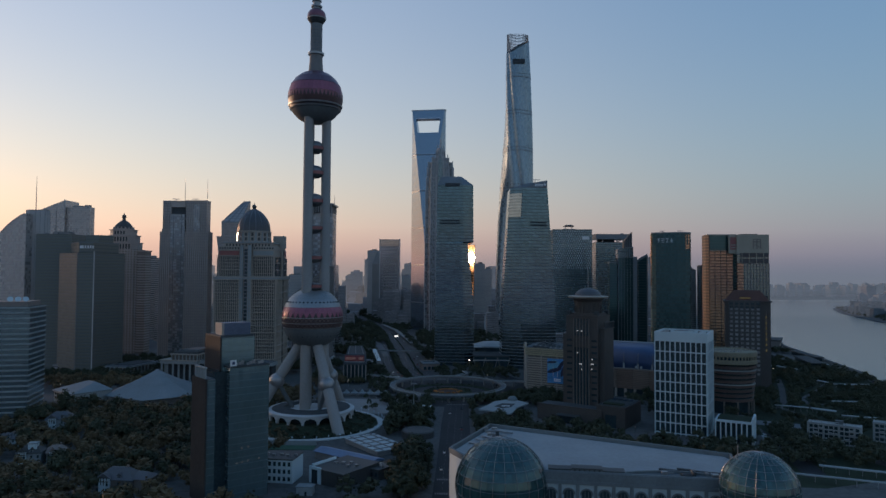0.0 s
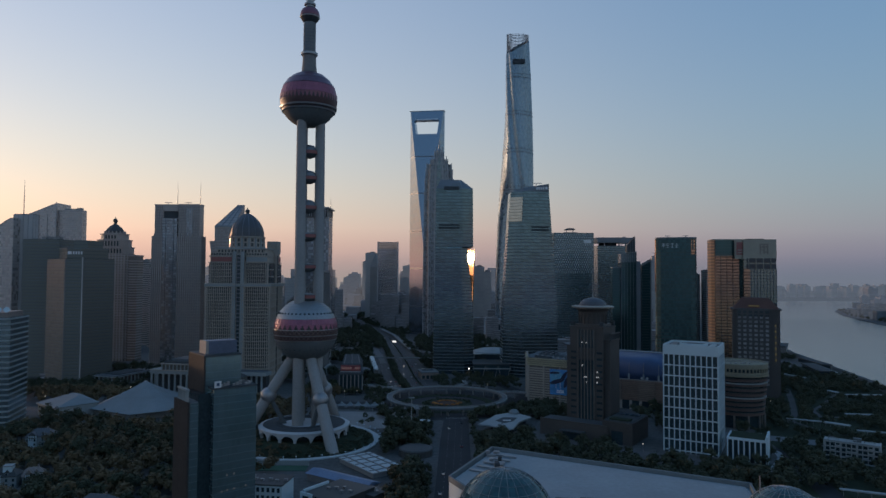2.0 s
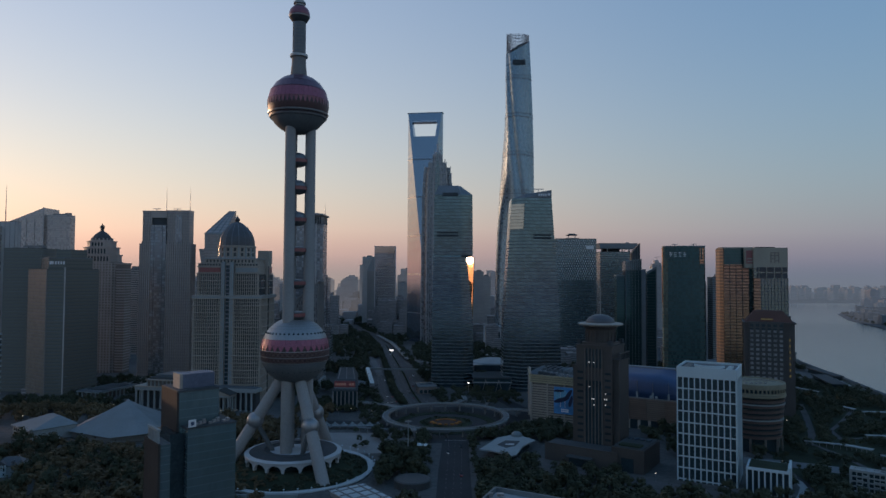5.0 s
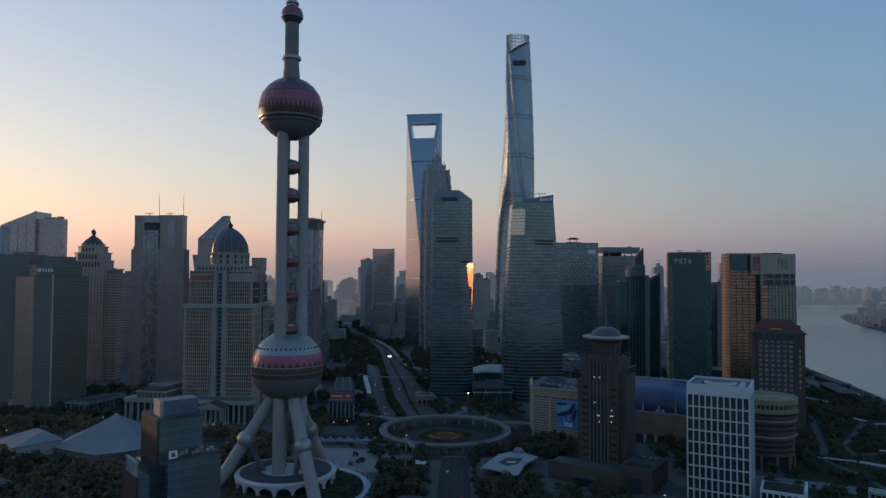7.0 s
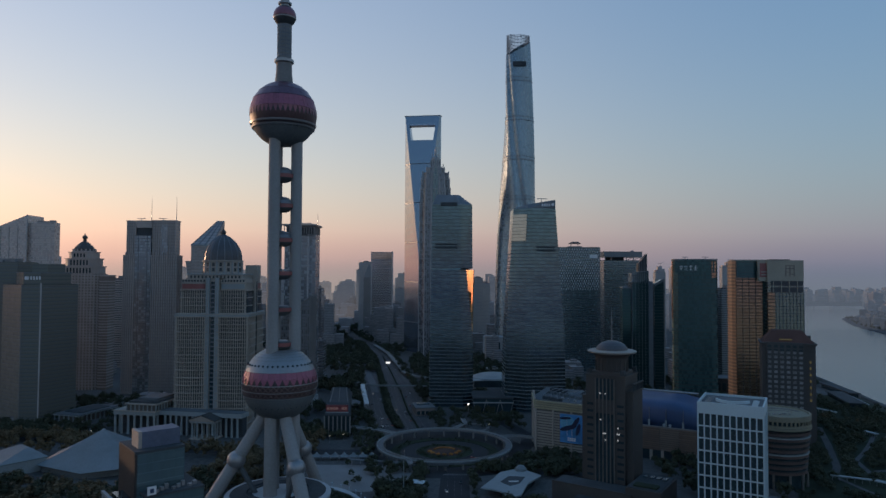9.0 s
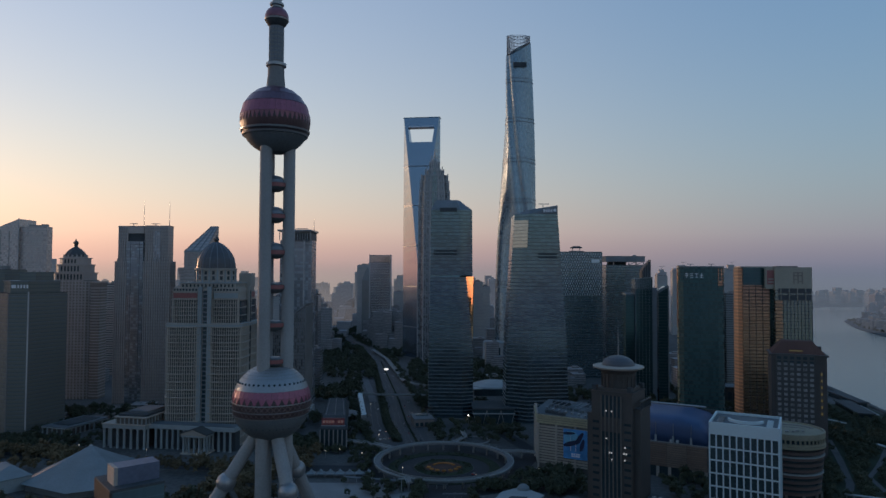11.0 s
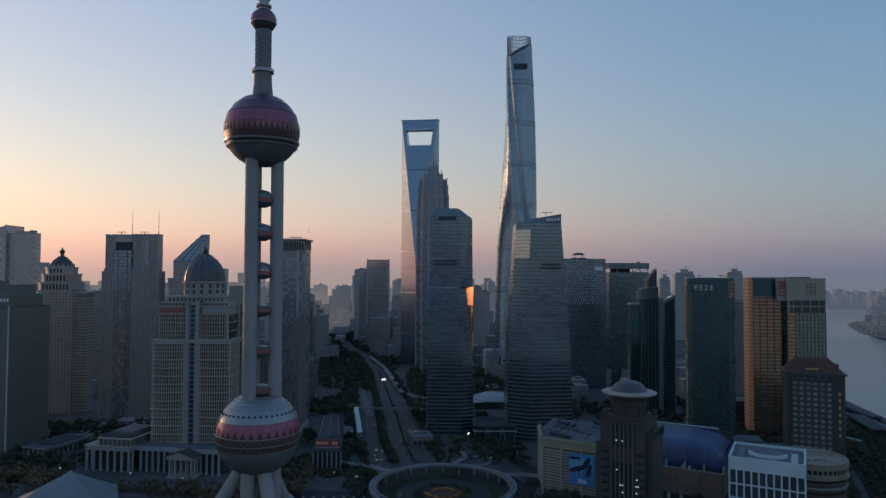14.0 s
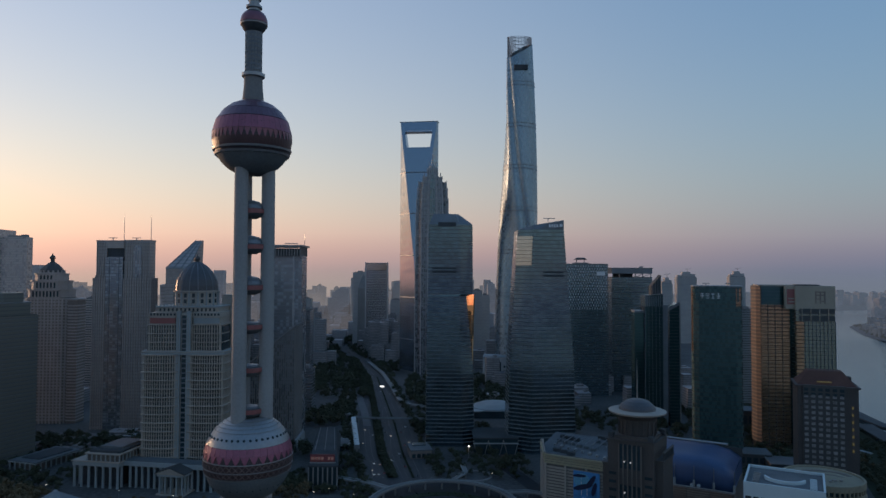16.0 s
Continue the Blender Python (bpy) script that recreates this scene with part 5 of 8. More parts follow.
def stepped_glass_offices():
    """Teal glass blocks with a brown stone flank, turned towards the garden."""
    t = thing("office_building", "stepped teal glass office building with brown stone flank", "office building", -116.0, 367.0, 0, 40)
    brown = plain("matt_brown_stone", (0.048, 0.041, 0.037), 0.9, vary=0.25)
    wing = part("right_wing", box(23, 24, 0, 72, 11.5, 12), G_MIRROR, t)
    part("wing_parapet", box(23.4, 24.4, 72, 72.9, 11.5, 12), M_DARK, wing)
    part("dark_slot", box(6.6, 20, 0, 70, -3.3, 14), M_WIN, t)
    left = part("left_block", box(4.6, 20, 0, 66, -8.9, 13), G_MIRROR, t)
    part("stone_flank", box(1.0, 20.6, 0, 66.6, -11.6, 13), brown, left, "brown stone flank")
    part("block_roof", box(4.4, 19, 66, 66.6, -8.8, 13), M_ROOF, left)
    upper = part("upper_block", box(19, 22, 70, 88, 8, 19), G_MIRROR, t)
    part("upper_stone", box(1.0, 22.4, 66, 88.4, -2.0, 19), brown, upper, "brown stone flank")
    part("roof_rail", box(20, 22.6, 88, 89, 7.6, 19), M_DARK, upper)
    hut = part("roof_box", box(15.5, 9, 89, 95.6, 9.2, 17), plain("dusty_blue_sheet", (0.09, 0.11, 0.16), 0.6), t)
    part("roof_box_end", box(1.4, 9.2, 89, 95.8, 0.8, 17), M_STONE, hut)
    for i in range(7):
        part("louvre", box(0.8, 0.6, 66.6, 72, -11.4, 5 + 2.2 * i), M_PALE_STONE, t)
    part("louvre_cap", box(1.2, 15, 72, 73, -11.4, 11.6), M_PALE_STONE, t)
    sign = part("sign_frame", box(3.4, 0.5, 72.9, 76.2, 2.2, 0.6), M_SIGN, t)
    part("sign_mark", box(1.5, 0.6, 73.7, 75.4, 2.2, 0.5), M_BLUE, sign)
    for i in range(8):
        part("roof_unit", box(1.4, 1.6, 72.9, 73.9 + 0.5 * (i % 3), 5 + 2.2 * i, 3 + 1.2 * (i % 3)), M_STEEL, t)
    for i in range(16):
        part("floor_band", box(23.1, 24.1, 4.3 * i + 3, 4.3 * i + 3.15, 11.5, 12), M_DARK, t)
    for i in range(15):
        part("floor_band", box(4.7, 20.1, 4.3 * i + 3, 4.3 * i + 3.15, -8.9, 13), M_DARK, t)
    lit = glow("office_window_light", (0.9, 0.95, 1.0), 0.007)
    for u, z in ((7.6, 27.4), (11.3, 27.6), (4.9, 19.6), (7.8, 19.8), (11.3, 20), (17.7, 20.4)):
        part("lit_window", box(0.8, 0.3, z, z + 0.9, u, -0.1), lit, t)
    return t


stepped_glass_offices()


# ---- near right ----
def white_grid_block():
    t = thing("office_building", "white gridded office block with dark tall windows", "office building", 193.4, 541.0, 0, -29)
    W, Dp, HT = 39.2, 38.0, 78.5
    part("core", box(W - 1.2, Dp - 1.2, 0, HT - 5.6), M_WIN, t)
    part("crown", box(W, Dp, HT - 6.2, HT - 0.8), M_WHITE, t)
    for s in (-1, 1):
        part("parapet", box(W, 1.0, HT - 0.8, HT + 1.2, 0, s * (Dp / 2 - 0.5)), M_WHITE, t)
        part("parapet", box(1.0, Dp - 2, HT - 0.8, HT + 1.2, s * (W / 2 - 0.5), 0), M_WHITE, t)
    part("roof_deck", box(W - 2, Dp - 2, HT - 0.8, HT - 0.2), M_ROOF, t)
    part("roof_disc", revolve([(9, HT - 0.2), (9, HT + 0.9), (8.6, HT + 1.1)], 36), M_ROOF, t)
    part("roof_arc", slab([(10.5 * math.cos(a), 9.6 * math.sin(a)) for a in [math.pi * (1.05 + 0.9 * i / 14) for i in range(15)]] + [(9.3 * math.cos(a), 8.4 * math.sin(a)) for a in [math.pi * (1.95 - 0.9 * i / 14) for i in range(15)]], HT - 0.2, HT + 1.5), M_WHITE, t)
    for i in range(6):
        part("roof_unit", box(3.4, 0.8, HT - 0.2, HT + 1.0, -14, -12 + 3.2 * i), M_STEEL, t)
        part("roof_unit", box(3.4, 0.8, HT - 0.2, HT + 1.0, 14, -12 + 3.2 * i), M_WHITE, t)
    floors = [1.4 + 7.88 * i for i in range(9)]
    fb = None
    for z in floors:
        if fb is None:
            fb = part("floor_band", box(W, Dp, -0.4, 0.4), M_WHITE, t)
            fb.location = (0, 0, z)
        else:
            again("floor_band", fb.data, t, pose(0, 0, z))
    pm = None
    for i in range(11):
        px = -W / 2 + 0.4 + (W - 0.8) * i / 10
        for py in (-Dp / 2 + 0.4, Dp / 2 - 0.4):
            if pm is None:
                ob = part("pier", box(0.82, 1.0, 0, HT - 6.2), M_WHITE, t)
                ob.location = (px, py, 0)
                pm = ob.data
            else:
                again("pier", pm, t, pose(px, py, 0))
    for i in range(1, 10):
        py = -Dp / 2 + 0.4 + (Dp - 0.8) * i / 10
        for px in (-W / 2 + 0.4, W / 2 - 0.4):
            again("pier", pm, t, pose(px, py, 0, 0, 0, 90))
    wm = None
    for r in range(9):
        for c in range(10):
            px, pz = -W / 2 + 0.4 + (W - 0.8) * (c + 0.5) / 10, 1.9 + 7.88 * r
            if wm is None:
                ob = part("window", box(3.3, 0.2, 0, 6.9), M_WIN, t)
                ob.location = (px, -Dp / 2 + 0.45, pz)
                wm = ob.data
            else:
                again("window", wm, t, pose(px, -Dp / 2 + 0.45, pz))
    # low annex with white uprights
    a = thing("office_annex", "low white annex with tall window bays", "office annex", 221.0, 512.0, 0, -29)
    part("core", box(25, 22, 0, 15), M_WIN, a)
    part("roof", box(26, 23, 15, 16.6), M_WHITE, a)
    part("roof_deck", box(23, 20, 16.6, 16.9), M_GRASS, a)
    part("end_wall", box(1.4, 23, 0, 19, 13, 0), M_WHITE, a)
    for i in range(8):
        part("pier", box(0.9, 1.0, 0, 15, -12.5 + 3.6 * i, -11.3), M_WHITE, a)
    return t


white_grid_block()


def disc_tower():
    granite = plain("hotel_brown_granite", (0.062, 0.056, 0.052), 0.65, vary=0.2, coarse=0.05)
    t = thing("hotel_tower", "brown granite tower with a disc roof, dome and mast", "tower block", 128.3, 597.6, 0, -34)
    core = part("core", box(29, 29, 0, 88), granite, t)
    part("cornice", box(29.8, 29.8, 87.4, 88.6), granite, core)
    part("string_course", box(29.6, 29.6, 64, 64.8), granite, core)
    part("shoulder", box(4.6, 22, 0, 71, -16.8, 0.5), granite, t)
    part("shoulder_cap", box(5.0, 22.6, 71, 72, -16.8, 0.5), granite, t)
    part("shoulder", box(4.6, 22, 0, 77, 16.8, 0.5), granite, t)
    balcony = part("corner_balcony", box(5.8, 23, 77, 78, 17.0, 0.5), granite, t)
    for i in range(8):
        part("baluster", box(0.7, 0.7, 78, 82.6, 19.4, -10 + 3 * i), M_DARK, balcony)
    part("balcony_rail", box(1.2, 23, 82.6, 83.4, 19.4, 0.5), granite, balcony)
    part("recess", box(14.6, 0.8, 5, 86, 0, -14.6), M_WIN, t)
    part("recess_panel", box(14.6, 0.9, 61, 71, 0, -14.8), granite, t)
    for i in range(6):
        part("fin", box(0.7, 1.3, 5, 86, -7.0 + 2.8 * i, -15.2), M_WORN_STONE, t)
    pane = None
    for i in range(13):
        for s in (-1, 1):
            px, pz = s * 11.3, 5 + 5.1 * i
            if pane is None:
                ob = part("window", box(4.6, 0.5, 0, 1.7), M_WIN, t)
                ob.location = (px, -14.5, pz)
                pane = ob.data
            else:
                again("window", pane, t, pose(px, -14.5, pz))
    part("terrace", box(25, 25, 88, 90.6), granite, t)
    for s in (-1, 1):
        for e in (-1, 1):
            part("corner_urn", box(3.4, 3.4, 89.2, 92.4, s * 12.6, e * 12.6), M_DARK, t)
    part("drum", revolve([(11.0, 90), (11.2, 96), (12.0, 100.5), (13.4, 102.6), (13.4, 103.2)], 32), granite, t)
    for i in range(20):
        a = 2 * math.pi * i / 20
        ob = part("drum_pier", box(0.9, 0.8, 90, 100), granite, t)
        ob.matrix_basis = pose(11.5 * math.cos(a), 11.5 * math.sin(a), 0, 0, 0, math.degrees(a))
    part("disc_roof", revolve([(13, 103), (17.6, 104.0), (18.0, 105.0), (16.8, 105.5), (11.6, 105.8)], 56), M_STONE, t)
    part("dome", revolve([(11.6, 105.6), (11.2, 107.2), (9.8, 109.2), (7.2, 111), (4, 112.1), (0.8, 112.5)], 36), M_SLATE, t)
    part("mast", revolve([(0.45, 112), (0.3, 125), (0.1, 138)], 6), M_STEEL, t)
    pod = thing("hotel_podium", "brown granite hotel podium with planted terraces", "podium", 128.3, 597.6, 0, -34)
    part("block", box(58, 20, 0, 12, -3, -26), granite, pod)
    part("roof", box(56, 18, 12, 12.5, -3, -26), M_DARK, pod)
    part("parapet", box(58, 0.8, 12, 13.4, -3, -35.8), granite, pod)
    part("side_block", box(24, 40, 0, 17, 33, -14), granite, pod)
    part("side_roof", box(22, 38, 17, 17.5, 33, -14), M_DARK, pod)
    part("roof_planting", box(16, 8, 17.5, 18.6, 33, -26), M_GRASS, pod)
    part("entrance", box(16, 5, 0, 6, -2, -38), M_WIN, pod)
    part("entrance_canopy", box(20, 8, 6, 6.8, -2, -38.5), M_DARK, pod)
    part("gateway", box(9, 0.6, 0, 10, 33, -34.2), M_WIN, pod)
    for i in range(4):
        part("skylight", box(3, 5, 17.5, 18.3, 26 + 4.6 * i, -4), M_WIN, pod)
    glow_m = glow("lit_window", (0.9, 0.95, 1.0), 0.04)
    for px, pz in ((-3.4, 75), (0.6, 75), (-3.2, 56), (-1, 46.5), (0.4, 46.5), (0.6, 42), (-3.4, 9)):
        part("lit_window", box(0.9, 0.5, pz, pz + 0.8, px, -15.9), glow_m, t)
    for px, pz in ((9.6, 51), (9.0, 46.8), (10.4, 46.8), (9.4, 42.4)):
        part("lit_window", box(0.9, 0.4, pz, pz + 1.0, px, -14.9), glow_m, t)
    return t


disc_tower()




def hip_roof_hotel():
    t = thing("hotel", "red granite hotel tower with hipped roof and white windows", "hotel", 339.0, 757.0, 0, -22)
    part("body", box(46, 36, 0, 95, 2, 0), M_HOTEL, t)
    part("bay", box(32, 2.4, 0, 97, -1, -18.6), M_BROWN, t)
    part("cornice", box(49, 39, 95, 96.6, 2, 0), M_HOTEL, t)
    part("hip_roof", loft(bmesh.new(), [(96.6, rect(45, 34, 2, 0)), (108, rect(26, 12, 2, 0))]), M_ROOF_TILE, t)
    part("turret", box(6, 8, 95, 102, 21, 10), M_BROWN, t)
    w_mat = plain("pale_window", (0.19, 0.195, 0.2), 0.35, vary=0.5, coarse=0.3)
    first = None
    for c in range(6):
        for r in range(16):
            px, pz = -14.5 + 5.4 * c, 16 + 4.7 * r
            if first is None:
                ob = part("window", box(3.0, 0.4, 0, 2.4), w_mat, t)
                ob.location = (px, -20.0, pz)
                first = ob.data
            else:
                again("window", first, t, pose(px, -20.0, pz))
    for c in range(6):
        for r in range(2):
            part("attic_window", box(3.2, 0.4, 88 + 4 * r, 90.6 + 4 * r, -14.5 + 5.4 * c, -20.0), M_WIN, t)
    y_mat = glow("yellow_sign_light", (1.0, 0.78, 0.2), 0.007)
    for i in range(7):
        part("sign_bar", box(1.6, 0.3, 42 + 6 * i, 44.4 + 6 * i, 20.5, -18.3), y_mat, t)
    part("roof_sign", box(11, 0.3, 99.0, 100.2, 0, -15.5), y_mat, t)
    return t


hip_roof_hotel()


def tiered_round_block():
    t = thing("round_building", "round office building with red-brown tiers and a yellow stone crown", "office building", 263.0, 625.0)
    tier_mat = plain("red_brown_cladding", (0.085, 0.058, 0.052), 0.6, vary=0.25)
    crown_mat = plain("yellow_stone", (0.2, 0.185, 0.13), 0.7)
    part("drum", revolve([(19.5, 0), (19.5, 11), (21.2, 11.2), (22, 46)], 40), M_WIN, t)
    for i in range(8):
        r, z = 22.0 + 0.35 * i, 11 + 4.2 * i
        part("tier", revolve([(r - 0.8, z), (r, z + 0.2), (r, z + 2.2), (r - 0.8, z + 2.5)], 56), tier_mat, t)
        if i in (3, 6):
            part("tier_lip", revolve([(r - 0.3, z + 2.3), (r + 0.7, z + 2.35), (r + 0.7, z + 3.1), (r - 0.3, z + 3.2)], 56), M_PALE_STONE, t)
        else:
            part("tier_lip", revolve([(r - 0.3, z + 2.4), (r + 0.4, z + 2.45), (r + 0.4, z + 2.7), (r - 0.3, z + 2.8)], 56), M_BROWN, t)
    part("top_ring", revolve([(23.4, 44.2), (25.6, 44.8), (25.6, 46.4), (24.6, 46.8)], 56), crown_mat, t)
    part("crown_sill", revolve([(24.0, 46.6), (25.2, 46.8), (25.2, 48.2), (24.0, 48.4)], 56), crown_mat, t)
    part("crown_glass", revolve([(23.9, 48), (23.9, 51.6)], 48), M_WIN, t)
    part("crown", revolve([(24.0, 51.2), (25.3, 51.4), (25.3, 55.2), (25, 55.6), (23.6, 55.6), (23.4, 54.6)], 56), crown_mat, t)
    for i in range(48):
        a = 2 * math.pi * i / 48
        ob = part("crown_post", box(0.9, 1.1, 48, 51.4), crown_mat, t)
        ob.matrix_basis = pose(24.6 * math.cos(a), 24.6 * math.sin(a), 0, 0, 0, math.degrees(a))
    part("roof_garden", revolve([(23.4, 53.6), (23.4, 54.4)], 40), M_GRASS, t)
    part("garden_path", slab([(20 * math.cos(0.3 * i), 16 * math.sin(0.3 * i)) for i in range(8)] + [(17 * math.cos(0.3 * i), 13 * math.sin(0.3 * i)) for i in range(7, -1, -1)], 54.4, 54.8), M_WORN_STONE, t)
    part("garden_path", slab([(14, -2), (10, 4), (2, 7), (-8, 6), (-8, 4.4), (2, 5.2), (9, 2.6), (12.4, -2)], 54.4, 54.75), M_WORN_STONE, t)
    for i in range(5):
        part("roof_unit", box(1.6 + i % 2, 1.2, 54.4, 55.8, -10 + 4 * i, -10 - i % 3), M_STEEL, t)
    for i in range(12):
        a = 2 * math.pi * i / 12
        part("column", revolve([(0.9, 0), (0.9, 11.5)], 10, None, 22.0 * math.cos(a), 22.0 * math.sin(a)), M_WORN_STONE, t)
    return t


tiered_round_block()


def shopping_mall():
    t = thing("shopping_mall", "beige shopping mall with lit cornice and blue curved roof", "mall", 88.0, 712.0, 0, -30)
    yel = plain("yellow_cornice", (0.33, 0.3, 0.2), 0.6)
    foot = [(0, 0), (55, 0), (55, 84), (-22, 84), (-16, 34)]
    part("body", slab(foot, 0, 39.5), M_WORN_STONE, t)
    part("roof", slab(grown(foot, -1.0), 39.5, 44.6), M_ROOF, t)

    def along(p, q, out=0.9):
        p, q = Vector(p), Vector(q)
        d = (q - p).normalized()
        n = Vector((d.y, -d.x))
        return [tuple(p + n * out), tuple(q + n * out), tuple(q - n * 0.6), tuple(p - n * 0.6)]

    for a, b in (((-16, 34), (0, 0)), ((0, 0), (55, 0))):
        part("cornice_back", slab(along(a, b, 0.4), 39.5, 47.4), M_WORN_STONE, t)
        for i in range(4):
            part("cornice_stripe", slab(along(a, b, 1.1 + 0.25 * i), 39.6 + 2.0 * i, 41.0 + 2.0 * i), yel, t)
        for i in range(14):
            part("louvre", slab(along(a, b), 5 + 2.4 * i, 6.4 + 2.4 * i), M_STONE, t)
    for u in (0.6, 17, 34, 53):
        part("wall_pier", box(1.3, 1.6, 0, 39.6, u, -0.9), M_STONE, t)
    part("corner_pier", box(2.4, 2.4, 0, 49, -16, 34), M_STONE, t)
    part("edge_coping", rod(bmesh.new(), (-16, 34, 48.6), (0, -1.2, 47.8), 0.7, 0.7, 6), M_STONE, t)
    # advertising screen: blue sheet with a dark sweeping leaf shape and bars
    scr = part("screen", box(21, 0.6, 12.5, 37.5, 34.5, -1.9), plain("blue_poster", (0.05, 0.2, 0.42), 0.4, vary=0.5, fine=0.2, coarse=0.08), t, "large blue printed poster")
    ink = plain("navy_ink", (0.01, 0.02, 0.06), 0.5)
    halo = bmesh.new()
    loft(halo, [(0, [(31 + 6.6 * math.cos(0.26 * i), -2.3, 30 + 6.2 * math.sin(0.26 * i)) for i in range(24)]), (0, [(31 + 6.6 * math.cos(0.26 * i), -2.5, 30 + 6.2 * math.sin(0.26 * i)) for i in range(24)])])
    part("poster_disc", halo, plain("pale_blue_ink", (0.13, 0.38, 0.55), 0.5), scr)
    for leaf, (cu, cz, L, w, tilt) in enumerate(((31, 25.5, 9, 2.0, 18), (38, 30, 7, 1.9, 58), (40.6, 24.5, 6, 1.7, 75), (28.6, 34, 6, 1.2, 5))):
        c, sn = math.cos(radians(tilt)), math.sin(radians(tilt))
        ring = [(L * math.cos(0.4 * i) * (1 if math.cos(0.4 * i) > 0 else 0.8), w * math.sin(0.4 * i)) for i in range(16)]
        bm = bmesh.new()
        loft(bm, [(0, [(cu + p * c - q * sn, yy, cz + p * sn + q * c) for p, q in ring]) for yy in (-2.55 - 0.02 * leaf, -2.75 - 0.02 * leaf)])
        part("poster_leaf", bm, ink, scr)
    for i in range(4):
        for k in range(2):
            part("sign_bar", box(1.5, 0.3, 14.4 + 1.7 * k, 15.6 + 1.7 * k, 32 + 1.9 * i, -2.3), M_SIGN, scr)
    for u in (30.5, 35.0):
        part("poster_line", box(0.3, 0.3, 19, 34, u, -2.35), M_SIGN, scr)
    # lower wing under the blue roof
    part("wing_body", box(82, 62, 0, 29, 96.2, 61), M_WORN_STONE, t)
    part("wing_glass", box(82, 0.8, 0.2, 8.4, 96.2, 29.6), M_WIN, t)
    for i in range(9):
        part("wing_column", box(2.4, 1.6, 0, 8.4, 58 + 9.6 * i, 29.0), M_STONE, t)
    tan = plain("tan_louvre", (0.22, 0.17, 0.14), 0.7, vary=0.2)
    for j in range(5):
        mat = M_TERRACOTTA if j % 2 == 0 else tan
        for i in range(11):
            part("louvre", box(15.6, 0.9, 8.8 + 1.8 * i, 9.9 + 1.8 * i, 63 + 16.2 * j, 29.4), mat, t)
    part("wing_ledge", box(82.6, 2.4, 28.2, 29.2, 96.2, 29.4), M_CONCRETE, t)
    # blue roof: a steep curved front, then a long gentle back
    prof = [(30.4, 29.2), (30.6, 36), (31.2, 42.5), (32.6, 47), (35.2, 49.4), (42, 50.8), (56, 51.6), (74, 51), (92, 49)]
    drop = [(0.0, 0.0), (0.72, 0.0), (0.9, 3.0), (1.0, 8.5)]
    bm = bmesh.new()
    rows = []
    for v, z in prof:
        line = [(55.4 + 81.6 * f, v, max(29.2, z - e * min(1.0, (z - 29.2) / 18))) for f, e in drop]
        rows.append([bm.verts.new(p) for p in line])
    for a, b in zip(rows, rows[1:]):
        for i in range(len(drop) - 1):
            bm.faces.new((a[i], a[i + 1], b[i + 1], b[i]))
    roof = part("blue_roof", bm, M_BLUE, t, "blue curved sheet roof")
    for f in roof.data.polygons:
        f.use_smooth = True
    roof.modifiers.new("thick", "SOLIDIFY").thickness = 0.6
    part("gable", slab([(136.2, 33), (136.8, 33), (136.8, 91), (136.2, 91)], 29, 40), M_BLUE, t)
    part("back_wall", box(82, 0.8, 29, 48.4, 96.2, 91.4), M_BROWN, t)
    part("ridge_duct", rod(bmesh.new(), (60, 93, 49.6), (126, 93, 49.6), 1.0, 1.0, 8), M_STEEL, t)
    for i in range(6):
        strut = part("roof_strut", rod(bmesh.new(), (66 + 14.3 * i, 29.6, 30), (66 + 14.3 * i, 30.4, 45), 0.28, 0.28, 6), M_SPANDREL, t)
        part("strut_foot", box(1.5, 1.5, 29.2, 34.5, 66 + 14.3 * i, 29.2), M_PALE_STONE, strut)
    for u in (107.5, 112.5):
        dish = part("roof_dish", revolve([(0.2, 0), (1.0, 0.25), (1.35, 0.6)], 16), M_PALE_STONE, t)
        dish.matrix_basis = pose(u, 28.6, 30.8, 70, 0, 0)
    for i in range(9):
        part("roof_frame", box(0.5, 26, 47.4, 48.0, -4 + 6 * i, 52), M_SPANDREL, t)
        part("frame_leg", box(0.5, 0.5, 44.6, 47.5, -4 + 6 * i, 40), M_SPANDREL, t)
    for i in range(30):
        part("roof_unit", box(2 + 2 * (i % 3), 2 + (i % 2) * 2, 44.6, 46.3 + (i % 3) * 0.6, -8 + (i * 37 % 59), 12 + (i * 23 % 66)), (M_STEEL, M_ROOF, M_DARK)[i % 3], t)
    return t


shopping_mall()


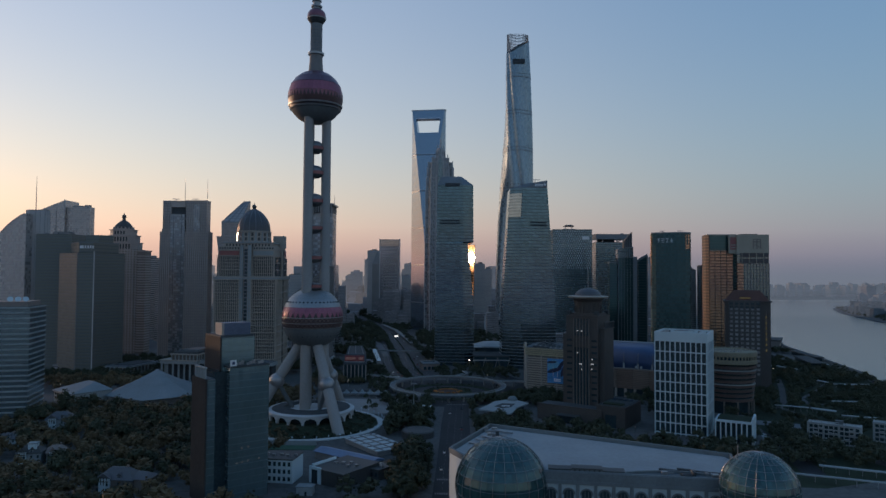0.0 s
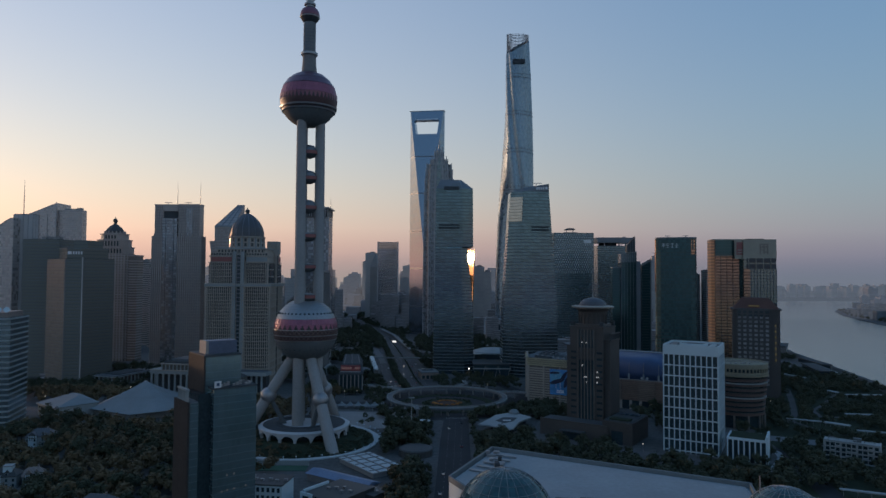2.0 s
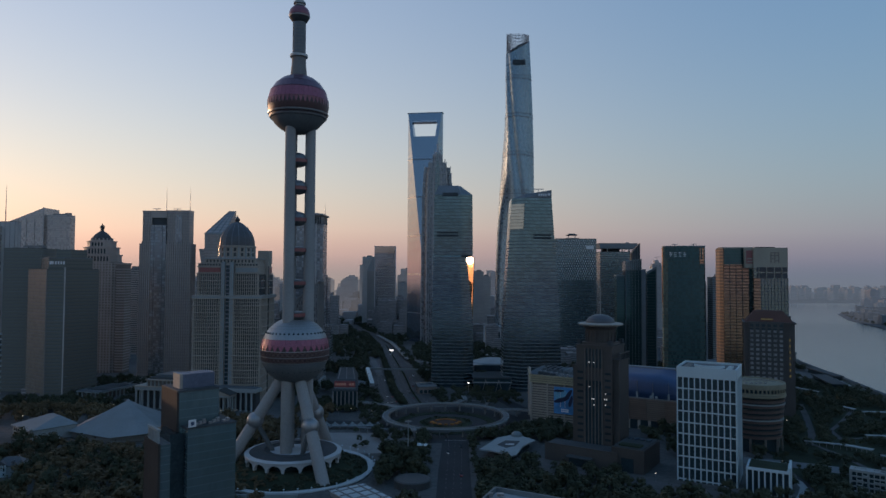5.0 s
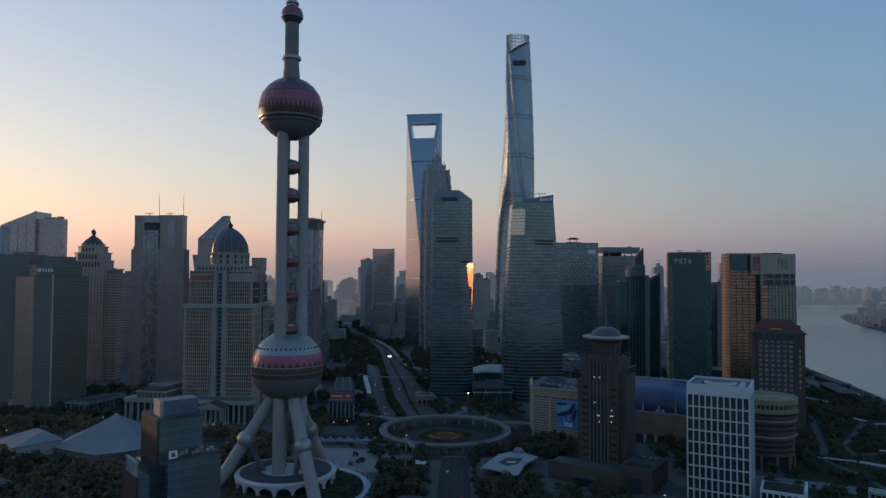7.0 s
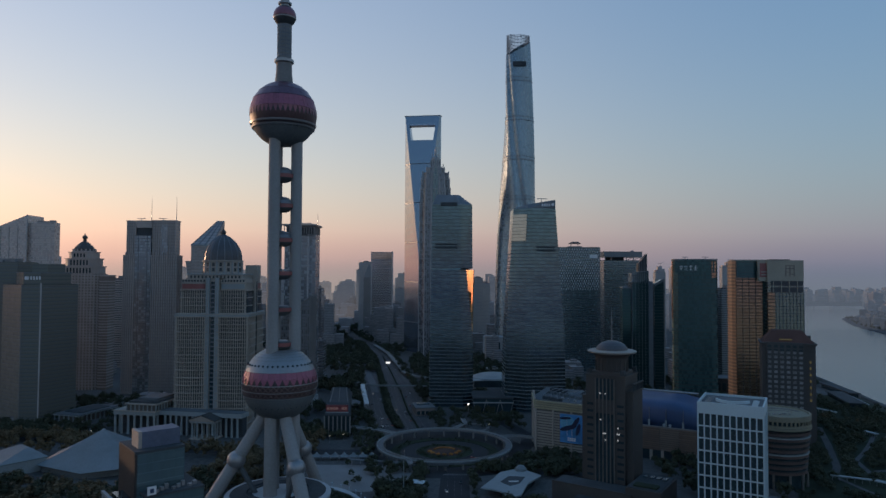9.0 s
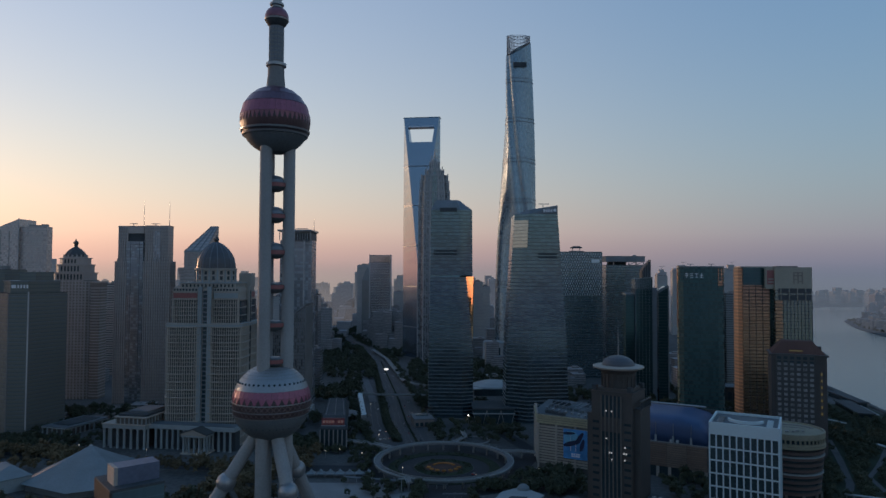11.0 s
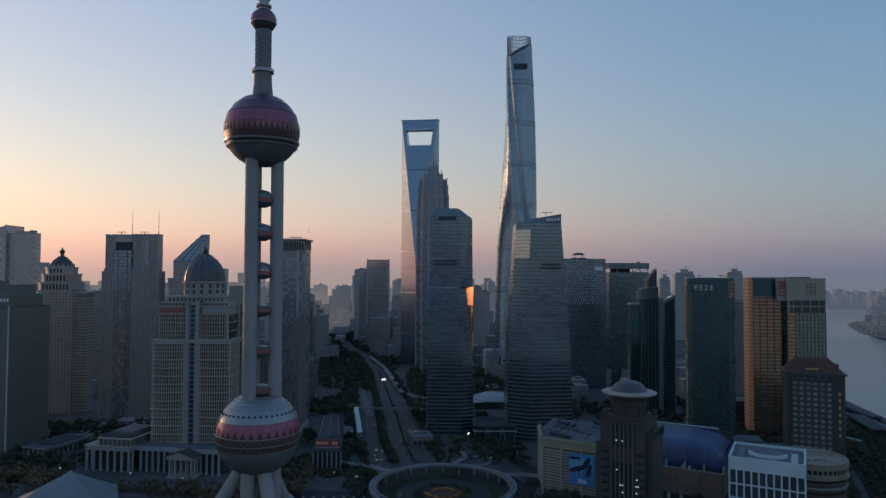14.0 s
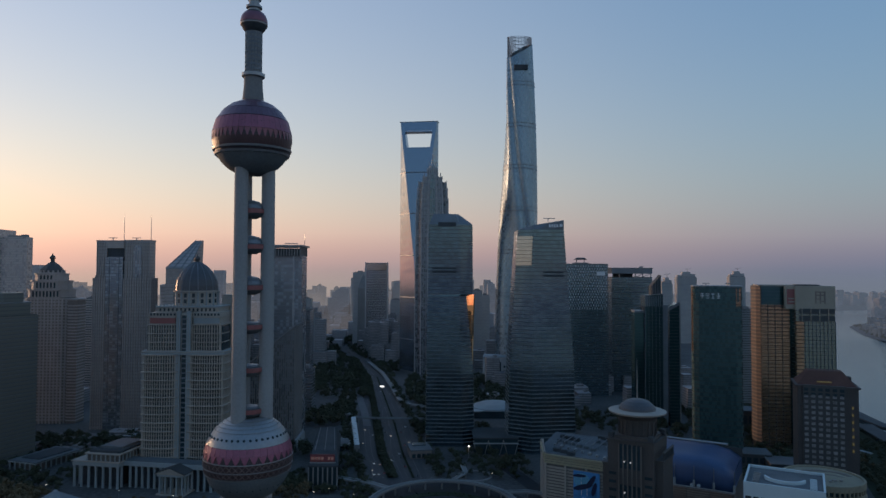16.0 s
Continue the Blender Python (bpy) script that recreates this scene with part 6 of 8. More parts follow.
def convention_centre():
    t = thing("convention_centre", "pale convention hall with arched windows and flat white roof", "convention hall", 0, 0)
    A, B, Cc, E, F = (3.6, 352), (28.5, 408), (146, 344), (133, 300), (46, 313)
    foot = [A, (20, 318), F, E, Cc, B]
    part("body", slab(foot, 0, 31.5), M_WHITE, t)
    part("roof_sheet", slab([(6, 352), (22, 322), (47, 317), (133, 304), (143, 343), (29, 404)], 31.5, 32.6), plain("pale_roof_sheet", (0.215, 0.245, 0.262), 0.6, vary=0.16, fine=0.5, coarse=0.05), t)

    def wall(p, q, z0, z1, th, material, name):
        p, q = Vector(p), Vector(q)
        d = (q - p).normalized()
        n = Vector((d.y, -d.x))
        return part(name, slab([tuple(p + n * 0.3), tuple(q + n * 0.3), tuple(q - n * th), tuple(p - n * th)], z0, z1), material, t)

    loop = [A, (20, 318), F, E, Cc, B]
    for p, q in zip(loop, loop[1:] + loop[:1]):
        wall(p, q, 31.5, 34.2, 0.8, M_HALL_STONE, "parapet")
    # front: cornice, pilasters and arched windows
    p, q = Vector(F), Vector(E)
    d = (q - p).normalized()
    n = Vector((d.y, -d.x))
    ang = math.degrees(math.atan2(d.y, d.x))
    L = (q - p).length
    part("cornice", slab([tuple(p + n * 1.4), tuple(q + n * 1.4), tuple(q - n * 0.5), tuple(p - n * 0.5)], 28.6, 30.2), M_HALL_STONE, t)
    part("attic", slab([tuple(p + n * 0.9), tuple(q + n * 0.9), tuple(q - n * 1.6), tuple(p - n * 1.6)], 30.2, 33.8), M_HALL_STONE, t)
    for i in range(11):
        c = p + d * (L * (i + 0.5) / 11)
        win = part("arched_window", slab([(-2.2, 0), (2.2, 0), (2.2, 0.6), (-2.2, 0.6)], 4, 24), M_WIN, t)
        win.matrix_basis = pose(c.x + n.x * 0.5, c.y + n.y * 0.5, 0, 0, 0, ang)
        arch = bmesh.new()
        loft(arch, [(0, [(2.2 * math.cos(a), 0.0, 24 + 2.2 * math.sin(a)) for a in [math.pi * k / 10 for k in range(11)]]), (0, [(2.2 * math.cos(a), 0.6, 24 + 2.2 * math.sin(a)) for a in [math.pi * k / 10 for k in range(11)]])])
        part("arch_light", arch, M_WIN, win)
        hood = loft(bmesh.new(), [(0, [(r * math.cos(a), y0, 24 + r * math.sin(a)) for r, y0 in ((2.3, -0.4), (2.95, -0.4), (2.95, 0.2), (2.3, 0.2))]) for a in [math.pi * k / 10 for k in range(11)]])
        part("arch_hood", hood, M_HALL_STONE, win)
        for u in (-0.8, 0.8):
            part("mullion", box(0.25, 0.3, 4, 25.5, u, -0.1), M_HALL_STONE, win)
        if i < 11:
            cc = p + d * (L * i / 11)
            pil = part("pilaster", box(1.4, 1.2, 0, 28.6), M_HALL_STONE, t)
            pil.matrix_basis = pose(cc.x + n.x * 0.5, cc.y + n.y * 0.5, 0, 0, 0, ang)
    rnd = random.Random(3)
    # stone attic with flat lids behind the front, then a bowed white parapet
    for u0, u1, zz in ((3, 13, 34.6), (13.6, 27, 35.2), (27.6, 37, 34.5)):
        low = part("attic_block", slab([tuple(p + d * u0 - n * 2.2), tuple(p + d * u1 - n * 2.2), tuple(p + d * u1 - n * 7.6), tuple(p + d * u0 - n * 7.6)], 32.6, zz - 0.5), M_HALL_STONE, t)
        part("attic_lid", slab([tuple(p + d * (u0 - 0.4) - n * 1.9), tuple(p + d * (u1 + 0.4) - n * 1.9), tuple(p + d * (u1 + 0.4) - n * 8.0), tuple(p + d * (u0 - 0.4) - n * 8.0)], zz - 0.5, zz), M_BROWN, low)
        for k in range(int((u1 - u0) / 2.2)):
            c = p + d * (u0 + 1.2 + 2.2 * k) - n * 2.1
            post = part("attic_post", box(0.6, 0.4, 32.8, zz - 0.5), M_BROWN, low)
            post.matrix_basis = pose(c.x, c.y, 0, 0, 0, ang)
    arc = [p + d * (38 + (L - 42) * i / 16) - n * (3.2 + 5.5 * math.sin(math.pi * i / 16)) for i in range(17)]
    part("bowed_parapet", slab([tuple(c) for c in arc] + [tuple(c - n * 1.1) for c in reversed(arc)], 32.6, 34.2), M_HALL_STONE, t)
    part("roof_step", slab([tuple(c + n * 0.1) for c in reversed(arc)] + [tuple(p + d * 38 - n * 1.8), tuple(p + d * (L - 4) - n * 1.8)], 32.6, 33.2), M_ROOF, t)
    for u, v, w in ((0.66, 11, 9), (0.74, 13, 6), (0.83, 10, 7), (0.9, 9, 5)):
        c = p + d * (L * u) - n * v
        duct = part("roof_duct", box(w, 1.6, 32.6, 34.2), M_DARK, t)
        duct.matrix_basis = pose(c.x, c.y, 0, 0, 0, ang - 14)
    for i in range(26):
        u, v = rnd.random(), rnd.random()
        c = Vector((24 + 9 * u, 362 + 36 * v)) if i < 12 else p + d * (L * (0.62 + 0.36 * u)) - n * (3 + 7 * v)
        part("roof_unit", box(1.2 + 2.2 * rnd.random(), 1.2 + 1.6 * rnd.random(), 32.6, 33.6 + 1.8 * rnd.random(), c.x, c.y), rnd.choice((M_STEEL, M_DARK, M_CONCRETE)), t)
    for i in range(5):
        part("roof_duct", rod(bmesh.new(), (14 + 4 * i, 366 + 7 * i, 33.4), (24 + 4 * i, 360 + 7 * i, 33.4), 0.6, k=6), M_STEEL, t)
    part("roof_mast", revolve([(0.4, 32.6), (0.2, 44)], 6, None, 140, 322), M_STEEL, t)
    return t


convention_centre()


def glass_globe(x, y, r, z):
    g = thing("glass_globe", "great faceted glass globe with pale ribs on a round base", "glass dome", x, y)
    part("base", revolve([(r * 0.8, 0), (r * 0.75, z - r * 0.55)], 36), M_HALL_STONE, g)
    bm = bmesh.new()
    bmesh.ops.create_uvsphere(bm, u_segments=32, v_segments=20, radius=r, matrix=Matrix.Translation((0, 0, z)))
    part("glass_skin", bm, curtain("globe_glass", (0.034, 0.086, 0.09), rough=0.08, metal=0.3, floor=1.9, pane=1.9, spandrel=0.08, vary=0.45), g)
    for i in range(24):
        a = 2 * math.pi * i / 24
        b2 = bmesh.new()
        pts = [(r * 1.006 * math.cos(la) * math.cos(a), r * 1.006 * math.cos(la) * math.sin(a), z + r * 1.006 * math.sin(la)) for la in [radians(-30 + 12 * k) for k in range(11)]]
        for u, v in zip(pts, pts[1:]):
            rod(b2, u, v, 0.09, k=4)
        part("rib", b2, M_STEEL, g)
    for la in (-18, -6, 6, 18, 30, 42, 54, 66):
        b2 = bmesh.new()
        c, s = r * 1.006 * math.cos(radians(la)), z + r * 1.006 * math.sin(radians(la))
        for k in range(32):
            a0, a1 = 2 * math.pi * k / 32, 2 * math.pi * (k + 1) / 32
            rod(b2, (c * math.cos(a0), c * math.sin(a0), s), (c * math.cos(a1), c * math.sin(a1), s), 0.08, k=4)
        part("hoop", b2, M_STEEL, g)
    return g


glass_globe(27.5, 318, 21.5, 26)
glass_globe(136.5, 293, 16.2, 32)


# ---- roads, ring footbridge and plazas ----
def ribbon(left, right, z):
    bm = bmesh.new()
    a = [bm.verts.new((x, y, z)) for x, y in left]
    b = [bm.verts.new((x, y, z)) for x, y in right]
    for i in range(len(a) - 1):
        bm.faces.new((a[i], b[i], b[i + 1], a[i + 1]))
    return bm


AV_L = [(-45, 760), (-60, 800), (-80, 881), (-97, 1012), (-116, 1198), (-140, 1400), (-178, 1620), (-227, 1765), (-349, 2290), (-490, 2900)]
AV_R = [(-2, 760), (-8, 800), (-20, 881), (-36, 1012), (-66, 1198), (-98, 1400), (-150, 1620), (-206, 1765), (-330, 2290), (-472, 2900)]
solo("avenue", ribbon(AV_L, AV_R, 0.06), plain("worn_asphalt", (0.07, 0.07, 0.072), 0.8, vary=0.2, fine=1.2, coarse=0.02), "broad dark asphalt avenue leading to the skyline", "road", kind="structure")
solo("road", ribbon([(-20, 60), (-6, 370), (-4, 435), (-1.3, 560), (2.5, 660)], [(0, 60), (14, 370), (19.4, 435), (22, 560), (24.5, 660)], 0.06), M_ASPHALT, "dark asphalt street towards the roundabout", "road", kind="structure")
solo("roundabout", revolve([(78, 0.02), (78, 0.08)], 64, None, 5, 710), M_ASPHALT, "dark asphalt roundabout under the ring bridge", "road", kind="structure")
solo("side_street", ribbon([(-420, 772), (-230, 722), (-60, 716)], [(-420, 752), (-230, 704), (-60, 698)], 0.05), M_ASPHALT, "asphalt side street", "road", kind="structure")
solo("side_street", ribbon([(66, 722), (84, 760), (60, 840), (70, 900)], [(76, 700), (100, 760), (76, 840), (86, 900)], 0.05), M_ASPHALT, "asphalt side street", "road", kind="structure")
solo("riverside_road", ribbon([(225, 420), (246, 520), (300, 640), (400, 760), (470, 980), (560, 1400)], [(239, 420), (260, 515), (312, 632), (412, 752), (482, 976), (572, 1396)], 0.05), M_ASPHALT, "asphalt riverside road among trees", "road", kind="structure")
solo("hotel_drive", ribbon([(70, 545), (110, 556), (170, 520), (240, 470)], [(70, 534), (110, 545), (164, 510), (232, 460)], 0.055), M_PAVING, "paved drive in front of the hotel", "road", kind="structure")
M_PAINT = plain("road_paint", (0.22, 0.22, 0.22), 0.7, vary=0.2)


def road_marks():
    bm = bmesh.new()

    def quad(x0, y0, x1, y1, w):
        a, b = Vector((x0, y0)), Vector((x1, y1))
        d = (b - a).normalized()
        n = Vector((-d.y, d.x)) * w / 2
        bm.faces.new([bm.verts.new((p.x, p.y, 0.1)) for p in (a - n, b - n, b + n, a + n)])

    for f in (0.1, 0.2, 0.55, 0.64, 0.88):
        for i in range(1, 6):
            for k in range(12):
                t0, t1 = k / 12, (k + 0.45) / 12
                la, lb, ra, rb = (Vector(v) for v in (AV_L[i], AV_L[i + 1], AV_R[i], AV_R[i + 1]))
                p, q = la.lerp(ra, f), lb.lerp(rb, f)
                u, v = p.lerp(q, t0), p.lerp(q, t1)
                quad(u.x, u.y, v.x, v.y, 0.25)
    for f in (0.25, 0.5, 0.75):
        for k in range(28):
            y = 372 + 10 * k
            u = (y - 370) / 290
            xl, xr = -6 + 8.5 * u, 14 + 10.5 * u
            quad(xl + (xr - xl) * f, y, xl + (xr - xl) * f + 0.15, y + 3.0, 0.18)
    return bm


tagged(part("lane_mark", road_marks(), M_PAINT, bpy.data.objects["avenue"]), "white dashed lane marks", kind="stuff")
zebra = None
for cy, x0, x1 in ((410, -3, 15), (384, -4, 13), (642, 4, 22)):
    for i in range(14):
        px = x0 + (x1 - x0) * i / 13
        if zebra is None:
            ob = part("zebra_stripe", box(0.5, 3.4, 0.09, 0.11), M_PAINT, bpy.data.objects["road"])
            ob.location = (px, cy, 0)
            zebra = ob.data
        else:
            again("zebra_stripe", zebra, bpy.data.objects["road"], pose(px, cy, 0))
# planted dividers along the avenue
for f, w in ((0.37, 10.0), (0.74, 2.4)):
    l2, r2 = [], []
    for a, b in zip(AV_L[1:6], AV_R[1:6]):
        p = Vector(a).lerp(Vector(b), f)
        l2.append((p.x - w / 2, p.y))
        r2.append((p.x + w / 2, p.y))
    solo("planted_divider", ribbon(l2, r2, 0.35), M_GRASS, "dark green hedge strip dividing the avenue lanes", "hedge", kind="structure")


def ring_bridge(x, y):
    t = thing("ring_footbridge", "round elevated footbridge with pale parapets on pillars", "footbridge", x, y)

    def annulus(r0, r1, z0, z1, k=72):
        bm = bmesh.new()
        loft(bm, [(z0, disc(r1, k)), (z1, disc(r1, k)), (z1, disc(r0, k)), (z0, disc(r0, k)), (z0, disc(r1, k))], False)
        return bm

    part("deck", annulus(55.6, 61, 6.0, 7.0), plain("pale_deck", (0.14, 0.145, 0.15), 0.7, vary=0.2), t)
    part("parapet", annulus(60.6, 61.2, 7.0, 8.0), M_PALE_STONE, t)
    part("parapet", annulus(55.4, 55.8, 7.0, 8.0), M_CONCRETE, t)
    part("fascia", annulus(61, 61.4, 5.6, 7.0), M_ROOF, t)
    for i in range(40):
        a = 2 * math.pi * i / 40
        part("rail_post", box(0.3, 0.3, 7, 9.4, 61.1 * math.cos(a), 61.1 * math.sin(a)), M_PALE_STONE, t)
    for i in range(24):
        a = 2 * math.pi * i / 24
        part("pillar", revolve([(0.9, 0), (0.9, 6)], 10, None, 57.5 * math.cos(a), 57.5 * math.sin(a)), M_CONCRETE, t)
    island = part("island", revolve([(26, 0.05), (26, 0.5)], 40), M_GRASS, t)
    part("flower_bed", revolve([(17, 0.5), (15, 1.2)], 32), plain("dark_flowers", (0.06, 0.035, 0.028), 0.9, vary=0.6, fine=0.8), island)
    orange = plain("orange_flowers", (0.32, 0.13, 0.035), 0.9, vary=0.5, fine=1.5)
    for i in range(7):
        a = math.pi * (1.08 + 0.84 * i / 6)
        part("flower_clump", revolve([(2.2, 1.0), (2.0, 1.9), (0.9, 2.3)], 9, None, 13.5 * math.cos(a), 13.5 * math.sin(a)), orange, island)
    part("flower_arc", slab([(10.5 * math.cos(a), 10.5 * math.sin(a)) for a in [math.pi * (0.1 + 0.8 * i / 12) for i in range(13)]] + [(8.6 * math.cos(a), 8.6 * math.sin(a)) for a in [math.pi * (0.9 - 0.8 * i / 12) for i in range(13)]], 1.2, 1.9), orange, island)
    part("island_kerb", annulus(26, 26.5, 0.05, 0.6, 48), M_PAVING, island)
    part("outer_bed", annulus(40, 49, 0.05, 0.5, 60), M_GRASS, t)

    def link(pts, w=5.0):
        ps = [Vector(p) for p in pts]
        l2, r2 = [], []
        for i, p in enumerate(ps):
            d = (ps[min(i + 1, len(ps) - 1)] - ps[max(i - 1, 0)]).normalized()
            n = Vector((-d.y, d.x))
            l2.append(p + n * w / 2)
            r2.append(p - n * w / 2)
        bm = bmesh.new()
        for a, b, c, d2 in zip(l2, l2[1:], r2, r2[1:]):
            loft(bm, [(6.0, [tuple(c), tuple(d2), tuple(b), tuple(a)]), (7.0, [tuple(c), tuple(d2), tuple(b), tuple(a)])])
        part("link_deck", bm, M_CONCRETE, t)
        for side in (l2, r2):
            bm = bmesh.new()
            for a, b in zip(side, side[1:]):
                rod(bm, (a.x, a.y, 7.6), (b.x, b.y, 7.6), 0.3, k=4)
            part("link_rail", bm, M_PALE_STONE, t)
        for p in ps[1:]:
            part("pillar", revolve([(0.8, 0), (0.8, 6)], 8, None, p.x, p.y), M_CONCRETE, t)

    link([(-46, 38), (-66, 55), (-106, 73)])
    link([(52, 28), (72, 30), (92, 22)])
    link([(-52, -28), (-30, -52), (-28, -64)], 4.0)
    link([(10, 60), (22, 84), (20, 108)], 4.0)
    return t


ring_bridge(5.0, 711.0)


def footbridge(name, label, pts, z, w, roofed=False):
    t = thing(name, label, "footbridge")
    for a, b in zip(pts, pts[1:]):
        p, q = Vector(a), Vector(b)
        d = (q - p).normalized()
        n = Vector((-d.y, d.x)) * w / 2
        quad = [tuple(p - n), tuple(q - n), tuple(q + n), tuple(p + n)]
        part("deck", slab(quad, z, z + 0.9), M_CONCRETE, t)
        for s in (-1, 1):
            e = n * s
            m = n * (s * 0.94)
            quad = [tuple(p + e), tuple(q + e), tuple(q + m), tuple(p + m)]
            part("parapet", slab(quad if s < 0 else list(reversed(quad)), z + 0.9, z + 2.0), M_PALE_STONE, t)
        if roofed:
            steps = int((q - p).length / 9)
            for i in range(steps):
                c = p.lerp(q, (i + 0.5) / steps)
                part("canopy", box(w * 0.9, 7.4, z + 4.0, z + 4.4, c.x, c.y), M_WHITE, t)
                part("canopy_post", box(0.4, 0.4, z + 0.9, z + 4.0, c.x, c.y), M_STEEL, t)
        part("pillar", box(1.4, 1.4, 0, z, p.x, p.y), M_CONCRETE, t)
    part("pillar", box(1.4, 1.4, 0, z, pts[-1][0], pts[-1][1]), M_CONCRETE, t)
    return t


footbridge("footbridge", "long pale footbridge crossing the avenue", [(-157, 1098), (-129, 1071), (-101, 1031), (-74, 1026), (-12.5, 1024)], 5.4, 5)
footbridge("covered_walkway", "elevated walkway with white canopies beside the avenue", [(-105, 1020), (-84, 882)], 5.4, 6, True)
RAMP = [(-13.6, 1105), (-38.7, 1128), (-54, 1160), (-72, 1265), (-100, 1418), (-142, 1572)]
footbridge("flyover_ramp", "pale concrete slip ramp curving off the avenue", RAMP, 3.6, 7)


SERVICE = [(-86, 1010), (-97, 1082), (-104, 1123), (-118, 1200), (-139, 1272), (-163, 1311), (-200, 1345)]
solo("service_road", ribbon([(x - 5, y) for x, y in SERVICE], [(x + 5, y) for x, y in SERVICE], 0.16), plain("pale_asphalt", (0.12, 0.123, 0.127), 0.8, vary=0.2), "pale service road curving beside the avenue", "road", kind="structure")


def oval_pavilion(x, y):
    t = thing("pavilion", "low oval pavilion with a pale flat roof rim", "pavilion", x, y, 0, -8)

    def oval(a, b):
        return [(a * math.cos(2 * math.pi * i / 36), b * math.sin(2 * math.pi * i / 36)) for i in range(36)]

    part("wall", slab(oval(14, 16), 0, 5), M_WIN, t)
    part("roof_rim", loft(bmesh.new(), [(5, oval(16, 18.5)), (6.2, oval(17, 19.5)), (6.4, oval(15.5, 18))]), M_PALE_STONE, t)
    part("roof", slab(oval(15, 17.5), 6.4, 6.6), M_ROOF, t)
    for i in range(12):
        a = 2 * math.pi * i / 12
        part("column", box(0.6, 0.6, 0, 5, 14.6 * math.cos(a), 16.6 * math.sin(a)), M_PALE_STONE, t)


oval_pavilion(-110, 908)


def tower_garden():
    x, y = -108.3, 556.0
    solo("tower_lawn", revolve([(57, 0.02), (57, 0.25)], 64, None, x, y), M_GRASS, "dark lawn round the television tower", "lawn", kind="structure")
    bm = bmesh.new()
    a0, a1, k = radians(-165), radians(75), 60
    rings = []
    for i in range(k + 1):
        a = a0 + (a1 - a0) * i / k
        w = 2.1 + 0.5 * math.sin(9 * a)
        rings.append([(x + r * math.cos(a), y + r * math.sin(a), z) for r, z in ((57 - w, 0.3), (57 - w, 1.1), (57 + w, 1.1), (57 + w, 0.3))])
    for p, q in zip(rings, rings[1:]):
        v = [bm.verts.new(c) for c in p + q]
        for i in range(4):
            bm.faces.new((v[i], v[(i + 1) % 4], v[4 + (i + 1) % 4], v[4 + i]))
    solo("promenade", bm, M_PALE_PAVING, "white curved promenade round the tower garden", "promenade", kind="structure")
    for i in range(28):
        a = a0 + (a1 - a0) * (i + 0.5) / 28
        lamp = thing("promenade_lamp", "short white promenade lamp post", "lamp post", x + 59.6 * math.cos(a), y + 59.6 * math.sin(a), 0, 0, "promenade lamps")
        part("post", revolve([(0.15, 0), (0.12, 3.4)], 6), M_WHITE, lamp)
        part("head", revolve([(0.5, 3.4), (0.6, 3.8), (0.2, 4.1)], 8), M_WHITE, lamp)
    sheet("plaza", [(-112, 668), (-30, 668), (-14, 640), (-22, 606), (-58, 598), (-84, 606), (-104, 640)], 0.12, M_CONCRETE, "grey paved plaza behind the tower garden", "plaza")
    sheet("stage_floor", [(-96, 640), (-70, 652), (-52, 640), (-74, 622)], 0.2, M_CONCRETE, "pale event floor on the plaza", "plaza")


tower_garden()


def white_tents():
    for i in range(7):
        t = thing("event_tent", "small white peaked event tent", "tent", -106 + 8 * i, 684, 0, 0, "row of event tents")
        part("roof", loft(bmesh.new(), [(3.2, rect(7.4, 7.4)), (4.0, rect(4.2, 4.2)), (6.6, rect(0.5, 0.5))]), M_MEMBRANE, t)
        for sx in (-1, 1):
            for sy in (-1, 1):
                part("pole", box(0.2, 0.2, 0, 3.3, 3.4 * sx, 3.4 * sy), M_STEEL, t)
    w = thing("covered_corridor", "long low roofed corridor beside the plaza", "corridor", -28, 650, 0, -12)
    part("roof", box(86, 4, 4.4, 5.0, -8, 8), M_ROOF, w)
    for i in range(12):
        part("post", box(0.4, 0.4, 0, 4.4, -48 + 7.4 * i, 8), M_STEEL, w)
    c = thing("canopy", "small flat white entrance canopy", "canopy", -16.5, 606, 0, -20)
    part("roof", box(12, 8, 5.2, 5.7), M_WHITE, c)
    for sx in (-1, 1):
        for sy in (-1, 1):
            part("post", box(0.35, 0.35, 0, 5.2, 5 * sx, 3 * sy), M_STEEL, c)
    m = thing("light_mast", "tall slim white lighting mast", "lamp post", -25.3, 584.3)
    part("mast", revolve([(0.45, 0), (0.25, 29)], 8), M_PALE_STONE, m)
    part("head", box(5, 0.8, 28.4, 29.4), M_PALE_STONE, m)


white_tents()


def star_pavilion():
    t = thing("pavilion", "low pavilion with a white star shaped roof", "pavilion")
    pts = [(30.5, 590), (38.5, 587), (47, 580), (44, 566), (58, 574), (66, 600), (79, 620), (65, 640), (48, 628), (42.5, 615)]
    inner = [(46, 604), (52, 594), (60, 600), (66, 616), (54, 618)]
    part("hall", slab([(44, 612), (46, 590), (57, 582), (74, 620), (60, 630)], 0, 5.2), M_WIN, t)
    part("star_roof", slab(pts, 5.2, 6.2), M_PALE_STONE, t)
    part("roof_opening", slab(inner, 6.2, 6.35), M_DARK, t)
    part("roof_stripe", box(7, 1.6, 6.35, 6.8, 56, 604), M_SIGN, t)
    part("shell", revolve([(5, 6), (4.4, 8), (2.6, 9.6), (0.4, 10)], 16, None, 65, 634), M_MEMBRANE, t)
    return t


star_pavilion()


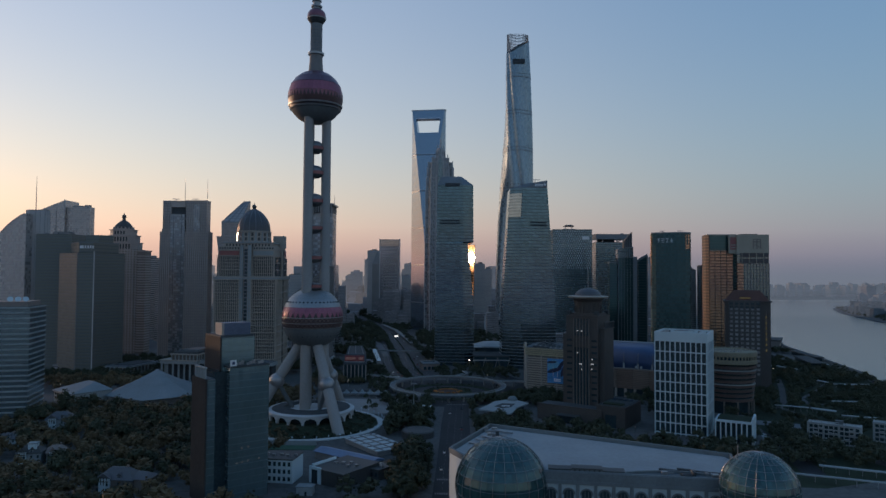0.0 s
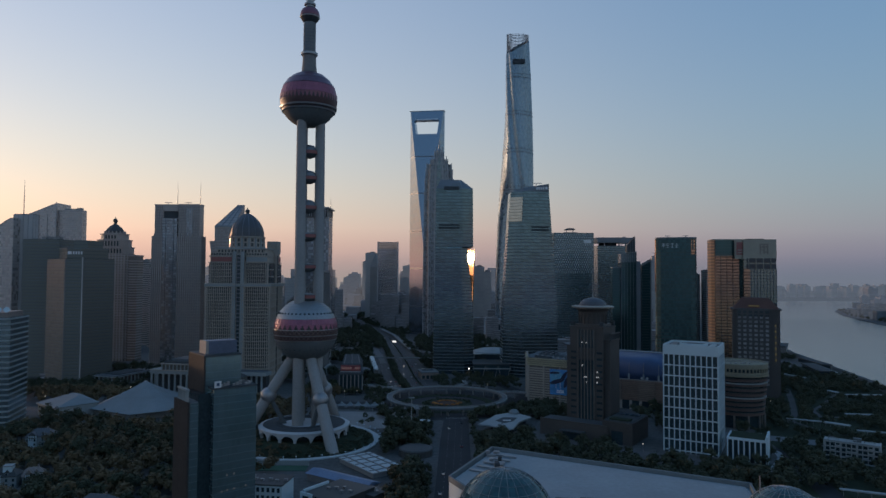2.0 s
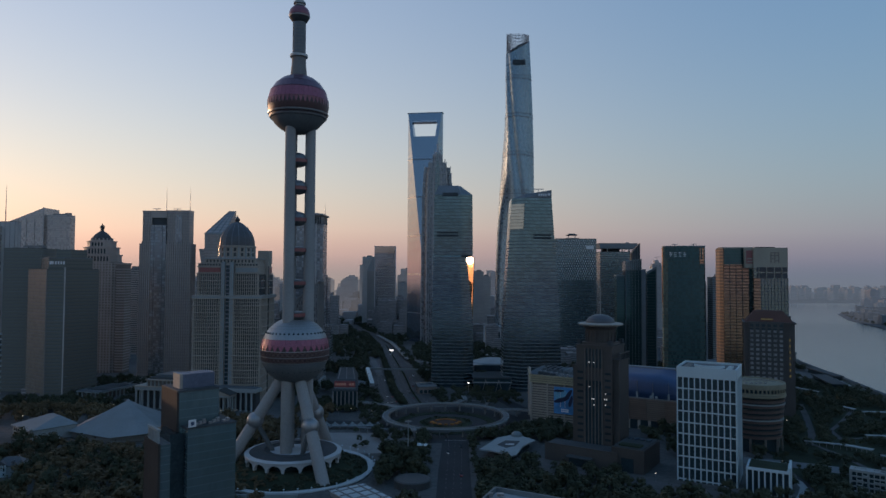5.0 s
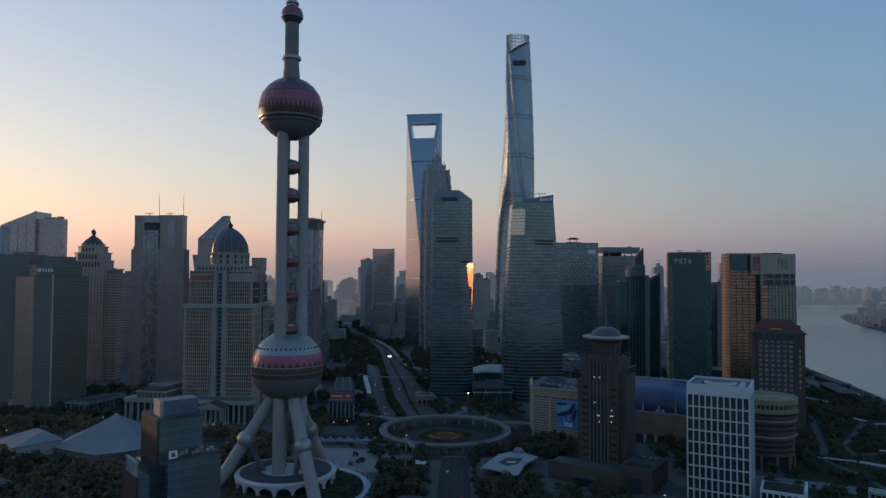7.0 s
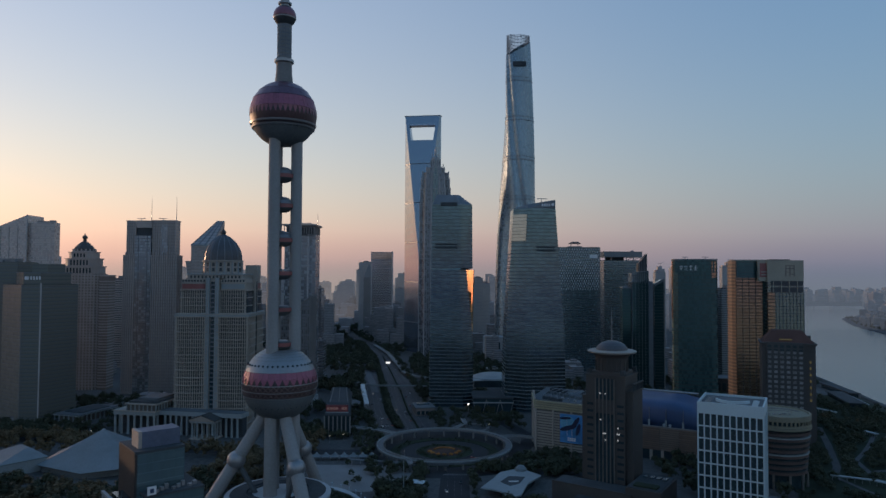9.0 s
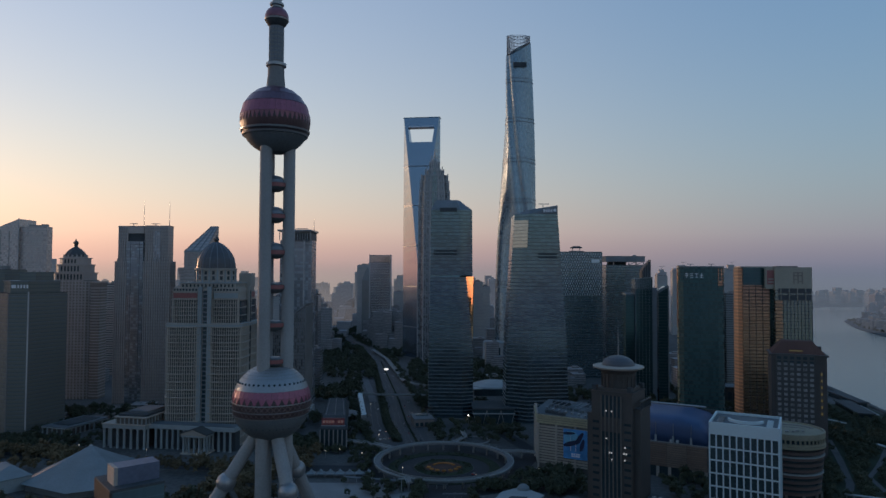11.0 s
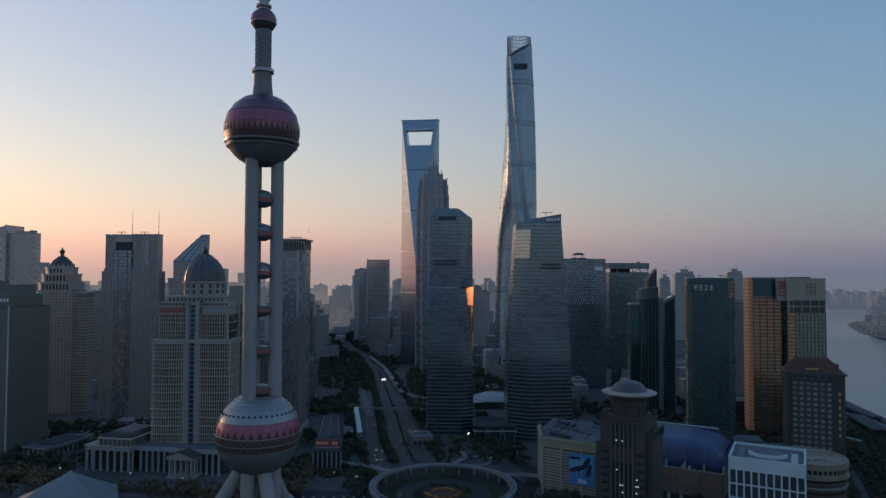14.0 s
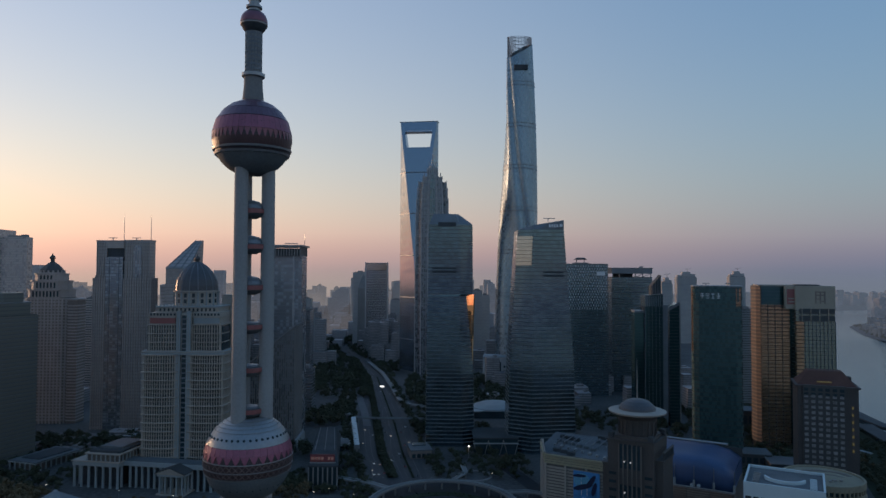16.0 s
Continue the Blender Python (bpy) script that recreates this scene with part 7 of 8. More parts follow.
def sign_building():
    t = thing("pavilion", "trapezoid building with a red lit sign", "pavilion")
    foot = [(-113.5, 766), (-87, 765), (-101, 880), (-127, 882)]
    part("body", slab(foot, 0, 20), M_WIN, t)
    part("roof", loft(bmesh.new(), [(20, foot), (21.4, foot), (30, [(-113, 784), (-91, 783), (-105, 874), (-123, 875)])]), M_DARK, t)
    part("sign_board", box(22, 0.8, 23.8, 30.6, -101.3, 768.5), plain("red_sign", (0.17, 0.045, 0.05), 0.5), t)
    part("sign_frame", box(23, 0.6, 22.8, 23.7, -101.3, 768.5), M_PALE_STONE, t)
    part("sign_leg", box(0.8, 0.8, 21, 23.6, -110, 769), M_STEEL, t)
    part("sign_leg", box(0.8, 0.8, 21, 23.6, -93, 769), M_STEEL, t)
    m = glow("pink_sign_light", (1.0, 0.55, 0.55), 0.009)
    for i in range(7):
        if i != 4:
            part("sign_bar", box(2.1, 0.4, 25.8, 28.4, -110 + 2.9 * i, 767.9), m, t)
    for i in range(7):
        part("column", box(1.0, 1.0, 0, 20, -113 + 4.2 * i, 764.6), M_CONCRETE, t)
    for i in range(3):
        part("roof_rib", rod(bmesh.new(), (-111 + 9 * i, 785, 30.2), (-121 + 7 * i, 874, 30.2), 0.35, k=5), M_CONCRETE, t)
    return t


sign_building()


def midfield():
    # white portal building and shell roofs between the glass towers
    t = thing("gallery_building", "white block with a large square portal opening", "gallery", 108, 1390, 0, -8)
    part("left_leg", box(9, 30, 0, 31, -18.5, 0), M_HAZY_CONCRETE, t)
    part("right_block", box(13, 30, 0, 31, 16.5, 0), M_HAZY_CONCRETE, t)
    part("lintel", box(46, 30, 31, 39, 0, 0), M_HAZY_CONCRETE, t)
    part("roof", loft(bmesh.new(), [(39, rect(47, 31)), (40, rect(47, 31)), (42, rect(40, 24))]), M_PALE_STONE, t)
    part("opening", box(24, 22, 0, 31, -2, 4), M_WIN, t)
    for i in range(3):
        part("window", box(3, 0.5, 5 + 8 * i, 9 + 8 * i, 16, -15.2), M_WIN, t)
    t = thing("shell_roof_hall", "low hall with white curved shell roofs", "hall", 76, 1085)
    part("hall", box(52, 60, 0, 9), M_WIN, t)
    part("shell", loft(bmesh.new(), [(9, disc(30, 24)), (11, disc(29, 24)), (14, disc(20, 24, 4, 6)), (15, disc(6, 24, 8, 10))]), M_PALE_STONE, t)
    part("shell", slab(disc(12, 20, -24, -22), 9, 10), M_PALE_STONE, t)
    # base of the glass towers
    t = thing("mall_podium", "glass mall podium with a truss arcade", "mall", 63, 905)
    part("body", box(46, 46, 0, 16), M_WIN, t)
    part("roof", box(48, 48, 16, 17.4), M_DARK, t)
    for i in range(6):
        part("truss", rod(bmesh.new(), (-20 + 8 * i, -24, 0), (-24 + 8 * i + (8 if i % 2 else 0), -24, 15), 0.4, k=6), M_CONCRETE, t)
    part("truss_beam", box(48, 1, 11, 12.2, 0, -24), M_PALE_STONE, t)
    t = thing("retail_pavilion", "low retail pavilion under the glass tower", "shop", -18, 880, 0, 10)
    part("body", box(22, 30, 0, 8), M_RED_STONE, t)
    part("roof", box(23, 31, 8, 9), M_ROOF, t)
    part("skylight", box(14, 10, 9, 10.2, 0, 6), G_TEAL, t)
    for i in range(4):
        part("shopfront", box(3.6, 0.4, 1, 5, -8 + 5.2 * i, -15.1), M_WIN, t)
    ring = bmesh.new()
    loft(ring, [(0.1, disc(17, 40, 36, 806)), (0.9, disc(17, 40, 36, 806)), (0.9, disc(14.5, 40, 36, 806)), (0.1, disc(14.5, 40, 36, 806)), (0.1, disc(17, 40, 36, 806))], False)
    solo("garden_ring", ring, M_CONCRETE, "round pale walk in the garden by the towers", "path", kind="structure")
    lamp = thing("plaza_lamp", "lit globe lamp above the plaza", "lamp post", 33, 858)
    part("post", revolve([(0.25, 0), (0.2, 14)], 6), M_STEEL, lamp)
    part("globe", revolve([(0.3, 13.8), (0.9, 14.3), (0.9, 15.0), (0.3, 15.5)], 12), glow("lamp_glow", (1.0, 0.96, 0.85), 0.3), lamp)
    sign = thing("road_sign_gantry", "bright lit sign gantry over the avenue", "sign", -88, 1255)
    part("panel", box(7, 0.5, 6, 9), glow("sign_glow", (1.0, 1.0, 0.98), 0.13), sign)
    part("post", box(0.5, 0.5, 0, 6), M_STEEL, sign)
    gl = glow("street_glow", (1.0, 0.93, 0.8), 0.15)
    spots = [(-394, 694, 8), (-300, 800, 7), (-104, 742, 6), (-60, 800, 7), (40, 672, 6), (150, 528, 6), (255, 560, 6), (20, 460, 7), (-30, 690, 6), (90, 655, 5), (330, 700, 6), (-150, 720, 6), (-120, 830, 6), (-52, 930, 7), (-180, 590, 5), (150, 850, 7), (230, 870, 6), (-128, 745, 5), (-92, 752, 5), (-70, 740, 5), (60, 742, 5), (85, 690, 5), (-48, 860, 7), (-84, 960, 7), (-60, 1010, 7), (-30, 905, 7), (18, 790, 5), (52, 798, 5), (110, 668, 5), (140, 640, 5), (212, 660, 5), (290, 690, 6), (360, 760, 6), (420, 860, 6), (-270, 745, 6), (-220, 735, 5), (-340, 760, 6)]
    for sx, sy, sz in spots:
        p = thing("street_lamp", "slim steel street lamp with a small lit head", "street lamp", sx, sy, 0, 0, "street lamps")
        part("post", revolve([(0.16, 0), (0.1, sz)], 6), M_STEEL, p)
        part("head", revolve([(0.2, sz), (0.42, sz + 0.3), (0.1, sz + 0.6)], 8), gl, p)


midfield()


def small_house(x, y, rz, w, d, h, wall, roof):
    t = thing("house", "pale villa with steep dark hipped roof among trees", "house", x, y, 0, rz, "villas in the park")
    part("wall", box(w, d, 0, h), wall, t)
    part("roof", loft(bmesh.new(), [(h, rect(w + 1.2, d + 1.2)), (h + 0.4, rect(w + 1.2, d + 1.2)), (h + d * 0.42, rect(w * 0.45, 0.4))]), roof, t)
    g = part("gable", slab(rect(w * 0.28, 3, -w * 0.22, -d / 2), 0, h + 1.5), M_WHITE, t)
    part("gable_roof", loft(bmesh.new(), [(h + 1.5, rect(w * 0.34, 4, -w * 0.22, -d / 2)), (h + 4.2, rect(0.2, 4, -w * 0.22, -d / 2))]), roof, g)
    for i in range(4):
        for j in range(2):
            part("window", box(1.1, 0.3, 1.2 + 3 * j, 2.8 + 3 * j, -w * 0.4 + w * 0.8 * i / 3, -d / 2 - (1.6 if i in (0, 1) else 0.05)), M_WIN, t)
    for i in (-1, 0, 1):
        part("timber", box(0.35, 0.2, 1 + h * 0.5, h + 1.4, -w * 0.22 + i * w * 0.08, -d / 2 - 1.58), M_BARK, g)
    part("timber", box(w * 0.27, 0.2, h * 0.9, h * 0.9 + 0.4, -w * 0.22, -d / 2 - 1.6), M_BARK, g)
    dormer = part("dormer", box(w * 0.13, 4, h, h + 2.2, w * 0.12, -d * 0.28), M_PALE_STONE, t)
    part("dormer_roof", loft(bmesh.new(), [(h + 2.2, rect(w * 0.16, 4.4, w * 0.12, -d * 0.28)), (h + 3.8, rect(0.2, 4.4, w * 0.12, -d * 0.28))]), roof, dormer)
    part("dormer_window", box(w * 0.07, 0.2, h + 0.6, h + 1.9, w * 0.12, -d * 0.28 - 2.05), M_WIN, dormer)
    part("chimney", box(1.0, 1.0, h, h + d * 0.42 + 1, w * 0.2, 0), M_RED_STONE, t)
    return t


villa = small_house(-184, 388, -6, 22, 14, 7, M_WORN_STONE, M_SLATE)
part("side_wing", box(9, 11, 0, 7.4, 14.5, 0.6), M_RED_STONE, villa, "red-brown side wing")
part("side_roof", loft(bmesh.new(), [(7.4, rect(10, 12, 14.5, 0.6)), (10.6, rect(5, 0.4, 13, 0.6))]), M_SLATE, villa)
villa = small_house(-267, 440, 12, 14, 11, 7, M_PALE_STONE, M_BROWN)
part("stair_tower", box(5, 5, 0, 12.6, 1.5, -1), M_WHITE, villa, "white stair tower")
part("tower_cap", box(5.6, 5.6, 12.6, 13.2, 1.5, -1), M_PALE_STONE, villa)
small_house(-254, 446, 30, 12, 10, 6, M_PALE_STONE, M_RED_STONE)
small_house(-305, 540, 12, 19, 13, 7, M_PALE_STONE, M_SLATE)
small_house(-306, 479, 0, 12, 9, 6, M_WHITE, M_SLATE)


def south_blocks():
    """Low buildings between the tower garden and the street."""
    t = thing("school_building", "three storey pale building with square windows", "low building", -97, 407, 0, -8)
    part("wall", box(19, 18, 0, 13.5, 0, 3), M_WHITE, t)
    part("roof", box(19.6, 18.6, 13.5, 14.2, 0, 3), M_BROWN, t)
    for c in range(6):
        for r in range(3):
            part("window", box(1.6, 0.3, 1.4 + 4.3 * r, 3.8 + 4.3 * r, -7.6 + 3.0 * c, -6.05), M_WIN, t)
    for i in range(5):
        part("roof_unit", box(2, 1.5, 14.2, 15.4, -9 + 4.4 * i, 2 - 2 * (i % 2)), M_STEEL, t)
    t = thing("studio_hall", "low brown roofed hall with a slanting white end wall", "low building", -62, 405, 0, -34)
    part("wall", box(26, 32, 0, 8, 0, 6), M_BROWN, t)
    part("roof", box(26.6, 32.6, 8, 8.6, 0, 6), M_BROWN, t)
    part("white_wall", box(1.2, 20, 0, 10, -13.6, 2), M_WHITE, t)
    part("white_gate", box(9, 1.0, 0, 9.6, -9, -10.4), M_WHITE, t)
    part("dark_gap", box(4.4, 0.4, 0, 8, -9, -11), M_WIN, t)
    for i in range(5):
        part("roof_unit", box(2, 1.6, 8.6, 9.8, -6 + 3.5 * i, 4 + 3 * (i % 3)), M_STEEL, t)
    t = thing("kiosk", "small white flat roofed kiosk beside the studio hall", "kiosk", -77, 382, 0, -6)
    part("wall", box(9, 6, 0, 4.4), M_PALE_STONE, t)
    part("roof", box(9.6, 6.6, 4.4, 4.9), M_MEMBRANE, t)
    part("door", box(1.2, 0.2, 0, 2.2, 1, -3.1), M_WIN, t)
    for bx, by, bw, bd, bh, rz in ((-110, 434, 26, 14, 8, -8), (-40, 416, 14, 14, 6, -34)):
        t = thing("low_building", "low brown roofed building with roof clutter", "low building", bx, by, 0, rz)
        part("wall", box(bw, bd, 0, bh), M_BROWN, t)
        part("roof", box(bw + 0.6, bd + 0.6, bh, bh + 0.5), M_BROWN, t)
        for i in range(4):
            part("roof_unit", box(1.8, 1.6, bh + 0.5, bh + 1.8, -bw * 0.35 + bw * 0.22 * i, bd * 0.1 * (i % 3 - 1)), M_STEEL, t)
        for i in range(int(bw / 3.4)):
            part("window", box(1.5, 0.3, bh * 0.35, bh * 0.7, -bw / 2 + 2 + 3.3 * i, -bd / 2 - 0.05), M_WIN, t)
    t = thing("shed_row", "low sheds under blue sheet roofs", "shed", -62, 446, 0, -35)
    part("wall", box(49, 12, 0, 4.5), M_CONCRETE, t)
    part("roof", loft(bmesh.new(), [(4.5, rect(51, 14)), (4.8, rect(51, 14)), (6.6, rect(51, 0.6))]), plain("pale_blue_sheet", (0.11, 0.17, 0.27), 0.5), t)
    t = thing("event_floor", "broad white low roofed hall with cross walls", "hall", -48, 485, 0, -53)
    part("wall", box(45, 24, 0, 3), M_CONCRETE, t)
    part("roof", box(46, 25, 3, 3.6), M_PALE_PAVING, t)
    for i in range(3):
        part("roof_line", box(46, 0.7, 3.6, 4.2, 0, -8 + 8 * i), M_CONCRETE, t)
    for i in range(5):
        part("roof_line", box(0.7, 25, 3.6, 4.1, -18 + 9 * i, 0), M_CONCRETE, t)
    t = thing("entrance_wall", "green fenced court with pale wall", "court", -118, 482)
    part("wall", box(54, 1.0, 0, 3.4, 0, 6), M_PALE_STONE, t)
    part("court", box(54, 12, 0, 0.3, 0, -1), plain("court_green", (0.04, 0.09, 0.06), 0.8), t)
    t = thing("brick_mound", "dark round roofed hall beside the street", "hall", -19, 518)
    part("roof", revolve([(12.5, 0), (12.5, 4.5), (11.5, 5.2), (7, 5.6)], 28), M_BROWN, t)


south_blocks()


GREY_PATH = ("garden_path", M_PAVING, "grey paved path through the riverside park")
PARK_PATHS = [GREY_PATH + (pts, w) for pts, w in (
    ([(404, 814), (372, 742), (336, 667), (318, 640)], 6), ([(438, 776), (412, 742), (388, 713), (364, 686), (350, 640)], 4), ([(349, 640), (362, 655), (402, 660)], 4), ([(318, 520), (322, 600), (318, 640)], 4), ([(388, 713), (420, 700), (452, 712)], 3))]
PARK_PATHS += [("side_street", M_ROOF, "grey side street beside the park", [(222, 590), (262, 576), (283, 566), (330, 540)], 19),
               ("curved_drive", plain("worn_pale_paving", (0.24, 0.26, 0.265), 0.75, vary=0.2), "pale curved drive beside the white office annex", [(250, 542), (251, 530), (247, 516), (238, 502), (228, 488), (219, 479)], 5)]


def near_path(x, y):
    for name, mat, label, pts, w in PARK_PATHS:
        for a, b in zip(pts, pts[1:]):
            e = Vector(b) - Vector(a)
            f = max(0.0, min(1.0, (Vector((x, y)) - Vector(a)).dot(e) / e.length_squared))
            if (Vector((x, y)) - Vector(a) - e * f).length < w / 2 + 2.5:
                return True
    return False


def riverside():
    t = thing("ferry_terminal", "dark flat roofed ferry terminal at the river edge", "terminal", 552, 1025, 0, 84)
    part("hall", box(78, 12, 0, 5), M_WIN, t)
    part("roof", box(88, 14, 5, 6.6), M_DARK, t)
    part("roof_rim", box(88.6, 0.6, 5.4, 7.0, 0, 7.2), M_PAVING, t)
    for i in range(10):
        part("post", box(0.6, 0.6, 0, 5, -40 + 8.8 * i, -8), M_STEEL, t)
    t = thing("ferry_hall", "low hall with a pale roof beside the ferry pier", "terminal", 519, 957, 0, 76)
    part("hall", box(84, 16, 0, 5), M_WIN, t)
    part("roof", box(88, 20, 5, 6.4), M_DARK, t)
    part("canopy", box(60, 5, 3.6, 4.2, -8, -13), M_PALE_STONE, t)
    for i in range(9):
        part("column", box(0.7, 0.7, 0, 5, -40 + 10 * i, -9.6), M_PALE_STONE, t)
    t = thing("pier_building", "dark building at the bend of the river bank", "low building", 560, 1150, 0, 60)
    part("hall", box(60, 30, 0, 16), M_CONCRETE, t)
    part("roof", box(62, 32, 16, 17.5), M_DARK, t)
    for i in range(8):
        part("window", box(4, 0.4, 4, 12, -26 + 7.4 * i, -15.1), M_WIN, t)
    for hx, hy, rz, w in ((292.5, 506, -35.5, 34), (342, 506, -35.5, 34)):
        t = thing("walk_up_block", "low pale block with rows of square windows", "apartment block", hx, hy, 0, rz)
        part("core", box(w - 1, 11, 0, 13.4), M_WIN, t)
        for r in range(5):
            part("floor_slab", box(w, 12.4, 3.3 * r, 3.3 * r + 0.9), M_PALE_STONE, t)
        for c in range(int(w / 3.4) + 1):
            part("column", box(0.6 + 0.7 * (c % 3 == 0), 1.0, 0, 13.6, -w / 2 + 0.5 + 3.3 * c, -5.9), M_PALE_STONE, t)
        for c, r in ((1, 1), (1, 2), (2, 3), (4, 1), (4, 2), (5, 2), (7, 1), (8, 3), (8, 2)):
            part("balcony", box(2.6, 1.2, 3.3 * r + 0.9, 3.3 * r + 1.9, -w / 2 + 2.15 + 3.3 * c, -6.6), M_PALE_STONE, t)
        for s in (-1, 1):
            part("end_wall", box(0.8, 12, 0, 14.4, s * w / 2, 0), M_PALE_STONE, t)
        for i in range(3):
            frame_part = part("roof_frame", box(7, 0.4, 15.6, 16.1, -w * 0.33 + 11 * i, -4), M_PALE_STONE, t)
            for e in (-1, 1):
                part("frame_post", box(0.4, 0.4, 14, 15.7, -w * 0.33 + 11 * i + 3.2 * e, -4), M_PALE_STONE, frame_part)
        part("stair_house", box(5, 4, 14, 16.6, 3, 2), M_ROOF, t)
        part("parapet", box(w, 0.5, 14.0, 14.8, 0, -6), M_PALE_STONE, t)
    for cx, cy, rz, L, w in ((258, 424, -24, 40, 3), (240, 404, -22, 60, 2), (322, 625, -27, 28, 3.4), (343, 610, -47, 20, 6), (360, 579, -25, 33, 3.6), (434, 774, -76, 15, 5), (459, 753, -3, 45, 4), (389, 650, -8, 28, 4), (452, 886, -70, 30, 4), (440, 905, -20, 20, 5)):
        t = thing("covered_walk", "long pale roof over a riverside walk", "covered walk", cx, cy, 0, rz)
        part("roof", box(L, w, 3.6, 4.3), M_PALE_STONE, t)
        for i in range(6):
            part("post", box(0.3, 0.3, 0, 3.6, -L * 0.45 + L * 0.18 * i, 0), M_STEEL, t)
    solo("embankment", ribbon([(450, 490), (483, 730), (531, 862), (563, 1010), (594, 1175), (694, 1500)], [(456, 490), (490, 730), (538, 862), (570, 1010), (601, 1175), (701, 1500)], 1.6), M_PAVING, "grey stone river embankment", "embankment", kind="structure")
    for name, mat, label, pts, w in PARK_PATHS:
        l2, r2 = [], []
        for i, q in enumerate(pts):
            e = (Vector(pts[min(i + 1, len(pts) - 1)]) - Vector(pts[max(i - 1, 0)])).normalized()
            o = Vector((-e.y, e.x)) * w / 2
            l2.append((q[0] + o.x, q[1] + o.y))
            r2.append((q[0] - o.x, q[1] - o.y))
        solo(name, ribbon(l2, r2, 0.14), mat, label, "path", kind="structure")
    sheet("verge_lawn", [(90, 415), (225, 398), (300, 425), (262, 500), (180, 495), (90, 500)], 0.03, M_GRASS, "dark planted verge beside the convention hall", "lawn")
    sheet("river_lawn", [(250, 470), (448, 470), (480, 730), (528, 862), (556, 1000), (440, 1010), (350, 800), (318, 700), (262, 590)], 0.1, M_GRASS, "dark riverside lawn", "lawn")
    for bx, by, rz, L in ((880, 2350, 40, 60), (1050, 2450, 30, 46), (940, 2600, 35, 50), (1180, 2520, 60, 40)):
        t = thing("river_barge", "long low river barge under way", "boat", bx, by, 0.2, rz, "barges on the river")
        part("hull", loft(bmesh.new(), [(0, rect(L, 9)), (2.2, rect(L + 4, 10))]), M_DARK, t)
        part("wheelhouse", box(7, 7, 2.2, 8, -L * 0.38, 0), M_WHITE, t)
        part("hold", box(L * 0.6, 7, 2.2, 3.6, L * 0.08, 0), M_BROWN, t)
    for x0, y0, w, d, h in ((420, 985, 50, 24, 9), (395, 1010, 40, 30, 22), (345, 820, 44, 30, 10), (318, 850, 36, 26, 12)):
        t = thing("low_building", "low dark block at the foot of the towers", "low building", x0, y0, 0, -14)
        part("wall", box(w, d, 0, h), M_BROWN, t)
        part("roof", box(w + 1, d + 1, h, h + 0.8), M_ROOF, t)
        for i in range(6):
            part("window", box(w / 9, 0.4, h * 0.3, h * 0.75, -w / 2 + w * (i + 0.5) / 6, -d / 2 - 0.1), M_WIN, t)


riverside()
solo("far_embankment", ribbon([(bank_edge(y) - 3, y) for y in range(1420, 2900, 60)], [(bank_edge(y) + 9, y) for y in range(1420, 2900, 60)], 1.6), M_PAVING, "pale concrete embankment walk along the far river bank", "embankment", kind="structure")


# ---- ordinary city between the towers ----
def city_blocks():
    rnd = random.Random(11)
    bm = bmesh.new()
    for i in range(420):
        x, y = rnd.uniform(-1100, 560), rnd.uniform(1080, 1950)
        if -0.17 * y - 60 < x < -0.02 * y + 90 and x < 130:
            continue
        if x > 540 and y < 1500 or x > 0.33 * y:
            continue
        h = rnd.choice((9, 12, 16, 20, 26, 34, 50))
        w, d = rnd.uniform(16, 44), rnd.uniform(14, 34)
        box(w, d, 0, h, x, y, bm)
        box(w * 0.3, d * 0.3, h, h + 3, x + w * 0.2, y, bm)
    for i in range(230):
        y = rnd.uniform(1620, 2500)
        edge = -150 - (y - 1620) * 0.262
        x = edge + 22 + rnd.random() * (250 if y > 1850 else 60)
        h = rnd.choice((12, 18, 24, 32, 45, 60, 80))
        w, d = rnd.uniform(14, 34), rnd.uniform(14, 30)
        box(w, d, 0, h, x, y, bm)
        box(w * 0.4, d * 0.4, h, h + 4, x + w * 0.2, y, bm)
    for i in range(150):
        y = rnd.uniform(1500, 2500)
        x = -160 - (y - 1500) * 0.25 - 34 - rnd.random() * 200
        h = rnd.choice((12, 18, 24, 32, 45, 70, 95))
        box(rnd.uniform(14, 34), rnd.uniform(14, 30), 0, h, x, y, bm)
    for i in range(22):
        x, y = rnd.uniform(-480, -250), rnd.uniform(830, 950)
        box(rnd.uniform(14, 30), rnd.uniform(12, 22), 0, rnd.choice((5, 7, 9)), x, y, bm)
    # facade colour raised in place of haze between the towers
    solo("city_blocks", bm, curtain("haze_lifted_facades", (0.29, 0.27, 0.265), rough=0.75, metal=0.0, floor=3.5, pane=4.0, spandrel=0.5, line=(0.1, 0.1, 0.105), vary=0.35), "ordinary low city blocks with flat roofs", "city", kind="stuff")


city_blocks()


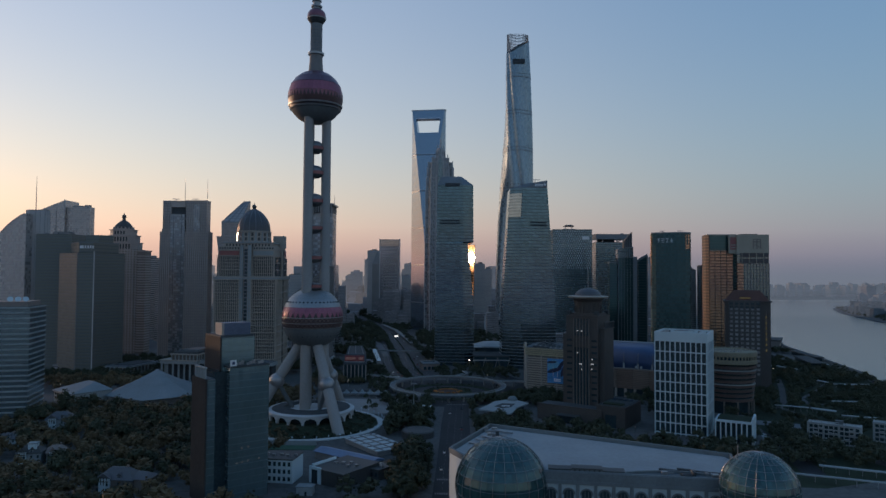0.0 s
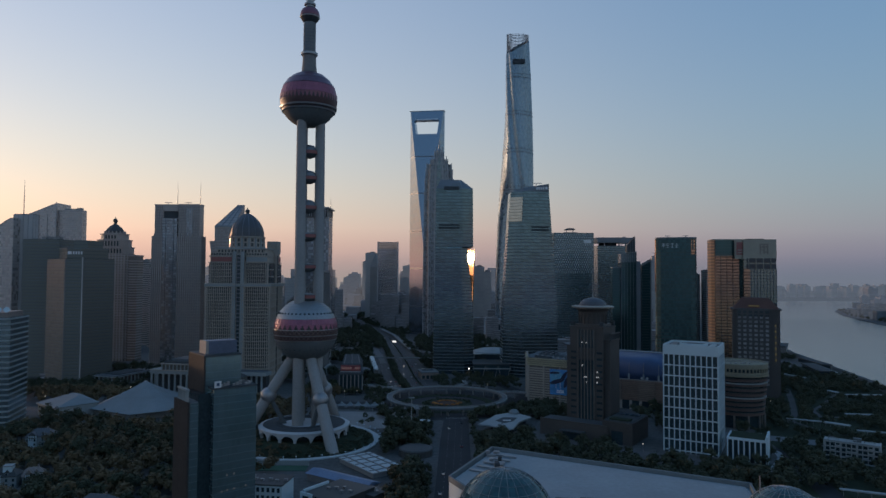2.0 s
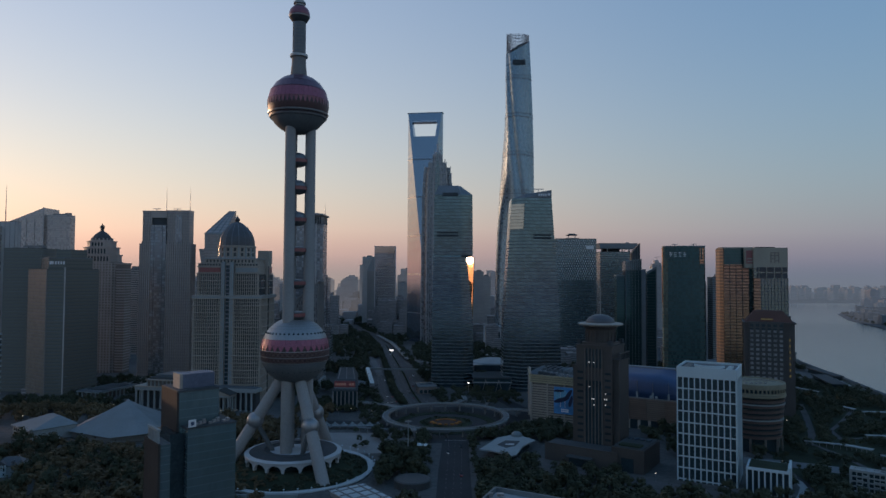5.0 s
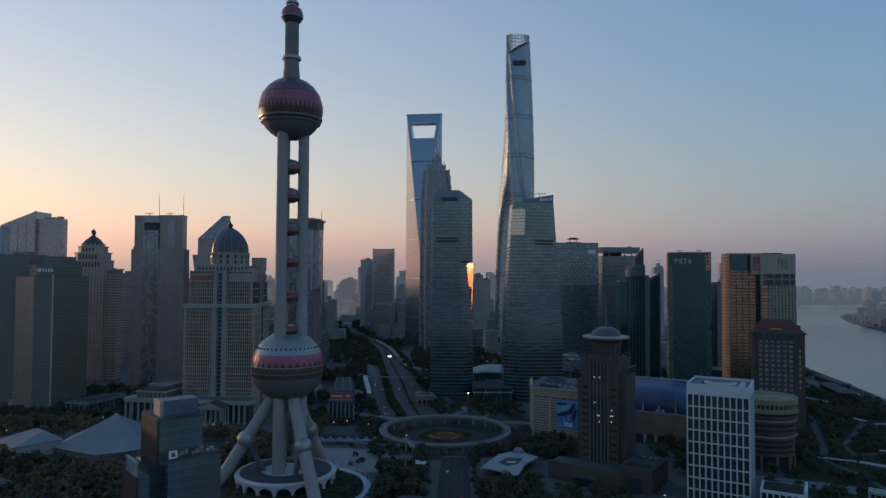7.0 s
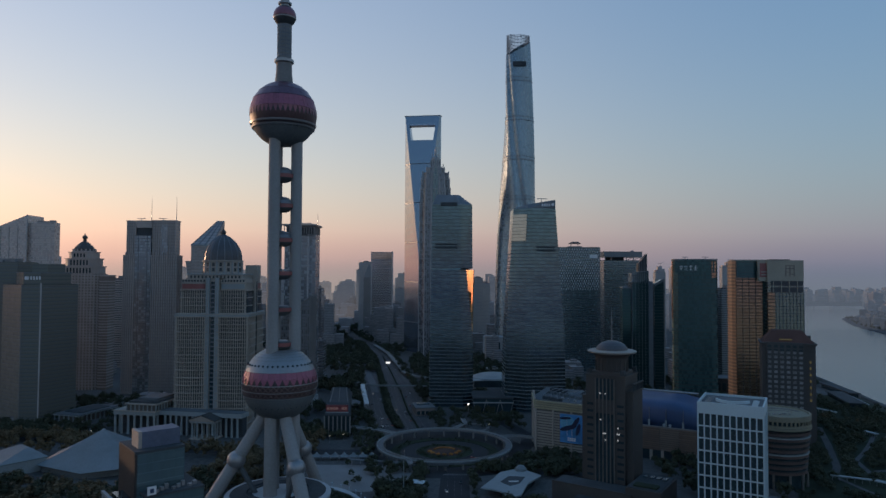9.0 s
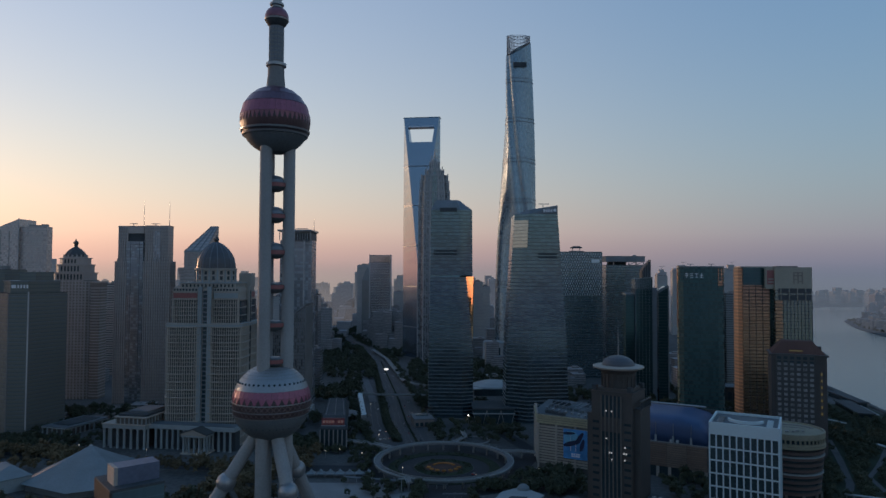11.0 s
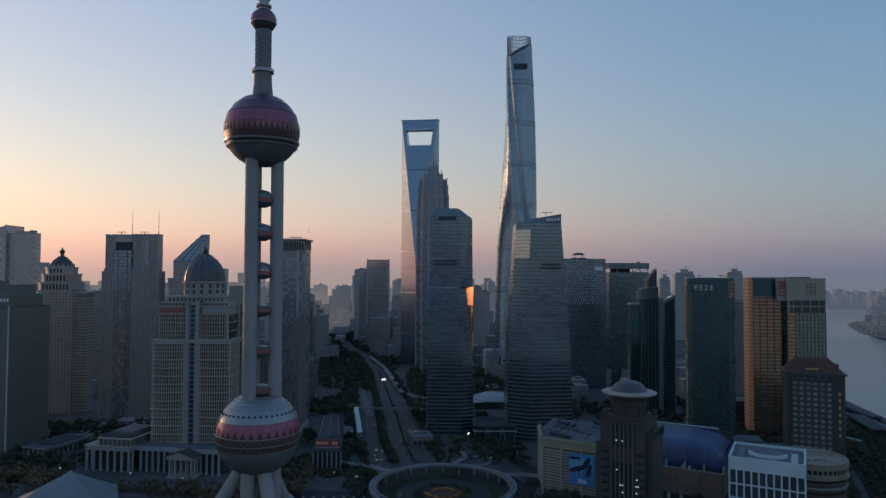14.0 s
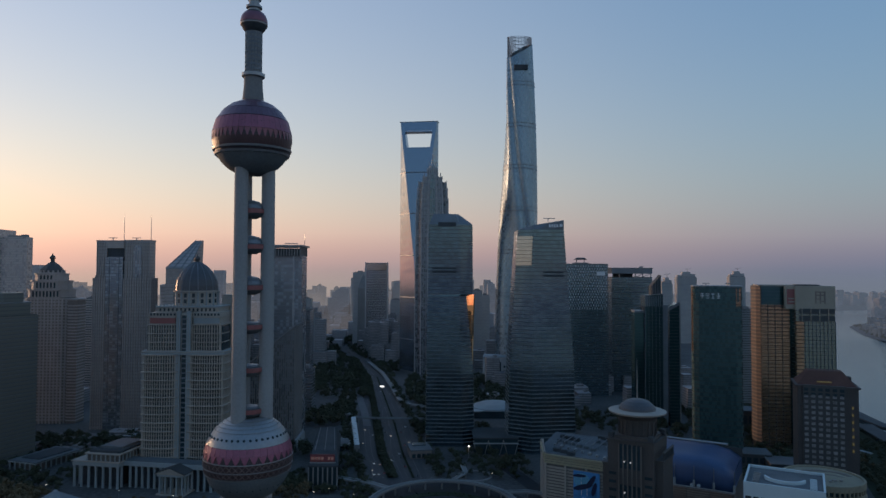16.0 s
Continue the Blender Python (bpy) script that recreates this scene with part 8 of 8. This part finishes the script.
# ---- trees ----
def crown_arrays(seed, r, h, leaves, lumps=7):
    """Leaf clumps of one crown as vertices and quads: small tilted leaf plates round a few uneven lumps."""
    rnd = random.Random(seed)
    vs, fs = [], []
    cores = []
    for i in range(lumps):
        a, q = 2 * math.pi * i / lumps + rnd.uniform(-0.5, 0.5), rnd.uniform(0.3, 0.72) * r
        cores.append((q * math.cos(a), q * math.sin(a), h * rnd.uniform(0.42, 0.85), r * rnd.uniform(0.36, 0.55)))
    cores.append((0, 0, h * 0.88, r * 0.5))
    for cx, cy, cz, cr in cores:
        base = len(vs)
        for sz in (-1, 1):
            for sx, sy in ((-1, -1), (1, -1), (1, 1), (-1, 1)):
                s = cr * rnd.uniform(0.34, 0.54)
                vs.append((cx + sx * s, cy + sy * s, cz + sz * s * 0.8))
        for q in ((3, 2, 1, 0), (4, 5, 6, 7), (0, 1, 5, 4), (1, 2, 6, 5), (2, 3, 7, 6), (3, 0, 4, 7)):
            fs.append(tuple(base + k for k in q))
        for k in range(leaves):
            th, u = rnd.uniform(0, 2 * math.pi), rnd.uniform(-0.6, 1)
            q = math.sqrt(1 - u * u)
            n = Vector((q * math.cos(th), q * math.sin(th), u))
            p = Vector((cx, cy, cz)) + n * cr * rnd.uniform(0.7, 1.15)
            n = (n + Vector((rnd.uniform(-0.6, 0.6), rnd.uniform(-0.6, 0.6), rnd.uniform(-0.3, 0.8)))).normalized()
            e = n.orthogonal().normalized()
            f = n.cross(e)
            s = rnd.uniform(0.45, 0.85) * (r / 4.0) ** 0.5 * (22 / leaves) ** 0.3
            base = len(vs)
            vs.extend([tuple(p + e * s), tuple(p + f * s * 0.8), tuple(p - e * s), tuple(p - f * s * 0.8)])
            fs.append((base, base + 1, base + 2, base + 3))
    return vs, fs


def tree_kind(seed, r, h, material):
    t = thing("tree", "broadleaf tree with dense dark green crown", "tree", 0, 0, 0, 0, "park trees")
    bm = bmesh.new()
    rod(bm, (0, 0, 0), (0.1, 0, h * 0.5), 0.28, 0.16, 7)
    for i in range(4):
        a = 1.57 * i + seed
        rod(bm, (0.05, 0, h * 0.35 + 0.2 * i), (r * 0.5 * math.cos(a), r * 0.5 * math.sin(a), h * 0.68), 0.12, 0.05, 5)
    part("trunk", bm, M_BARK, t)
    vs, fs = crown_arrays(seed, r, h, 22)
    me = bpy.data.meshes.new("crown")
    me.from_pydata(vs, [], fs)
    me.materials.append(material)
    ob = new("crown", me)
    ob.parent = t
    return t


# park leaves lightened and browned to imitate warm haze over them
M_LEAF_PARK = plain("haze_browned_foliage", (0.105, 0.08, 0.045), 0.85, vary=0.45, fine=0.35, coarse=0.02, bump=0.5, dark=(0.05, 0.04, 0.026))
M_LEAF_WARM = plain("yellowing_foliage", (0.058, 0.06, 0.032), 0.85, vary=0.5, fine=0.7, coarse=0.03)
KINDS = [tree_kind(1, 5.2, 10.5, M_LEAF), tree_kind(2, 6.0, 12.0, M_LEAF), tree_kind(3, 4.4, 9.0, M_LEAF), tree_kind(4, 5.6, 13.5, M_LEAF), tree_kind(5, 5.0, 10.0, M_LEAF_WARM)]

# clear of buildings: x0, x1, y0, y1
CLEAR = [(-140, -86, 352, 402), (-72, -44, 490, 605), (-330, -236, 600, 710), (-392, -314, 604, 690), (-203, -164, 370, 398), (-284, -242, 416, 456), (-320, -292, 514, 550), (-316, -296, 462, 486), (-414, -366, 812, 884), (-330, -190, 706, 786),
         (-130, -30, 378, 460), (-76, -22, 456, 514), (-148, -90, 474, 494), (168, 236, 496, 572), (84, 182, 548, 632), (270, 316, 484, 528), (322, 364, 484, 528), (345, 376, 570, 588), (374, 404, 640, 654),
         (236, 290, 596, 652), (28, 84, 560, 642), (-8, 25, 300, 660), (-36, -5, 478, 535), (206, 290, 380, 436), (0, 150, 280, 412), (302, 370, 730, 784), (-70, -10, 596, 606), (500, 575, 905, 1075), (302, 362, 590, 628), (424, 486, 744, 778), (438, 464, 862, 905)]
REGIONS = [((-345, -165, 345, 440), 90), ((-345, -120, 470, 620), 150), ((-175, -120, 395, 470), 44), ((-50, -14, 505, 600), 42), ((-58, -14, 372, 468), 46), ((24, 90, 415, 560), 70),
           ((90, 215, 420, 500), 70), ((200, 300, 420, 500), 50), ((240, 420, 520, 600), 60), ((-240, -165, 620, 700), 30), ((-130, -80, 500, 516), 16), ((-165, -150, 520, 610), 18)]
rnd = random.Random(42)


def open_ground(x, y):
    if math.hypot(x + 108.3, y - 556) < 61:
        return False
    if x > 235 and y > 500 and math.sin(x * 0.045 + 1.3) * math.cos(y * 0.038 + x * 0.01) > 0.88:
        return False
    if x > 200 and 440 < y < 830 and near_path(x, y):
        return False
    return not any(a < x < b and c < y < d for a, b, c, d in CLEAR)


placed = 0
first_use = set()
for (x0, x1, y0, y1), cnt in REGIONS:
    done = 0
    for tries in range(cnt * 4):
        x, y = rnd.uniform(x0, x1), rnd.uniform(y0, y1)
        if not open_ground(x, y) or done >= cnt * 0.62 or placed >= 295:
            continue
        k = rnd.choices(range(5), (4, 3, 3, 2, 1.2))[0]
        s = rnd.uniform(0.8, 1.3)
        m = pose(x, y, 0, 0, 0, rnd.uniform(0, 360))
        if k not in first_use:
            KINDS[k].matrix_basis = m
            first_use.add(k)
        else:
            ob = copy_thing(KINDS[k], m)
            ob.scale = (s, s, s * rnd.uniform(0.9, 1.15))
        placed += 1
        done += 1


def on_avenue(x, y):
    for (x0, y0), (x1, y1), (u0, v0), (u1, v1) in zip(AV_L, AV_L[1:], AV_R, AV_R[1:]):
        if y0 <= y <= y1:
            f = (y - y0) / (y1 - y0)
            return x0 + (x1 - x0) * f - 5 < x < u0 + (u1 - u0) * f + 5
    return False


def woods():
    """All trees further off, and the undergrowth, as one mass of foliage."""
    kinds = []
    for i in range(5):
        vs, fs = crown_arrays(20 + i, 4.8 + 0.5 * i, 9.0 + i, 13, 6)
        kinds.append((np.array(vs), np.array(fs)))
    verts, faces, off = {"park": [], "city": []}, {"park": [], "city": []}, {"park": 0, "city": 0}
    wr = random.Random(77)

    def plant(x, y, s, sq=1.0, z=0.0):
        side = "park" if x < -112 and y < 760 else "city"
        vs, fs = kinds[wr.randrange(5)]
        a = wr.uniform(0, 6.28)
        c, sn = math.cos(a) * s, math.sin(a) * s
        verts[side].append(np.stack([x + vs[:, 0] * c - vs[:, 1] * sn, y + vs[:, 0] * sn + vs[:, 1] * c, vs[:, 2] * s * sq + z], 1))
        faces[side].append(fs + off[side])
        off[side] += len(vs)

    far = [((-300, -35, 150, 345), 620, 1.0), ((-345, -112, 345, 625), 900, 0.85), ((-60, -12, 370, 600), 200, 0.75), ((22, 130, 412, 560), 260, 0.8), ((130, 310, 418, 505), 300, 0.8), ((238, 470, 500, 720), 1500, 0.55), ((330, 560, 700, 1120), 1900, 0.62), ((-460, -190, 690, 752), 170, 0.9),
           ((-345, -240, 712, 745), 60, 0.8), ((-185, -125, 610, 700), 70, 0.9), ((-70, 75, 630, 660), 60, 0.7), ((75, 120, 630, 690), 70, 0.8), ((180, 300, 570, 690), 150, 0.8), ((-330, -130, 830, 905), 110, 0.9), ((-240, -120, 1000, 1080), 110, 1.0), ((-330, -130, 1180, 1560), 460, 1.1), ((-150, -100, 1010, 1180), 60, 0.9),
           ((-60, 60, 965, 1010), 80, 0.9), ((-50, 140, 1120, 1380), 420, 1.0), ((-25, 90, 790, 880), 110, 0.7), ((-460, -230, 1500, 2200), 330, 1.3), ((110, 330, 975, 1080), 120, 0.9), ((180, 300, 780, 850), 110, 0.8), ((-150, -112, 700, 800), 70, 0.8), ((240, 300, 860, 1000), 50, 0.8), ((-100, -60, 770, 900), 60, 0.7), ((30, 75, 640, 655), 20, 0.7), ((-80, -45, 690, 760), 40, 0.6), ((-100, -20, 596, 665), 12, 0.5), ((24, 60, 600, 660), 40, 0.6), ((-150, -60, 752, 764), 30, 0.6), ((-470, -250, 830, 950), 420, 0.8), ((-480, -325, 735, 815), 260, 0.7), ((-130, -50, 890, 1180), 90, 0.7), ((-60, 10, 1010, 1100), 60, 0.7), ((-260, -150, 1560, 1900), 160, 1.0), ((-150, -70, 1360, 1560), 120, 0.9), ((-60, -22, 640, 700), 40, 0.5), ((60, 110, 640, 700), 60, 0.6), ((-22, -8, 380, 640), 110, 0.6), ((25, 40, 430, 640), 90, 0.62), ((-60, -12, 515, 600), 60, 0.6)]
    for (x0, x1, y0, y1), cnt, size in far:
        for i in range(cnt):
            x, y = wr.uniform(x0, x1), wr.uniform(y0, y1)
            if y < 1090 and not open_ground(x, y):
                continue
            if x > 448 + 0.2 * (y - 500) or math.hypot(x - 5, y - 711) < 66:
                continue
            if on_avenue(x, y):
                continue
            if any(abs(x - (a[0] + (b[0] - a[0]) * (y - a[1]) / (b[1] - a[1]))) < 13 for a, b in zip(RAMP, RAMP[1:]) if a[1] - 6 <= y <= b[1] + 6):
                continue
            plant(x, y, size * wr.uniform(0.7, 1.2))
    # trees on the far bank
    for i in range(420):
        y = wr.uniform(1480, 2800)
        plant(bank_edge(y) + 14 + 260 * wr.random() ** 1.3, y, wr.uniform(0.6, 1.0))
    # trees along the avenue
    for i in range(1, 7):
        for side, sgn in ((AV_L, -1), (AV_R, 1)):
            p, q = Vector(side[i]), Vector(side[i + 1])
            n_t = int((q - p).length / 9)
            for k in range(n_t):
                c0 = p.lerp(q, k / n_t)
                plant(c0.x + sgn * wr.uniform(6, 14), c0.y, wr.uniform(0.45, 0.8))
    for k in range(150):
        plant(wr.uniform(-330, -190), wr.uniform(712, 738), wr.uniform(0.22, 0.36))
    # shrubs in the tower garden and round the roundabout
    for k in range(260):
        a, r = wr.uniform(0, 6.28), wr.uniform(37, 53)
        plant(-108.3 + r * math.cos(a), 556 + r * math.sin(a), wr.uniform(0.25, 0.4), 0.7, max(0.0, 5.6 * (50 - r) / 13))
    for k in range(120):
        a, r = wr.uniform(0, 6.28), wr.choice((wr.uniform(41, 48), wr.uniform(18, 25)))
        plant(5 + r * math.cos(a), 711 + r * math.sin(a), wr.uniform(0.15, 0.3), 0.8)
    # hedges dividing the avenue
    for f, size in ((0.32, 0.45), (0.37, 0.6), (0.42, 0.45), (0.74, 0.22)):
        for i in range(1, 5):
            for k in range(30):
                p = Vector(AV_L[i]).lerp(Vector(AV_R[i]), f).lerp(Vector(AV_L[i + 1]).lerp(Vector(AV_R[i + 1]), f), (k + wr.random()) / 30)
                plant(p.x, p.y, size * wr.uniform(0.6, 1.2), 0.8)
    for i in range(4, 6):
        for k in range(110):
            p = Vector(AV_L[i]).lerp(Vector(AV_R[i]), wr.uniform(-0.05, 0.3)).lerp(Vector(AV_L[i + 1]).lerp(Vector(AV_R[i + 1]), wr.uniform(-0.05, 0.3)), k / 110)
            plant(p.x, p.y, wr.uniform(0.5, 0.85))
    for side, mat, label in (("park", M_LEAF_PARK, "dense trees filling the park, browned to imitate haze"), ("city", M_LEAF, "dense dark green trees and shrubs filling gardens and verges")):
        me = bpy.data.meshes.new("woods")
        me.from_pydata(np.concatenate(verts[side]), [], np.concatenate(faces[side]))
        me.materials.append(mat)
        tagged(new("woods", me), label, "trees", kind="stuff")


woods()


# ---- vehicles ----
def car(colour_name, colour):
    t = thing("car", colour_name + " saloon car on the road", "car", 0, 0, 0, 0, "cars on the roads")
    paint = plain(colour_name + "_car_paint", colour, 0.3, vary=0.05)
    part("body", loft(bmesh.new(), [(0.3, rect(1.7, 4.3)), (0.75, rect(1.8, 4.5)), (0.95, rect(1.7, 4.3))]), paint, t)
    part("cabin", loft(bmesh.new(), [(0.95, rect(1.6, 2.5, 0, -0.2)), (1.45, rect(1.3, 1.6, 0, -0.2))]), M_WIN, t)
    for sx in (-1, 1):
        for sy in (-1, 1):
            w = part("wheel", revolve([(0.32, -0.1), (0.32, 0.1)], 12), M_DARK, t)
            w.matrix_basis = pose(0.8 * sx, 1.4 * sy, 0.32, 0, 90, 0)
    for sx in (-1, 1):
        part("headlight", box(0.35, 0.1, 0.6, 0.78, 0.6 * sx, -2.24), glow(colour_name + "_headlight", (1, 0.96, 0.85), 0.12), t)
    return t


CARS = [car("white", (0.7, 0.7, 0.7)), car("black", (0.03, 0.03, 0.03)), car("silver", (0.4, 0.41, 0.42)), car("dark_red".replace("_", " "), (0.25, 0.03, 0.03))]
spots = []
cr = random.Random(9)
for i in range(34):
    k = cr.randrange(1, 7)
    f = cr.choice((0.06, 0.15, 0.25, 0.5, 0.6, 0.68, 0.82, 0.94))
    p = Vector(AV_L[k]).lerp(Vector(AV_R[k]), f)
    q = Vector(AV_L[k + 1]).lerp(Vector(AV_R[k + 1]), f)
    c0 = p.lerp(q, cr.random())
    d = (q - p).normalized()
    spots.append((c0.x, c0.y, math.degrees(math.atan2(d.y, d.x)) - 90 + (180 if f > 0.5 else 0)))
spots += [(1, 470, 2), (15, 540, 182), (6, 600, 3), (17, 620, 183), (-1, 430, 2), (30, 690, 60), (-20, 668, -40), (60, 750, 80), (235, 470, 12), (251, 500, 192), (120, 550, 100), (-150, 708, 95), (-200, 714, 275), (420, 780, -20)]
for i, (x, y, rz) in enumerate(spots):
    if i < 4:
        CARS[i].matrix_basis = pose(x, y, 0.08, 0, 0, rz)
    else:
        copy_thing(CARS[i % 4], pose(x, y, 0.08, 0, 0, rz))


# ---- glowing haze sheets across the distance ----
def haze_bank(y, lo, hi, thick, warm, cool):
    """An upright glowing sheet that stands in for haze, thinning upwards."""
    m = bpy.data.materials.new("glowing_haze")
    m.use_nodes = True
    n, l = m.node_tree.nodes, m.node_tree.links
    n.clear()
    sep = n.new("ShaderNodeSeparateXYZ")
    l.new(n.new("ShaderNodeNewGeometry").outputs["Position"], sep.inputs[0])
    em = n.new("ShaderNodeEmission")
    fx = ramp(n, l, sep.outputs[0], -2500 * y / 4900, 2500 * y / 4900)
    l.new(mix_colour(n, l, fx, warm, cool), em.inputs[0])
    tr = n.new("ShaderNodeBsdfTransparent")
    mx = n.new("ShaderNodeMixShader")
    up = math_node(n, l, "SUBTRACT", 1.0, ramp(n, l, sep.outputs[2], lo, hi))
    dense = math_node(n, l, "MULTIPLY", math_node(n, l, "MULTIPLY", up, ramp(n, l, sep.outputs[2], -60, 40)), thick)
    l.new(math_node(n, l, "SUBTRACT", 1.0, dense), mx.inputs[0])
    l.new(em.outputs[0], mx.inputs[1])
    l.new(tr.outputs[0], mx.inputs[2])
    out = n.new("ShaderNodeOutputMaterial")
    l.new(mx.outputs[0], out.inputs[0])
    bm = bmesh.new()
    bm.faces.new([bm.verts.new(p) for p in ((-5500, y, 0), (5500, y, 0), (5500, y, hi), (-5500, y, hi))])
    return solo("haze_sheet", bm, m, "glowing see-through sheet imitating grey haze in the distance", "haze", kind="structure")


# three emissive sheets; the nearer two stand among the distant city
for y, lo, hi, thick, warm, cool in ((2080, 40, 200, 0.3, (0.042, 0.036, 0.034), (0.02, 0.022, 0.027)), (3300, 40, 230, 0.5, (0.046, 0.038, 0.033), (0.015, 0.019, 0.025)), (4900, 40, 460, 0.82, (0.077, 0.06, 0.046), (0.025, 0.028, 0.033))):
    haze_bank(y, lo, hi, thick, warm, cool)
